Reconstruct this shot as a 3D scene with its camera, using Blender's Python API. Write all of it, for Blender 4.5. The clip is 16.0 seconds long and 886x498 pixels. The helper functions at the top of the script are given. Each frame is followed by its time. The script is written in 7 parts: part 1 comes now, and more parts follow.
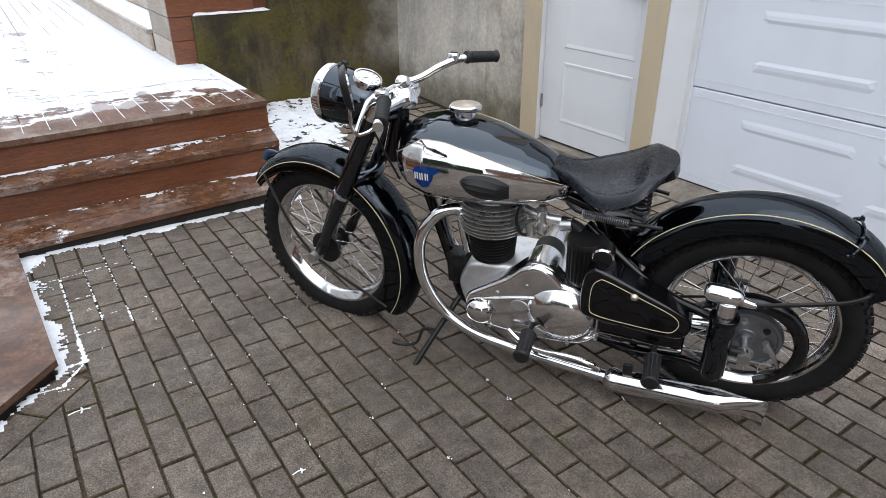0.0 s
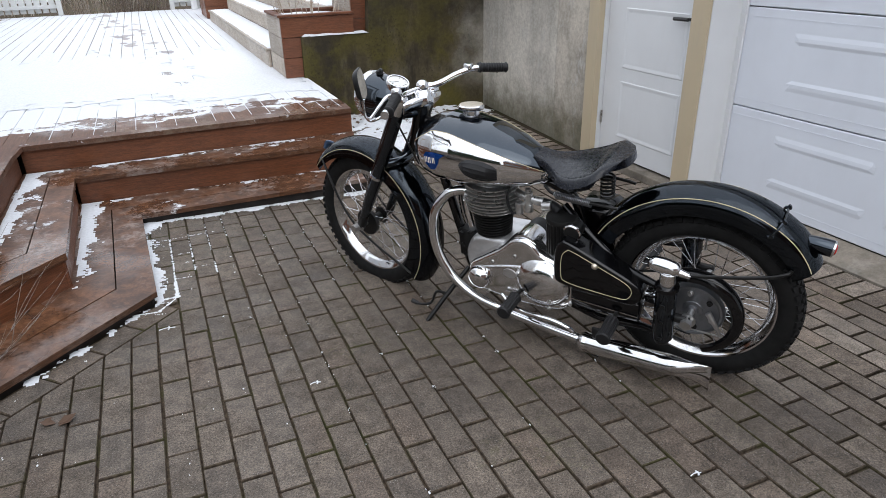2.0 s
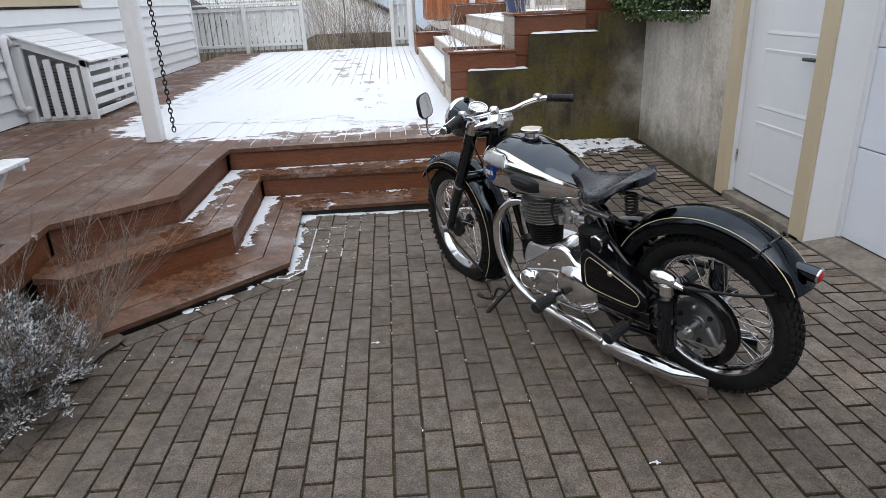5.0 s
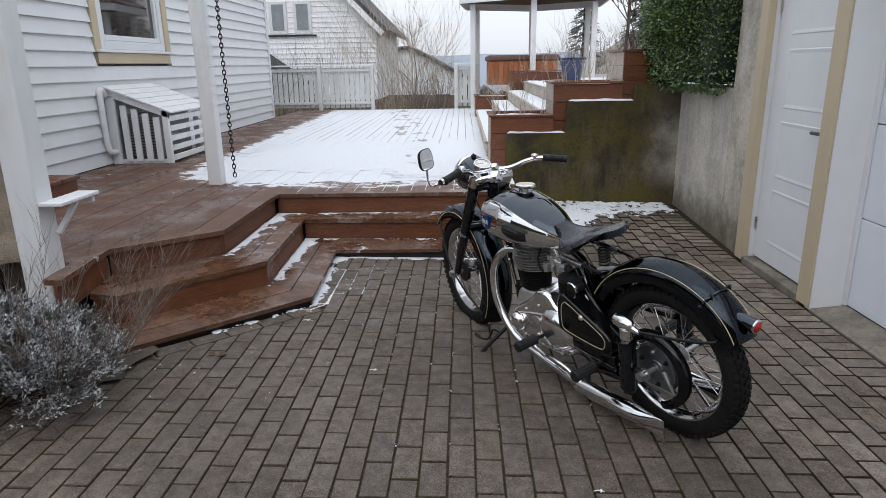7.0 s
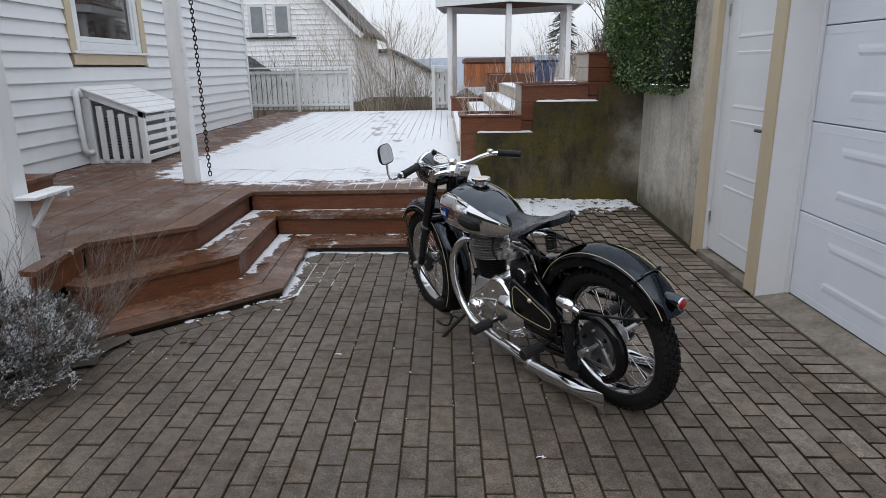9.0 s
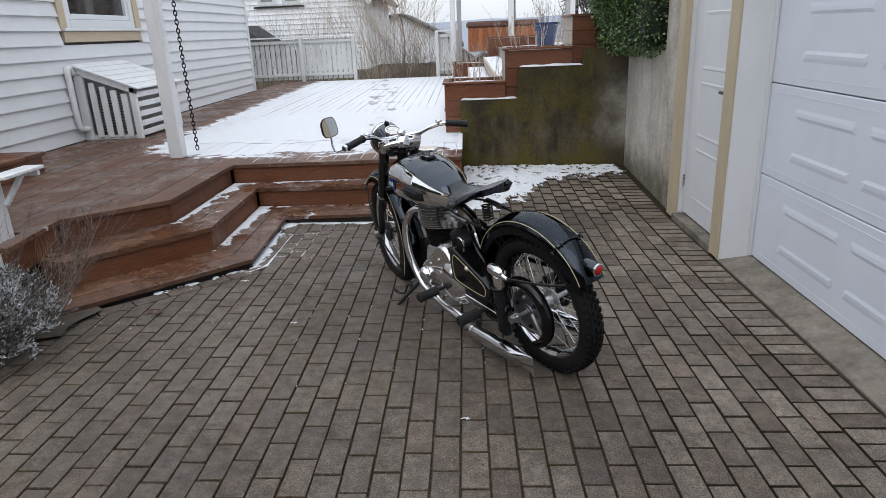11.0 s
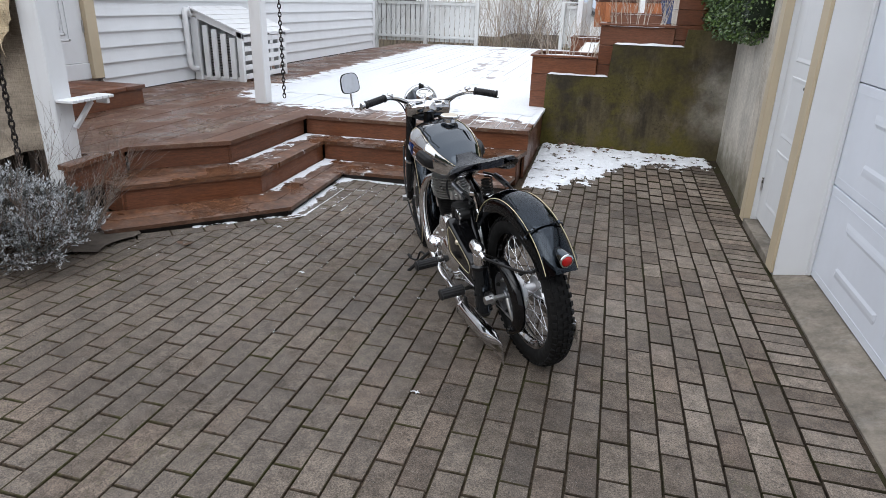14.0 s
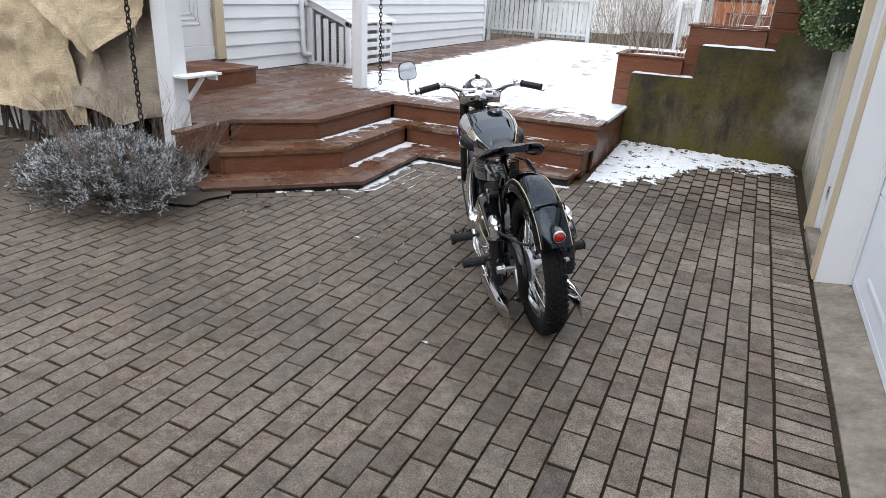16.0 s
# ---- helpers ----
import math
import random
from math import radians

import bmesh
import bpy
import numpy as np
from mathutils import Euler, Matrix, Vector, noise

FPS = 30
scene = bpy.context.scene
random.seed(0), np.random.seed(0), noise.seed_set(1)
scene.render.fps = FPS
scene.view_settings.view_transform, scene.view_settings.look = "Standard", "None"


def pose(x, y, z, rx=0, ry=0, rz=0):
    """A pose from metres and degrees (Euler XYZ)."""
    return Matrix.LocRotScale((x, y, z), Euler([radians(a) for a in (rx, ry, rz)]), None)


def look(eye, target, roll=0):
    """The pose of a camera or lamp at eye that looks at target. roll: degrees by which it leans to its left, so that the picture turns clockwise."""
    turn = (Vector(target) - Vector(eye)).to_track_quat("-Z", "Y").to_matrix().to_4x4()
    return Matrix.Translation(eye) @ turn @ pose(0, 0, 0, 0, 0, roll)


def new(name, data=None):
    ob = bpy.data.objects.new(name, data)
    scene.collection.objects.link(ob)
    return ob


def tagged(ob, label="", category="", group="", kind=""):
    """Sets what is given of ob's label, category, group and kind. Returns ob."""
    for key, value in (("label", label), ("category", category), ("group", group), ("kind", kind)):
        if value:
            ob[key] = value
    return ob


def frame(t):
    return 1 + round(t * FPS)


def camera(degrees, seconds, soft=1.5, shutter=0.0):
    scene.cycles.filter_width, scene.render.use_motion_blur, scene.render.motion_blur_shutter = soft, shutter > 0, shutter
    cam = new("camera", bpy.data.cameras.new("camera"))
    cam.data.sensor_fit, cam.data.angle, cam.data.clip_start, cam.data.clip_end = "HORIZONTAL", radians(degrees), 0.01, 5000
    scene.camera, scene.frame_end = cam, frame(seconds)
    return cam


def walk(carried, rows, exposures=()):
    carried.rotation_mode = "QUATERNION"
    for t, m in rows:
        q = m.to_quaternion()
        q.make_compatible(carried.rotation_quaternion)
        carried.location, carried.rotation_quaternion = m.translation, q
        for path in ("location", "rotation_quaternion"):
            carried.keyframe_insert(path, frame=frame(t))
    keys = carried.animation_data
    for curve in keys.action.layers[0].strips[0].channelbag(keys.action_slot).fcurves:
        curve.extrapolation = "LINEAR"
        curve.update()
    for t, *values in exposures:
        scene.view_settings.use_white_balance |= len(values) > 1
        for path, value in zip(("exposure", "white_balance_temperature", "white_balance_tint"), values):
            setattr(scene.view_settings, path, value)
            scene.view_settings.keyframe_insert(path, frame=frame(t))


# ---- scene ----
cam = camera(69.1, 16.0, soft=0.7)
PATH = [
    (0, (0.086, 0.044, 1.418), (1.089, 1.512, 0.502), -0.4),
    (0.5, (0.071, -0.126, 1.427), (1.008, 1.381, 0.506), 0.2),
    (1, (0.086, -0.27, 1.436), (0.982, 1.281, 0.547), -0.4),
    (1.5, (0.149, -0.456, 1.447), (0.96, 1.151, 0.576), -0.2),
    (2, (0.174, -0.581, 1.445), (0.892, 1.082, 0.6), -1.4),
    (2.5, (0.188, -0.705, 1.444), (0.834, 0.996, 0.614), -0.8),
    (3, (0.219, -0.843, 1.45), (0.801, 0.877, 0.613), -0.8),
    (3.5, (0.342, -0.955, 1.448), (0.822, 0.815, 0.649), 0.1),
    (4, (0.473, -1.039, 1.451), (0.751, 0.776, 0.658), -0.6),
    (4.2, (0.505, -1.07, 1.462), (0.749, 0.752, 0.673), -1.4),
    (6.3, (0.897, -1.451, 1.47), (0.833, 0.456, 0.874), -0.5),
    (6.5, (0.928, -1.484, 1.477), (0.847, 0.427, 0.894), -0.4),
    (7, (0.958, -1.537, 1.48), (0.894, 0.384, 0.928), -0.9),
    (7.5, (0.968, -1.586, 1.483), (0.922, 0.345, 0.963), -1.0),
    (8, (1.005, -1.622, 1.486), (0.925, 0.31, 0.979), -0.4),
    (8.5, (1.034, -1.69, 1.479), (0.945, 0.241, 0.965), -0.7),
    (9, (1.083, -1.733, 1.466), (1.071, 0.191, 0.921), -0.8),
    (9.2, (1.116, -1.752, 1.463), (1.104, 0.168, 0.907), -1.0),
    (11.3, (1.512, -1.796, 1.494), (1.416, 0.095, 0.849), -2.4),
    (11.5, (1.523, -1.778, 1.455), (1.427, 0.12, 0.831), -2.0),
    (12, (1.593, -1.686, 1.45), (1.509, 0.203, 0.799), -0.3),
    (12.5, (1.697, -1.645, 1.46), (1.554, 0.223, 0.76), -0.7),
    (13, (1.858, -1.595, 1.456), (1.609, 0.255, 0.736), 1.6),
    (13.5, (1.986, -1.579, 1.448), (1.591, 0.24, 0.717), 1.7),
    (14, (2.055, -1.642, 1.456), (1.613, 0.17, 0.735), 1.7),
    (14.5, (2.167, -1.731, 1.461), (1.689, 0.059, 0.709), 2.4),
    (15, (2.277, -1.795, 1.472), (1.727, -0.022, 0.725), 2.3),
    (15.5, (2.447, -1.805, 1.469), (1.788, -0.073, 0.718), 4.5),
    (16, (2.546, -1.857, 1.497), (1.792, -0.163, 0.746), 3.0),
]
walk(cam, [(t, look(eye, target, roll)) for t, eye, target, roll in PATH],
     exposures=[(0, 0.24), (0.5, 0.1), (1, 0.0), (2, 0.0), (3.5, -0.14), (4, -0.08), (6.5, -0.08), (7, -0.34), (7.5, -0.36), (8, -0.26), (8.5, -0.32), (9, -0.46), (11.5, -0.18), (12.5, -0.02), (14, 0.08), (15, 0.2), (16, 0.28)])

# ---- world, sun, exposure ----
scene.view_settings.exposure = 0.0
world = bpy.data.worlds.new("overcast_sky")
scene.world = world
world.use_nodes = True
_n, _l = world.node_tree.nodes, world.node_tree.links
_n.clear()
_sky = _n.new("ShaderNodeTexSky")
_sky.sky_type, _sky.sun_disc = "NISHITA", False
_sky.sun_elevation, _sky.sun_rotation = radians(38), radians(200)
_sky.air_density, _sky.dust_density = 1.0, 1.5
_grey = _n.new("ShaderNodeHueSaturation")
_grey.inputs["Saturation"].default_value = 0.3
_bg = _n.new("ShaderNodeBackground")
_bg.inputs["Strength"].default_value = 0.27
_out = _n.new("ShaderNodeOutputWorld")
_l.new(_sky.outputs[0], _grey.inputs["Color"])
# a closed cloud layer greys the sky
_cloud = _n.new("ShaderNodeMix")
_cloud.data_type = "RGBA"
_cloud.inputs[0].default_value = 0.8
_cloud.inputs[7].default_value = (5.0, 5.3, 5.85, 1.0)
_l.new(_grey.outputs[0], _cloud.inputs[6])
# an overcast sky is brightest overhead
_dir, _sep, _lift, _scale = _n.new("ShaderNodeTexCoord"), _n.new("ShaderNodeSeparateXYZ"), _n.new("ShaderNodeMapRange"), _n.new("ShaderNodeVectorMath")
_l.new(_dir.outputs["Generated"], _sep.inputs[0])
_l.new(_sep.outputs["Z"], _lift.inputs["Value"])
_lift.inputs["To Min"].default_value, _lift.inputs["To Max"].default_value = 0.80, 1.42
_scale.operation = "SCALE"
_l.new(_cloud.outputs[2], _scale.inputs[0])
_l.new(_lift.outputs[0], _scale.inputs["Scale"])
_l.new(_scale.outputs[0], _bg.inputs["Color"])
_l.new(_bg.outputs[0], _out.inputs["Surface"])

sun_data = bpy.data.lights.new("sun", "SUN")
sun_data.energy, sun_data.angle, sun_data.color = 0.6, radians(50), (1.0, 0.98, 0.96)
sun = new("sun", sun_data)
sun.matrix_world = look((0, 0, 10), (2.5, 7.5, 0))


# ---- materials ----
class Nodes:
    """A small writer for node materials in object or world space."""

    def __init__(self, name):
        self.m = bpy.data.materials.new(name)
        self.m.use_nodes = True
        self.t = self.m.node_tree
        self.t.nodes.clear()
        self.out = self.t.nodes.new("ShaderNodeOutputMaterial")
        self.b = self.t.nodes.new("ShaderNodeBsdfPrincipled")
        self.t.links.new(self.b.outputs[0], self.out.inputs["Surface"])

    def put(self, node, key, value):
        if isinstance(value, bpy.types.NodeSocket):
            self.t.links.new(value, node.inputs[key])
        else:
            node.inputs[key].default_value = (*value, 1.0) if isinstance(value, tuple) and len(value) == 3 and node.inputs[key].type == "RGBA" else value

    def set(self, **kw):
        for k, v in kw.items():
            self.put(self.b, k.replace("_", " "), v)
        return self

    def node(self, kind, **kw):
        n = self.t.nodes.new(kind)
        return n

    def pos(self, world=True):
        return self.node("ShaderNodeNewGeometry").outputs["Position"] if world else self.node("ShaderNodeTexCoord").outputs["Object"]

    def scaled(self, vec, s):
        n = self.node("ShaderNodeMapping")
        self.put(n, "Vector", vec)
        n.inputs["Scale"].default_value = s
        return n.outputs[0]

    def noise(self, scale, detail=4.0, rough=0.55, vec=None, dist=0.0):
        n = self.node("ShaderNodeTexNoise")
        self.put(n, "Vector", vec if vec is not None else self.pos())
        n.inputs["Scale"].default_value, n.inputs["Detail"].default_value = scale, detail
        n.inputs["Roughness"].default_value, n.inputs["Distortion"].default_value = rough, dist
        return n.outputs["Fac"]

    def ramp(self, fac, a, b, lo=0.0, hi=1.0):
        n = self.node("ShaderNodeMapRange")
        n.interpolation_type = "SMOOTHSTEP"
        self.put(n, "Value", fac)
        for k, v in (("From Min", a), ("From Max", b), ("To Min", lo), ("To Max", hi)):
            n.inputs[k].default_value = v
        return n.outputs[0]

    def math(self, op, a, b=0.0):
        n = self.node("ShaderNodeMath")
        n.operation = op
        self.put(n, 0, a)
        self.put(n, 1, b)
        return n.outputs[0]

    def mix(self, fac, a, b):
        n = self.node("ShaderNodeMix")
        n.data_type = "RGBA"
        for i, v in ((0, fac), (6, a), (7, b)):
            if isinstance(v, bpy.types.NodeSocket):
                self.t.links.new(v, n.inputs[i])
            else:
                n.inputs[i].default_value = (*v, 1.0) if isinstance(v, tuple) else v
        return n.outputs[2]

    def scale_colour(self, col, fac):
        n = self.node("ShaderNodeHueSaturation")
        self.put(n, "Color", col)
        self.put(n, "Value", fac)
        return n.outputs[0]

    def axis(self, which, vec=None):
        n = self.node("ShaderNodeSeparateXYZ")
        self.put(n, 0, vec if vec is not None else self.pos())
        return n.outputs["XYZ".index(which)]

    def random(self):
        return self.node("ShaderNodeObjectInfo").outputs["Random"]

    def island(self):
        return self.node("ShaderNodeNewGeometry").outputs["Random Per Island"]

    def bump(self, height, strength=0.3, distance=0.005, normal=None):
        n = self.node("ShaderNodeBump")
        n.inputs["Strength"].default_value, n.inputs["Distance"].default_value = strength, distance
        self.put(n, "Height", height)
        if normal is not None:
            self.put(n, "Normal", normal)
        self.t.links.new(n.outputs[0], self.b.inputs["Normal"])
        return n.outputs[0]


def plain(name, colour, rough=0.5, metal=0.0, var=0.12, scale=40.0, bump=0.0, coat=0.0, spec=0.5):
    """A surface with grain at two scales and a little uneven gloss."""
    n = Nodes(name)
    f = n.math("ADD", n.noise(scale, 5), n.noise(scale * 0.13, 3))
    col = n.scale_colour(colour, n.ramp(f, 0.6, 1.4, 1 - var, 1 + var))
    n.set(Base_Color=col, Roughness=n.ramp(n.noise(scale * 0.5, 3), 0.3, 0.7, max(0.02, rough - 0.08), min(1, rough + 0.08)), Metallic=metal, Specular_IOR_Level=spec)
    if coat:
        n.set(Coat_Weight=coat, Coat_Roughness=0.03)
    if bump:
        n.bump(n.noise(scale * 2, 6), bump, 0.002)
    return n.m


def make_paver():
    n = Nodes("concrete_paver")
    rnd = n.math("FRACT", n.math("ADD", n.random(), n.island()))
    # stones differ more where they are dry, towards the garage
    mixed = n.ramp(n.math("ADD", n.axis("X"), n.math("MULTIPLY", n.noise(1.2, 3), 1.0)), 1.5, 3.0, 0.30, 1.0)
    shade = n.math("ADD", 0.5, n.math("MULTIPLY", n.math("SUBTRACT", rnd, 0.5), mixed))
    tone = n.mix(shade, (0.094, 0.073, 0.057), (0.180, 0.149, 0.121))
    # some stones are of a darker, browner batch
    tone = n.mix(n.math("MULTIPLY", n.ramp(n.math("FRACT", n.math("MULTIPLY", rnd, 3.77)), 0.90, 0.91), n.math("MULTIPLY", mixed, 0.85)), tone, (0.070, 0.056, 0.046))
    tone = n.mix(n.math("MULTIPLY", n.ramp(n.math("FRACT", n.math("MULTIPLY", rnd, 7.31)), 0.75, 0.9), 0.45), tone, (0.150, 0.110, 0.084))
    big = n.ramp(n.noise(1.1, 3), 0.35, 0.65, 0.74, 1.08)
    # drier and lighter towards the garage
    dry = n.ramp(n.math("ADD", n.axis("X"), n.math("MULTIPLY", n.noise(1.5, 3), 1.2)), 2.3, 3.3, 0.90, 1.22)
    grain = n.ramp(n.noise(170, 6, 0.8), 0.34, 0.66, 0.40, 1.62)
    blotch = n.ramp(n.noise(17, 6, 0.68), 0.3, 0.7, 0.70, 1.28)
    col = n.scale_colour(tone, n.math("MULTIPLY", n.math("MULTIPLY", n.math("MULTIPLY", big, dry), grain), blotch))
    stain = n.ramp(n.noise(7.5, 6, 0.68, None, 0.8), 0.54, 0.64)
    col = n.mix(n.math("MULTIPLY", stain, 0.4), col, n.scale_colour(col, 0.55))
    moss = n.math("MULTIPLY", n.ramp(n.noise(2.0, 4), 0.52, 0.68), n.ramp(n.noise(40, 5, 0.7), 0.5, 0.62))
    col = n.mix(n.math("MULTIPLY", moss, 0.35), col, (0.105, 0.10, 0.05))
    specks = n.ramp(n.noise(260, 2, 0.6), 0.65, 0.71)
    col = n.mix(n.math("MULTIPLY", specks, 0.7), col, (0.38, 0.36, 0.33))
    pits = n.ramp(n.noise(100, 4, 0.7), 0.34, 0.39)
    col = n.mix(n.math("SUBTRACT", 1.0, pits), col, (0.045, 0.04, 0.035))
    damp = n.ramp(n.noise(2.3, 4), 0.42, 0.6)
    n.set(Base_Color=col, Roughness=n.ramp(damp, 0, 1, 0.54, 0.84), Specular_IOR_Level=0.33)
    n.bump(n.math("ADD", n.noise(180, 5, 0.7), pits), 0.6, 0.003)
    return n.m


def make_wood(name, base, dark, rough=0.45, axis=(1.5, 22, 22), snow=None, wear=0.3, film=(0.25, 0.165, 0.105)):
    """Stained deck wood: grain along one axis, worn greyer spots, damp gloss. snow: 'deck', 'tread' or None."""
    n = Nodes(name)
    p = n.pos()
    g = n.noise(4.0, 6, 0.65, n.scaled(p, axis), 0.6)
    rnd = n.random()
    col = n.mix(n.ramp(g, 0.3, 0.72), dark, base)
    fine = n.noise(14.0, 5, 0.7, n.scaled(p, axis), 0.3)
    col = n.scale_colour(col, n.ramp(fine, 0.3, 0.7, 0.72, 1.25))
    col = n.scale_colour(col, n.ramp(rnd, 0, 1, 0.82, 1.18))
    where = n.ramp(n.axis("Y"), 2.1, 2.8, 0.25, 1.0) if snow == "tread" else 1.0
    worn = n.math("MULTIPLY", n.ramp(n.math("ADD", n.math("MULTIPLY", n.noise(3.2, 8, 0.72), 0.75), n.math("MULTIPLY", fine, 0.25)), 0.50, 0.62), wear)
    col = n.mix(n.math("MULTIPLY", worn, where), col, film)
    wet = n.ramp(n.noise(2.1, 4), 0.35, 0.6)
    rg = n.ramp(wet, 0, 1, rough - 0.17, rough + 0.2)
    height = n.math("ADD", n.math("ADD", g, n.math("MULTIPLY", fine, 0.6)), n.math("MULTIPLY", n.noise(90, 4), 0.4))
    if snow:
        if snow == "deck":
            x, y = n.axis("X"), n.axis("Y")
            edge = n.math("MULTIPLY", n.math("SUBTRACT", n.noise(2.6, 7, 0.62, n.scaled(p, (1.0, 2.2, 1))), 0.5), 1.5)
            front = n.ramp(n.math("ADD", y, edge), 4.05, 4.80)
            lean = n.math("ADD", x, n.math("MULTIPLY", n.math("SUBTRACT", y, 5.0), 0.03))
            side = n.ramp(n.math("ADD", lean, n.math("MULTIPLY", edge, 0.55)), -2.1, -1.75)
            near = n.ramp(n.math("ADD", n.math("MULTIPLY", y, 1.0), n.math("MULTIPLY", x, 1.1)), 2.4, 3.3)
            mask = n.math("MULTIPLY", n.math("MULTIPLY", front, side), near)
            scraps = n.ramp(n.math("ADD", n.noise(7.0, 8, 0.7), n.math("MULTIPLY", mask, 0.44)), 0.63, 0.70)
            # bare lines where the boards meet, and melted tracks further out
            frac = n.math("FRACT", n.math("MULTIPLY", n.math("ADD", x, 10.0), 1 / 0.125))
            seam = n.math("ABSOLUTE", n.math("SUBTRACT", frac, 0.5))
            open_seam = n.math("MULTIPLY", n.ramp(seam, 0.43, 0.48), n.ramp(n.noise(1.3, 5, 0.6, n.scaled(p, (3.0, 0.35, 1))), 0.40, 0.52))
            open_seam = n.math("MULTIPLY", open_seam, n.ramp(y, 6.0, 9.5))
            steps = n.ramp(n.noise(5.5, 2, 0.4, n.scaled(p, (1.0, 0.45, 1))), 0.58, 0.63)
            path = n.ramp(n.math("ABSOLUTE", n.math("ADD", n.math("SUBTRACT", x, 1.117), n.math("MULTIPLY", y, 0.112))), 0.22, 0.34, 1.0, 0.0)
            bare = n.math("MAXIMUM", open_seam, n.math("MULTIPLY", steps, path))
            fac = n.math("MULTIPLY", scraps, n.math("SUBTRACT", 1.0, n.math("MULTIPLY", bare, 0.62)))
        else:
            fac = n.ramp(n.math("ADD", n.noise(5.0, 8, 0.72), n.math("MULTIPLY", n.noise(1.1, 2), 0.5)), 0.86, 0.92)
            fac = n.math("MULTIPLY", fac, n.ramp(n.axis("Y"), 2.3, 3.2))
        crisp = n.ramp(n.noise(140, 4), 0.25, 0.6, 0.88, 1.0)
        snowcol = n.scale_colour((0.74, 0.76, 0.79), crisp)
        col = n.mix(fac, col, snowcol)
        rg = n.math("ADD", n.math("MULTIPLY", n.math("SUBTRACT", 1.0, fac), rg), n.math("MULTIPLY", fac, 0.75))
        height = n.math("ADD", n.math("MULTIPLY", height, 0.4), n.math("MULTIPLY", fac, 2.2))
    n.set(Base_Color=col, Roughness=rg)
    n.bump(height, 0.35, 0.004)
    return n.m


def make_render_wall(name, base, moss=0.0, stain=0.5, pale=0.35, foot=0.0):
    """Rough cast concrete with damp runs, pale scaling and moss."""
    n = Nodes(name)
    p = n.pos()
    col = n.scale_colour(base, n.ramp(n.noise(2.0, 6, 0.6), 0.3, 0.7, 0.78, 1.18))
    runs = n.ramp(n.noise(3.2, 6, 0.65, n.scaled(p, (1.7, 1.7, 0.65))), 0.44, 0.64)
    col = n.mix(n.math("MULTIPLY", runs, stain), col, n.scale_colour(col, 0.45))
    scale = n.ramp(n.noise(3.8, 7, 0.66, n.scaled(p, (1.4, 1.4, 0.8))), 0.54, 0.66)
    col = n.mix(n.math("MULTIPLY", scale, pale), col, (0.50, 0.485, 0.45))
    if moss:
        right = n.ramp(n.math("ADD", n.axis("X"), n.noise(2.0, 4)), 3.35, 3.72, 1.0, 0.0)
        drip = n.ramp(n.math("SUBTRACT", n.noise(2.8, 6, 0.7, n.scaled(p, (2.0, 2.0, 0.5))), n.math("MULTIPLY", n.math("SUBTRACT", 1.1, n.axis("Z")), 0.16)), 0.34, 0.52)
        col = n.mix(n.math("MULTIPLY", n.math("MULTIPLY", drip, right), 0.82), col, (0.030, 0.025, 0.018))
        patch = n.ramp(n.math("ADD", n.noise(2.4, 6, 0.65), n.math("MULTIPLY", n.noise(11, 4), 0.3)), 0.56, 0.80)
        low = n.ramp(n.axis("Z"), 0.1, 1.2, 1.0, 0.5)
        col = n.mix(n.math("MULTIPLY", n.math("MULTIPLY", patch, moss), n.math("MULTIPLY", right, low)), col, (0.088, 0.075, 0.018))
        # bare pale concrete towards the side wall
        bare = n.ramp(n.math("ADD", n.axis("X"), n.math("MULTIPLY", n.noise(2.2, 5, 0.6), 0.8)), 3.30, 3.62)
        col = n.mix(n.math("MULTIPLY", n.math("MULTIPLY", bare, n.ramp(n.axis("Z"), 0.75, 1.05, 0.8, 0.15)), n.ramp(n.axis("Z"), 0.12, 0.4)), col, n.scale_colour((0.33, 0.31, 0.27), n.ramp(n.noise(3.0, 5), 0.3, 0.7, 0.8, 1.15)))
        fleck = n.math("MULTIPLY", n.ramp(n.noise(55, 5, 0.7), 0.56, 0.64), n.ramp(n.noise(3.5, 4), 0.42, 0.6))
        col = n.mix(n.math("MULTIPLY", n.math("MULTIPLY", fleck, right), 0.7), col, (0.022, 0.019, 0.012))
    if foot:
        edge = n.math("ADD", n.axis("Z"), n.math("MULTIPLY", n.noise(5, 6, 0.7), 0.5))
        col = n.mix(n.math("MULTIPLY", n.ramp(edge, 0.30, 0.66, 1.0, 0.0), n.math("MULTIPLY", n.ramp(n.noise(3.0, 5, 0.65), 0.3, 0.6, 0.55, 1.0), foot)), col, (0.066, 0.058, 0.022))
    col = n.scale_colour(col, n.ramp(n.noise(30, 6, 0.75), 0.32, 0.68, 0.84, 1.14))
    n.set(Base_Color=col, Roughness=0.9, Specular_IOR_Level=0.25)
    n.bump(n.math("ADD", n.noise(45, 6, 0.65), n.math("MULTIPLY", n.noise(6, 4), 1.5)), 0.5, 0.008)
    return n.m


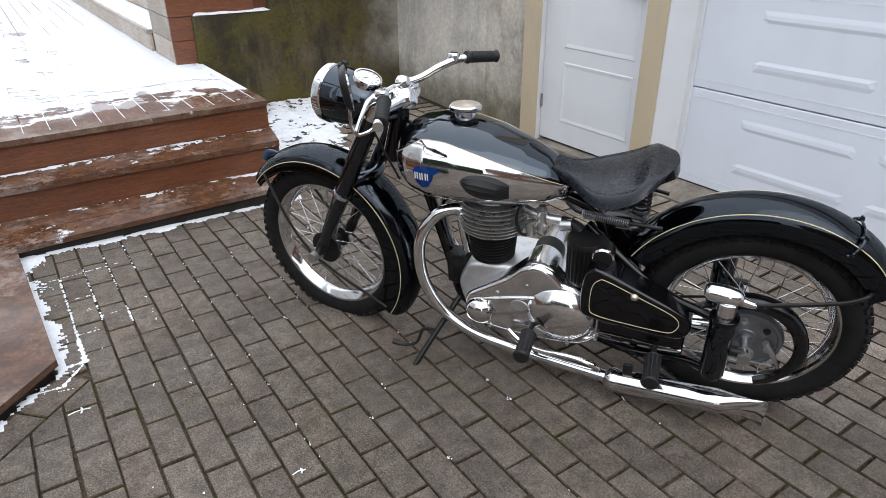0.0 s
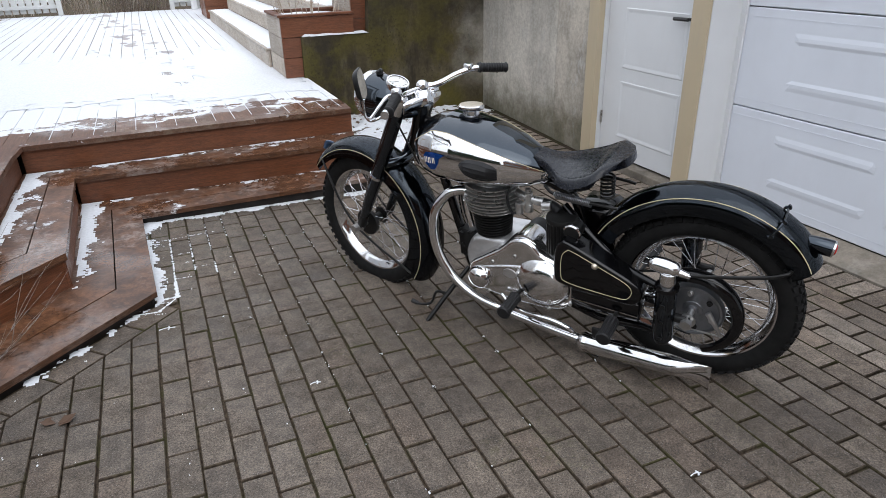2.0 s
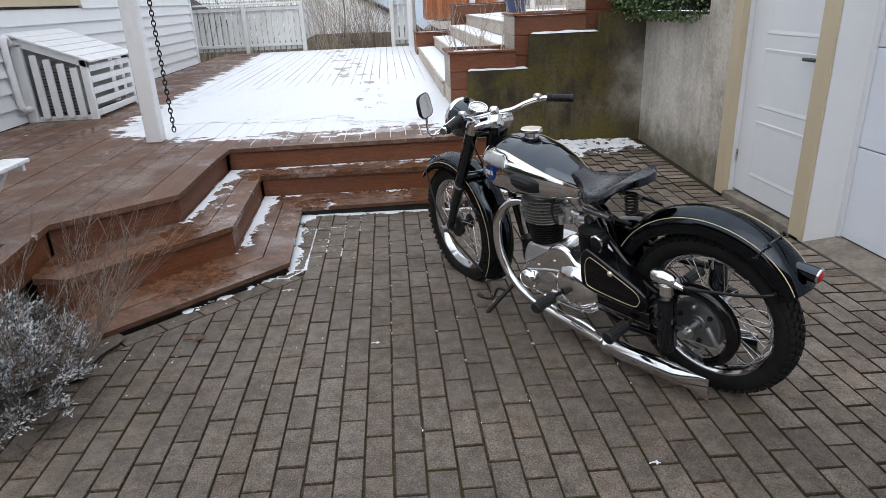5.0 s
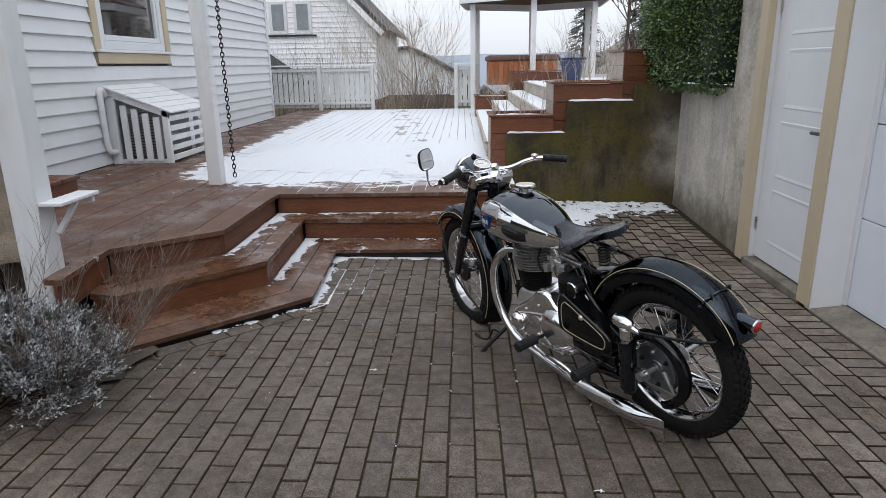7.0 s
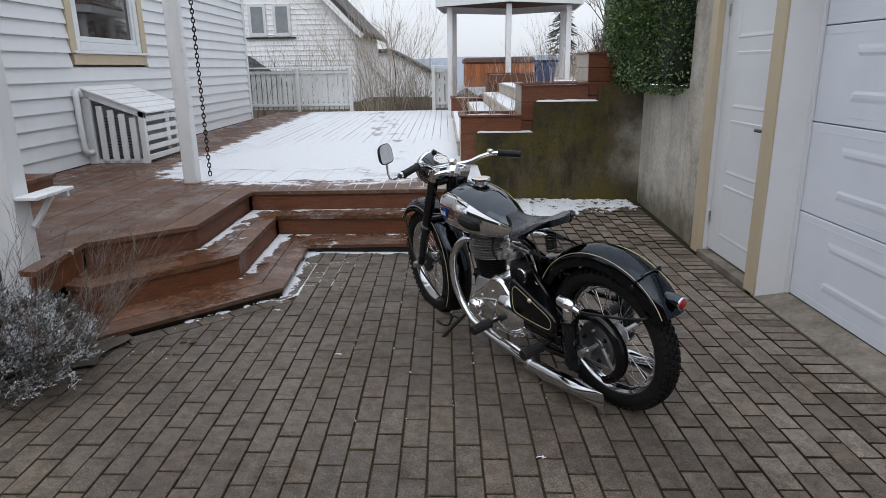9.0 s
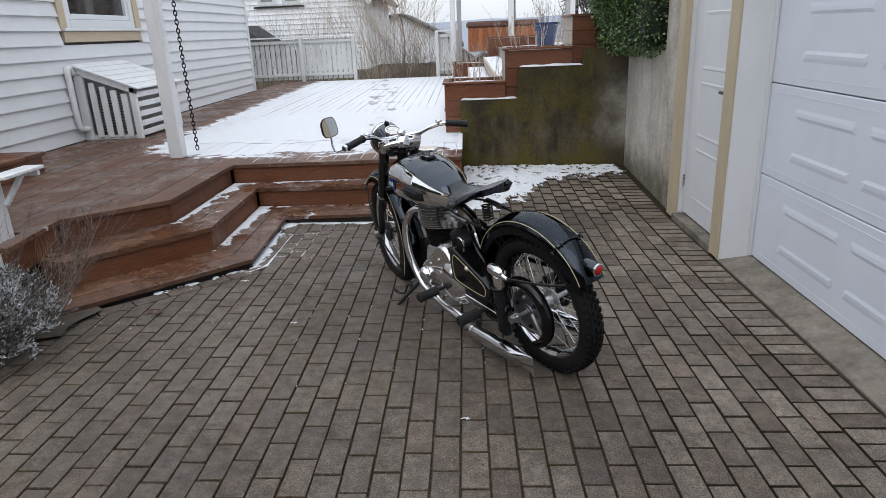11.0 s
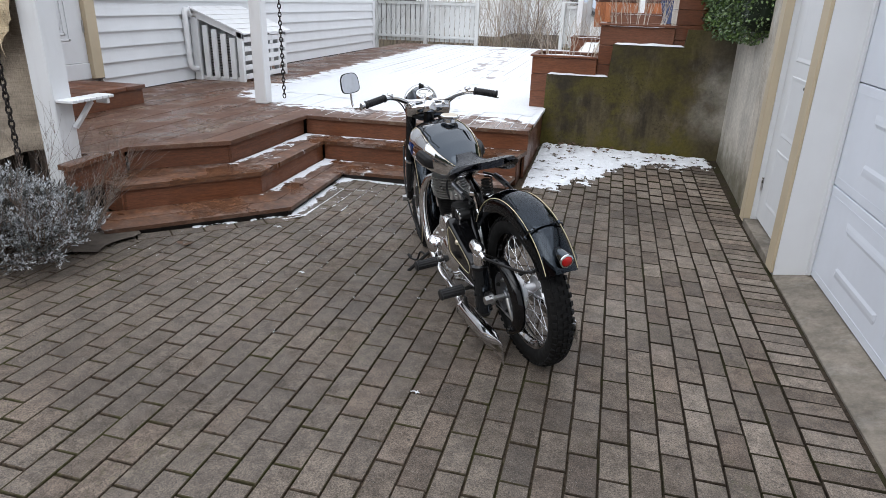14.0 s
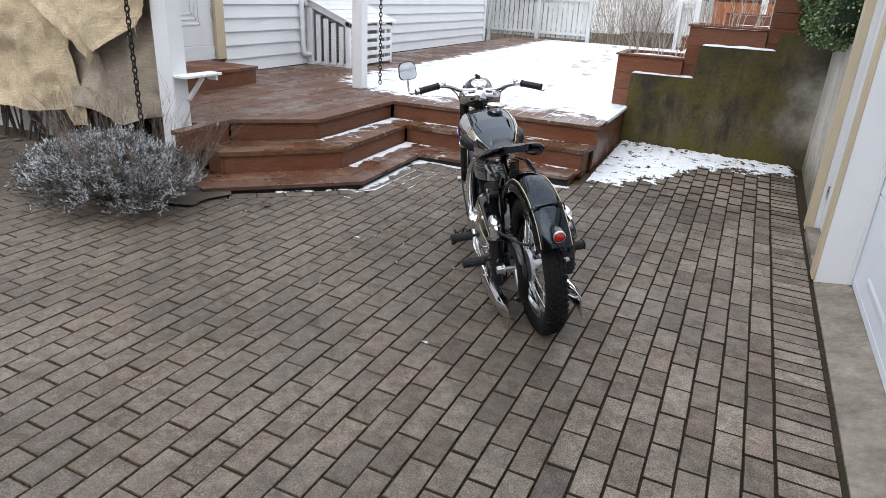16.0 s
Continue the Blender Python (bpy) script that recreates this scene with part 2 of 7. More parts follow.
def make_paint(name, base, dirt=0.12, rough=0.5):
    n = Nodes(name)
    p = n.pos()
    runs = n.ramp(n.noise(5.0, 5, 0.6, n.scaled(p, (1.5, 1.5, 0.3))), 0.45, 0.75)
    col = n.mix(n.math("MULTIPLY", runs, dirt), base, (0.33, 0.31, 0.27))
    col = n.scale_colour(col, n.ramp(n.noise(3, 3), 0.3, 0.7, 0.98, 1.02))
    n.set(Base_Color=col, Roughness=rough)
    n.bump(n.math("ADD", n.noise(160, 4), n.math("MULTIPLY", n.noise(5, 3), 0.5)), 0.08, 0.002)
    return n.m


def make_snow():
    n = Nodes("snow")
    col = n.scale_colour((0.74, 0.76, 0.79), n.ramp(n.noise(60, 5), 0.3, 0.7, 0.9, 1.03))
    n.set(Base_Color=col, Roughness=0.7, Subsurface_Weight=0.0)
    n.bump(n.noise(70, 6, 0.65), 0.6, 0.006)
    return n.m


def make_glass(name, tint=(0.9, 0.95, 0.95)):
    n = Nodes(name)
    n.set(Base_Color=tint, Roughness=0.01, Transmission_Weight=1.0, IOR=1.45)
    return n.m


def make_joint(name, earth):
    """Earth in the joints, with moss here and there."""
    n = Nodes(name)
    col = n.scale_colour(earth, n.ramp(n.noise(70, 5), 0.3, 0.7, 0.6, 1.5))
    col = n.mix(n.math("MULTIPLY", n.ramp(n.noise(3.0, 5, 0.65), 0.48, 0.64), 0.7), col, (0.060, 0.062, 0.022))
    # darker towards the garage
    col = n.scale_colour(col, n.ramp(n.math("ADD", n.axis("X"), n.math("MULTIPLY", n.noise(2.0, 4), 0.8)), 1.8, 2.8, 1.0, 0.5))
    n.set(Base_Color=col, Roughness=0.95, Specular_IOR_Level=0.1)
    n.bump(n.noise(120, 4), 0.5, 0.004)
    return n.m


M = {}
M["paver"] = make_paver()
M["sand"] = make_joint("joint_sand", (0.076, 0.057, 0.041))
M["soil"] = plain("frosted_soil", (0.07, 0.055, 0.042), 0.95, var=0.4, scale=30, bump=0.6)
M["deck"] = make_wood("deck_board", (0.150, 0.070, 0.040), (0.078, 0.036, 0.021), 0.40, (22, 1.5, 22), "deck", 0.62, (0.24, 0.185, 0.135))
M["tread"] = make_wood("tread_board", (0.152, 0.070, 0.036), (0.060, 0.028, 0.016), 0.30, (3, 3, 22), "tread", 0.7, (0.30, 0.25, 0.225))
M["riser"] = make_wood("riser_board", (0.160, 0.056, 0.023), (0.095, 0.033, 0.014), 0.5, (2, 2, 22), None, 0.05)
M["planter"] = make_wood("planter_board", (0.165, 0.060, 0.028), (0.108, 0.038, 0.018), 0.5, (2, 2, 24), None, 0.06)
M["grey_wood"] = make_wood("bare_board", (0.48, 0.43, 0.37), (0.34, 0.29, 0.24), 0.65, (20, 2, 20), None, 0.2)
M["moss_wall"] = make_render_wall("mossy_concrete", (0.086, 0.070, 0.040), 1.0, 0.5, 0.06)
M["grey_wall"] = make_render_wall("grey_concrete", (0.54, 0.505, 0.445), 0.0, 0.28, 0.5, 0.75)
M["plaster"] = make_render_wall("scaling_plaster", (0.46, 0.42, 0.36), 0.0, 0.45, 0.85, 0.75)
M["slab"] = make_render_wall("apron_concrete", (0.235, 0.205, 0.168), 0.0, 0.5, 0.12)
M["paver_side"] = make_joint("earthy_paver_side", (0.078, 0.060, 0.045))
M["rotten"] = plain("blackened_wet_wood", (0.014, 0.011, 0.009), 0.6, var=0.5, scale=25, bump=0.4, spec=0.3)
M["white"] = make_paint("white_house_paint", (0.675, 0.69, 0.705), 0.06)
M["far_white"] = make_paint("neighbour_white_paint", (0.86, 0.87, 0.88), 0.04)
M["white2"] = make_paint("white_post_paint", (0.74, 0.75, 0.76), 0.22)
M["gdoor"] = make_paint("garage_door_enamel", (0.70, 0.735, 0.80), 0.04, 0.38)
M["cream"] = make_paint("cream_trim_paint", (0.50, 0.415, 0.285), 0.3)
M["snow"] = make_snow()
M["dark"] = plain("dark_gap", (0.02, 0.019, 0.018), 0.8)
M["fence"] = make_paint("grey_white_fence_paint", (0.62, 0.63, 0.62), 0.35)
M["black_metal"] = plain("black_metal", (0.02, 0.02, 0.02), 0.4, 0.0)
M["zinc"] = plain("zinc_plated_steel", (0.55, 0.55, 0.55), 0.35, 1.0)
def make_leaf(name, a, b, frost=0.0, rough=0.5):
    n = Nodes(name)
    col = n.mix(n.island(), a, b)
    if frost:
        f = n.math("MULTIPLY", n.ramp(n.noise(60, 4), 0.42, 0.53), n.ramp(n.noise(8, 3), 0.38, 0.56, 0.04, 1.0))
        col = n.mix(n.math("MULTIPLY", f, frost), col, (0.70, 0.73, 0.76))
    n.set(Base_Color=col, Roughness=rough)
    return n.m


def make_burlap(name, a, b):
    n = Nodes(name)
    p = n.pos()
    weave = n.math("ADD", n.noise(14, 3, 0.5, n.scaled(p, (18, 18, 1.0))), n.noise(14, 3, 0.5, n.scaled(p, (1.0, 1.0, 22))))
    col = n.mix(n.ramp(n.noise(3.0, 6, 0.6), 0.35, 0.68), a, b)
    col = n.scale_colour(col, n.ramp(weave, 0.7, 1.3, 0.8, 1.15))
    n.set(Base_Color=col, Roughness=0.95)
    n.bump(n.math("ADD", n.math("ADD", weave, n.noise(30, 4)), n.math("MULTIPLY", n.noise(6, 4, 0.6, None, 1.0), 5.0)), 0.6, 0.010)
    return n.m


# the hedge's faint pale specks stand in for bluish reflections on its leaves
M["hedge_leaf"] = make_leaf("glossy_hedge_leaf", (0.018, 0.052, 0.012), (0.125, 0.205, 0.040), 0.08, 0.34)
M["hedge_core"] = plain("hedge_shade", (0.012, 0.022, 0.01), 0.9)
M["lavender"] = make_leaf("frosted_grey_leaf", (0.016, 0.017, 0.014), (0.085, 0.09, 0.08), 0.85, 0.8)
M["twig"] = make_leaf("bare_twig", (0.070, 0.040, 0.028), (0.20, 0.14, 0.095), 0.2, 0.85)
M["straw"] = make_leaf("tan_stalk", (0.26, 0.19, 0.13), (0.44, 0.36, 0.27), 0.3, 0.85)
M["bark"] = plain("dark_bark", (0.07, 0.055, 0.045), 0.9, var=0.4, scale=30, bump=0.5)
M["conifer"] = make_leaf("dark_needles", (0.03, 0.045, 0.03), (0.10, 0.12, 0.10), 0.5, 0.8)
M["burlap"] = make_burlap("tan_burlap", (0.64, 0.52, 0.35), (0.47, 0.37, 0.24))
M["burlap2"] = make_burlap("grey_burlap", (0.43, 0.36, 0.28), (0.31, 0.26, 0.205))
M["roof"] = plain("dark_roof_tile", (0.05, 0.05, 0.052), 0.7, var=0.3, scale=8, bump=0.3)
M["brown_roof"] = make_wood("roof_lath", (0.16, 0.10, 0.08), (0.09, 0.055, 0.045), 0.6, (4, 4, 4), None, 0.3)
M["cedar"] = make_wood("orange_cedar", (0.42, 0.15, 0.055), (0.28, 0.09, 0.035), 0.5, (20, 20, 2), None, 0.1)
M["tub_cover"] = plain("brown_vinyl", (0.13, 0.065, 0.048), 0.5, var=0.2, scale=12)
M["blue_glaze"] = plain("blue_glazed_clay", (0.012, 0.022, 0.07), 0.15, var=0.3, scale=18, coat=0.5)
M["rust"] = plain("rusty_chain", (0.022, 0.017, 0.015), 0.7, 0.4, var=0.4, scale=80, bump=0.4)
M["rock"] = make_render_wall("frosted_rock", (0.33, 0.30, 0.27), 0.0, 0.5)
M["haze_hill"] = plain("far_hill", (0.38, 0.43, 0.50), 1.0, var=0.06, scale=0.01)
M["glass_dark"] = plain("window_glass", (0.03, 0.027, 0.025), 0.05, var=0.5, scale=6, coat=1.0)
M["dead_leaf"] = make_leaf("dead_leaf", (0.055, 0.030, 0.018), (0.15, 0.075, 0.035), 0.0, 0.7)


def make_black_paint():
    n = Nodes("black_enamel")
    dust = n.ramp(n.noise(7, 5), 0.45, 0.75)
    n.set(Base_Color=n.mix(n.math("MULTIPLY", dust, 0.4), (0.001, 0.0013, 0.002), (0.004, 0.0045, 0.006)), Roughness=n.ramp(dust, 0, 1, 0.02, 0.05), IOR=1.8, Specular_Tint=(0.74, 0.86, 1.0, 1.0))
    n.bump(n.noise(30, 2), 0.02, 0.001)
    return n.m


def make_chrome(name, colour=(0.78, 0.78, 0.79), rough=0.06, haze=0.12):
    n = Nodes(name)
    f = n.ramp(n.noise(22, 5), 0.45, 0.75)
    n.set(Base_Color=n.mix(f, colour, tuple(c * 0.86 for c in colour)), Metallic=1.0, Roughness=n.ramp(f, 0, 1, rough, rough + haze))
    return n.m


M["black"] = make_black_paint()
M["chrome"] = make_chrome("chrome")
M["satin_black"] = plain("satin_black_enamel", (0.003, 0.003, 0.0035), 0.12, var=0.3, scale=40, spec=0.42)
M["rim_chrome"] = make_chrome("rim_chrome", (0.66, 0.66, 0.67), 0.09, 0.12)
M["alu"] = make_chrome("cast_aluminium", (0.66, 0.66, 0.665), 0.48, 0.14)
M["alu_polish"] = make_chrome("polished_aluminium", (0.82, 0.82, 0.825), 0.14, 0.12)
M["fin_grey"] = plain("grey_cast_fins", (0.52, 0.52, 0.515), 0.34, 0.9, var=0.25, scale=60)
M["black_iron"] = plain("black_iron", (0.010, 0.010, 0.010), 0.42, var=0.3, scale=60, spec=0.3)
M["tyre"] = plain("tyre_rubber", (0.010, 0.010, 0.010), 0.75, var=0.35, scale=70, bump=0.3, spec=0.2)
M["rubber"] = plain("moulded_rubber", (0.012, 0.012, 0.013), 0.5, var=0.25, scale=90, bump=0.2, spec=0.3)
M["leather"] = plain("black_leather", (0.004, 0.005, 0.009), 0.27, var=0.1, scale=160, bump=0.08, spec=0.36)
M["brake_alu"] = make_chrome("dull_brake_aluminium", (0.27, 0.28, 0.30), 0.46, 0.18)
M["gold"] = plain("gold_pinstripe", (0.60, 0.52, 0.33), 0.45)
M["red_lens"] = plain("red_lens", (0.38, 0.006, 0.006), 0.15, coat=0.3)
M["blue"] = plain("blue_enamel", (0.012, 0.07, 0.30), 0.25)
M["pale_blue"] = plain("faded_blue_emblem", (0.05, 0.09, 0.16), 0.15)
M["white_enamel"] = plain("white_enamel", (0.75, 0.75, 0.72), 0.4)
M["mirror"] = make_chrome("mirror_glass", (0.86, 0.87, 0.88), 0.01, 0.01)
M["lamp_glass"] = make_glass("lamp_glass")
M["worn_brass"] = make_chrome("worn_cap_metal", (0.78, 0.70, 0.58), 0.42, 0.25)


# ---- builders ----
def mesh_of(name, bm, material, smooth=None):
    me = bpy.data.meshes.new(name)
    bmesh.ops.recalc_face_normals(bm, faces=bm.faces)
    bm.to_mesh(me)
    bm.free()
    if material is not None:
        me.materials.append(material)
    if smooth is not None:
        me.polygons.foreach_set("use_smooth", [True] * len(me.polygons))
        if smooth < 180:
            me.set_sharp_from_angle(angle=radians(smooth))
    return me


def part(name, bm, material, parent=None, label="", m=None, smooth=None):
    """Links a bmesh as one mesh object under a thing or part."""
    ob = new(name, mesh_of(name, bm, material, smooth))
    if parent is not None:
        ob.parent = parent
    if m is not None:
        ob.matrix_basis = m
    if label:
        ob["label"] = label
    return ob


def empty(name, m=None, label="", category="", group="", kind=""):
    ob = new(name)
    ob.empty_display_size = 0.1
    if m is not None:
        ob.matrix_basis = m
    return tagged(ob, label, category, group, kind)


def box(bm, x0, x1, y0, y1, z0, z1, bevel=0.0, m=None):
    """Adds a box, its edges rounded by bevel, to bm."""
    r = bmesh.ops.create_cube(bm, size=1.0)
    for v in r["verts"]:
        v.co = Vector(((x0 + x1) / 2 + v.co.x * (x1 - x0), (y0 + y1) / 2 + v.co.y * (y1 - y0), (z0 + z1) / 2 + v.co.z * (z1 - z0)))
    vs = r["verts"]
    if bevel:
        es = list({e for v in vs for e in v.link_edges})
        out = bmesh.ops.bevel(bm, geom=es, offset=bevel, segments=1, affect="EDGES", profile=0.7)
        vs = list({v for f in out["faces"] for v in f.verts} | {v for v in vs if v.is_valid})
    if m is not None:
        bmesh.ops.transform(bm, matrix=m, verts=list({v for v in vs if v.is_valid}))
    return bm


def boxed(*args, **kw):
    return box(bmesh.new(), *args, **kw)


def prism(bm, pts, z0, z1):
    """Adds an upright prism over a plan of points."""
    lo = [bm.verts.new((x, y, z0)) for x, y in pts]
    hi = [bm.verts.new((x, y, z1)) for x, y in pts]
    bm.faces.new(lo[::-1])
    bm.faces.new(hi)
    k = len(pts)
    for i in range(k):
        bm.faces.new((lo[i], lo[(i + 1) % k], hi[(i + 1) % k], hi[i]))
    return bm


def rod(bm, a, b, r, seg=10, r2=None):
    """Adds a round bar from a to b."""
    a, b = Vector(a), Vector(b)
    d = b - a
    q = d.to_track_quat("Z", "Y").to_matrix().to_4x4()
    bmesh.ops.create_cone(bm, cap_ends=True, segments=seg, radius1=r, radius2=r if r2 is None else r2, depth=d.length,
                          matrix=Matrix.Translation((a + b) / 2) @ q)
    return bm


def tube(bm, pts, r, seg=12, smooth=6, closed=False, flat=1.0):
    """Adds a round pipe along a smooth curve through pts; r is one radius or one for each point."""
    P = [Vector(p) for p in pts]
    rr = [r] * len(P) if isinstance(r, (int, float)) else list(r)
    path, rad = [], []
    n = len(P)
    for i in range(n if closed else n - 1):
        p0, p1, p2, p3 = (P[(i - 1) % n] if closed or i > 0 else P[0] * 2 - P[1]), P[i], P[(i + 1) % n], (P[(i + 2) % n] if closed or i + 2 < n else P[-1] * 2 - P[-2])
        for k in range(smooth):
            t = k / smooth
            path.append(0.5 * ((2 * p1) + (p2 - p0) * t + (2 * p0 - 5 * p1 + 4 * p2 - p3) * t * t + (3 * p1 - p0 - 3 * p2 + p3) * t ** 3))
            rad.append(rr[i] * (1 - t) + rr[(i + 1) % n] * t)
    if not closed:
        path.append(P[-1])
        rad.append(rr[-1])
    rings, up = [], None
    m = len(path)
    for i, p in enumerate(path):
        d = (path[(i + 1) % m] - path[i - 1]) if closed or 0 < i < m - 1 else (path[1] - path[0] if i == 0 else path[-1] - path[-2])
        d.normalize()
        if up is None:
            up = d.orthogonal().normalized()
        up = (up - d * up.dot(d)).normalized()
        side = d.cross(up)
        rings.append([bm.verts.new(p + (up * math.cos(a) + side * math.sin(a) * flat) * rad[i]) for a in [2 * math.pi * j / seg for j in range(seg)]])
    for i in range(m if closed else m - 1):
        A, B = rings[i], rings[(i + 1) % m]
        for j in range(seg):
            bm.faces.new((A[j], A[(j + 1) % seg], B[(j + 1) % seg], B[j]))
    if not closed:
        bm.faces.new(rings[0][::-1])
        bm.faces.new(rings[-1])
    return bm


def lathe(bm, profile, seg=32, m=None, arc=360.0):
    """Adds a body of revolution about z from (radius, height) pairs."""
    full = arc >= 360
    cols = seg if full else seg + 1
    rings = []
    for r, z in profile:
        if r < 1e-6:
            rings.append([bm.verts.new((0, 0, z))])
        else:
            rings.append([bm.verts.new((r * math.cos(radians(arc) * j / seg), r * math.sin(radians(arc) * j / seg), z)) for j in range(cols)])
    for A, B in zip(rings, rings[1:]):
        for j in range(seg):
            k = (j + 1) % cols if full else j + 1
            a = [A[0]] if len(A) == 1 else [A[j], A[k]]
            b = [B[0]] if len(B) == 1 else [B[k], B[j]]
            f = a + b
            if len(f) > 2:
                bm.faces.new(f)
    if m is not None:
        bmesh.ops.transform(bm, matrix=m, verts=[v for R in rings for v in R])
    return bm


def ground_z(x, y=0.0):
    """The paving falls gently towards the garage and rises a little towards the retaining wall."""
    return -0.022 * (max(-1.5, min(3.4, x)) - 0.8) + 0.036 * max(0.0, min(1.9, y - 3.5))


# ---- ground and paving ----
def make_ground():
    bm = bmesh.new()
    xs = [-900, -60, -20, -6, -1.5, 3.4, 6, 20, 60, 900]
    ys = [-900, -60, -20, -6, 0, 3.5, 5.4, 15, 30, 60, 120, 900]

    def z(x, y):
        far = max(0.0, y - 30)
        return ground_z(x, y) - 0.013 - min(30.0, 0.12 * far)
    grid = [[bm.verts.new((x, y, z(x, y))) for x in xs] for y in ys]
    for a, b in zip(grid, grid[1:]):
        for i in range(len(xs) - 1):
            bm.faces.new((a[i], a[i + 1], b[i + 1], b[i]))
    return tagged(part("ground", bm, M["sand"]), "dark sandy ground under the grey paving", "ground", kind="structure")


make_ground()

# edges of the deck and of the two treads below it, from the post round to the wall
DECK = [(-1.152, 1.595), (-1.185, 1.89), (-1.215, 2.19), (-0.665, 2.645), (-0.655, 3.90), (1.425, 3.92)]
TREAD2 = [(-1.180, 1.865), (-1.090, 1.845), (-0.995, 1.82), (-0.338, 2.49), (-0.377, 3.68), (1.37, 3.64)]
TREAD1 = [(-1.130, 1.585), (-0.985, 1.525), (-0.84, 1.46), (0.000, 2.27), (-0.046, 3.32), (1.335, 3.345)]
# where the treads meet the riser behind them
BACK2 = [(-1.190, 1.89), (-1.203, 2.04)] + DECK[2:]
BACK1 = [(-1.160, 1.66), (-1.085, 1.75)] + TREAD2[2:]
HEIGHTS = [0.42, 0.25, 0.08]


def inside(pts, x, y):
    hit = False
    for (x0, y0), (x1, y1) in zip(pts, pts[1:] + pts[:1]):
        if (y0 > y) != (y1 > y) and x < (x1 - x0) * (y - y0) / (y1 - y0) + x0:
            hit = not hit
    return hit


UNDER = TREAD2[2:] + [(1.30, 5.3), (-6.0, 5.3), (-6.0, 1.9), (-1.3, 1.80)]


# ---- garage side ----
def make_garage():
    wall = empty("wall_garage", label="white garage wall with cream trim boards", category="wall", kind="structure")
    part("wall_panel", prism(bmesh.new(), [(3.154, 2.361), (3.332, 2.290), (3.6, 2.290), (3.6, 2.42), (3.154, 2.42)], -0.06, 3.4), M["white"], wall)
    part("wall_panel", boxed(3.17, 3.6, -3.4, -0.62, -0.06, 3.4), M["white"], wall)
    part("wall_panel", boxed(3.17, 3.6, -0.62, 2.289, 2.23, 3.4), M["white"], wall)
    part("wall_panel", boxed(3.20, 3.6, 2.42, 3.52, 2.12, 3.4), M["white"], wall)
    part("trim_board", boxed(3.135, 3.1535, 2.362, 2.50, -0.040, 3.3, 0.003), M["cream"], wall, "cream painted vertical trim board")
    part("trim_board", boxed(3.145, 3.198, 3.402, 3.520, -0.040, 3.3, 0.003), M["cream"], wall, "cream painted vertical trim board")
    part("trim_board", boxed(3.15, 3.198, 2.522, 3.401, 2.12, 2.24, 0.003), M["cream"], wall)
    part("wall_back", boxed(3.62, 3.8, -3.4, 3.75, -0.06, 3.4), M["white"], wall)

    door = empty("door_1", label="white panelled side door standing shut in its frame", category="door", kind="structure")
    part("door_frame", boxed(3.199, 3.30, 3.403, 3.50, -0.03, 2.118, 0.004), M["white"], door)
    part("door_frame", boxed(3.17, 3.30, 2.48, 2.535, -0.03, 2.118, 0.004), M["white"], door)
    part("door_frame", boxed(3.17, 3.30, 2.536, 3.401, 2.04, 2.118, 0.004), M["white"], door)
    leaf = boxed(3.235, 3.28, 2.537, 3.400, 0.004, 2.038, 0.003)
    leaf_ob = part("door_leaf", leaf, M["white"], door)
    for z0, z1 in ((0.152, 0.556), (0.648, 1.052), (1.142, 1.546), (1.638, 1.94)):
        # a sunk field behind a raised moulding
        bm = bmesh.new()
        y0, y1 = 2.612, 3.212
        rings = []
        for d, x in ((0.0, 3.2348), (0.006, 3.2312), (0.014, 3.2318), (0.030, 3.2346)):
            rings.append([bm.verts.new((x, y, z)) for y, z in ((y0 + d, z0 + d), (y1 - d, z0 + d), (y1 - d, z1 - d), (y0 + d, z1 - d))])
        for A, B in zip(rings, rings[1:]):
            for j in range(4):
                bm.faces.new((A[j], A[(j + 1) % 4], B[(j + 1) % 4], B[j]))
        bm.faces.new(rings[-1])
        part("door_panel", bm, M["white"], leaf_ob)
    h = bmesh.new()
    rod(h, (3.234, 2.585, 1.022), (3.190, 2.585, 1.022), 0.010)
    tube(h, [(3.192, 2.58, 1.022), (3.188, 2.63, 1.022), (3.190, 2.70, 1.020)], 0.0115, 8)
    part("door_handle", h, M["black_metal"], leaf_ob, "black lever handle", smooth=40)
    for z in (0.22, 1.80):
        part("hinge", rod(bmesh.new(), (3.229, 3.392, z), (3.229, 3.392, z + 0.09), 0.009, 8), M["zinc"], leaf_ob, smooth=40)
    part("door_sill", boxed(3.15, 3.30, 2.51, 3.398, -0.07, -0.012, 0.004), M["slab"], door)

    g = empty("door_2", label="white sectional garage door with pressed oblong panels", category="garage door", kind="structure")
    zs = [0.006, 0.560, 1.115, 1.67, 2.225]
    for a, b in zip(zs, zs[1:]):
        sec = part("door_section", boxed(3.33, 3.37, -0.60, 2.282, a + 0.002, b - 0.004, 0.004), M["gdoor"], g)
        lines = bmesh.new()
        for z in (a + 0.05, b - 0.05):
            box(lines, 3.3285, 3.3298, -0.60, 2.275, z - 0.002, z + 0.002)
        part("pressed_line", lines, M["gdoor"], sec)
        for k in range(4):
            # a pressed field: two sloping grooves, above and below, fading out at their ends
            y1 = 1.935 - k * 0.70
            bm = bmesh.new()
            for z, up in ((a + 0.405, 1), (a + 0.165, -1)):
                rows = []
                for d, x in ((0.032, 3.3299), (0.010, 3.3262), (-0.010, 3.3252), (-0.028, 3.3299)):
                    cut = 0.02 if d > 0 else 0.035
                    rows.append([bm.verts.new((3.3299 if e else x, y, z + d * up)) for y, e in ((y1, 1), (y1 - cut, 0), (y1 - 0.60 + cut, 0), (y1 - 0.60, 1))])
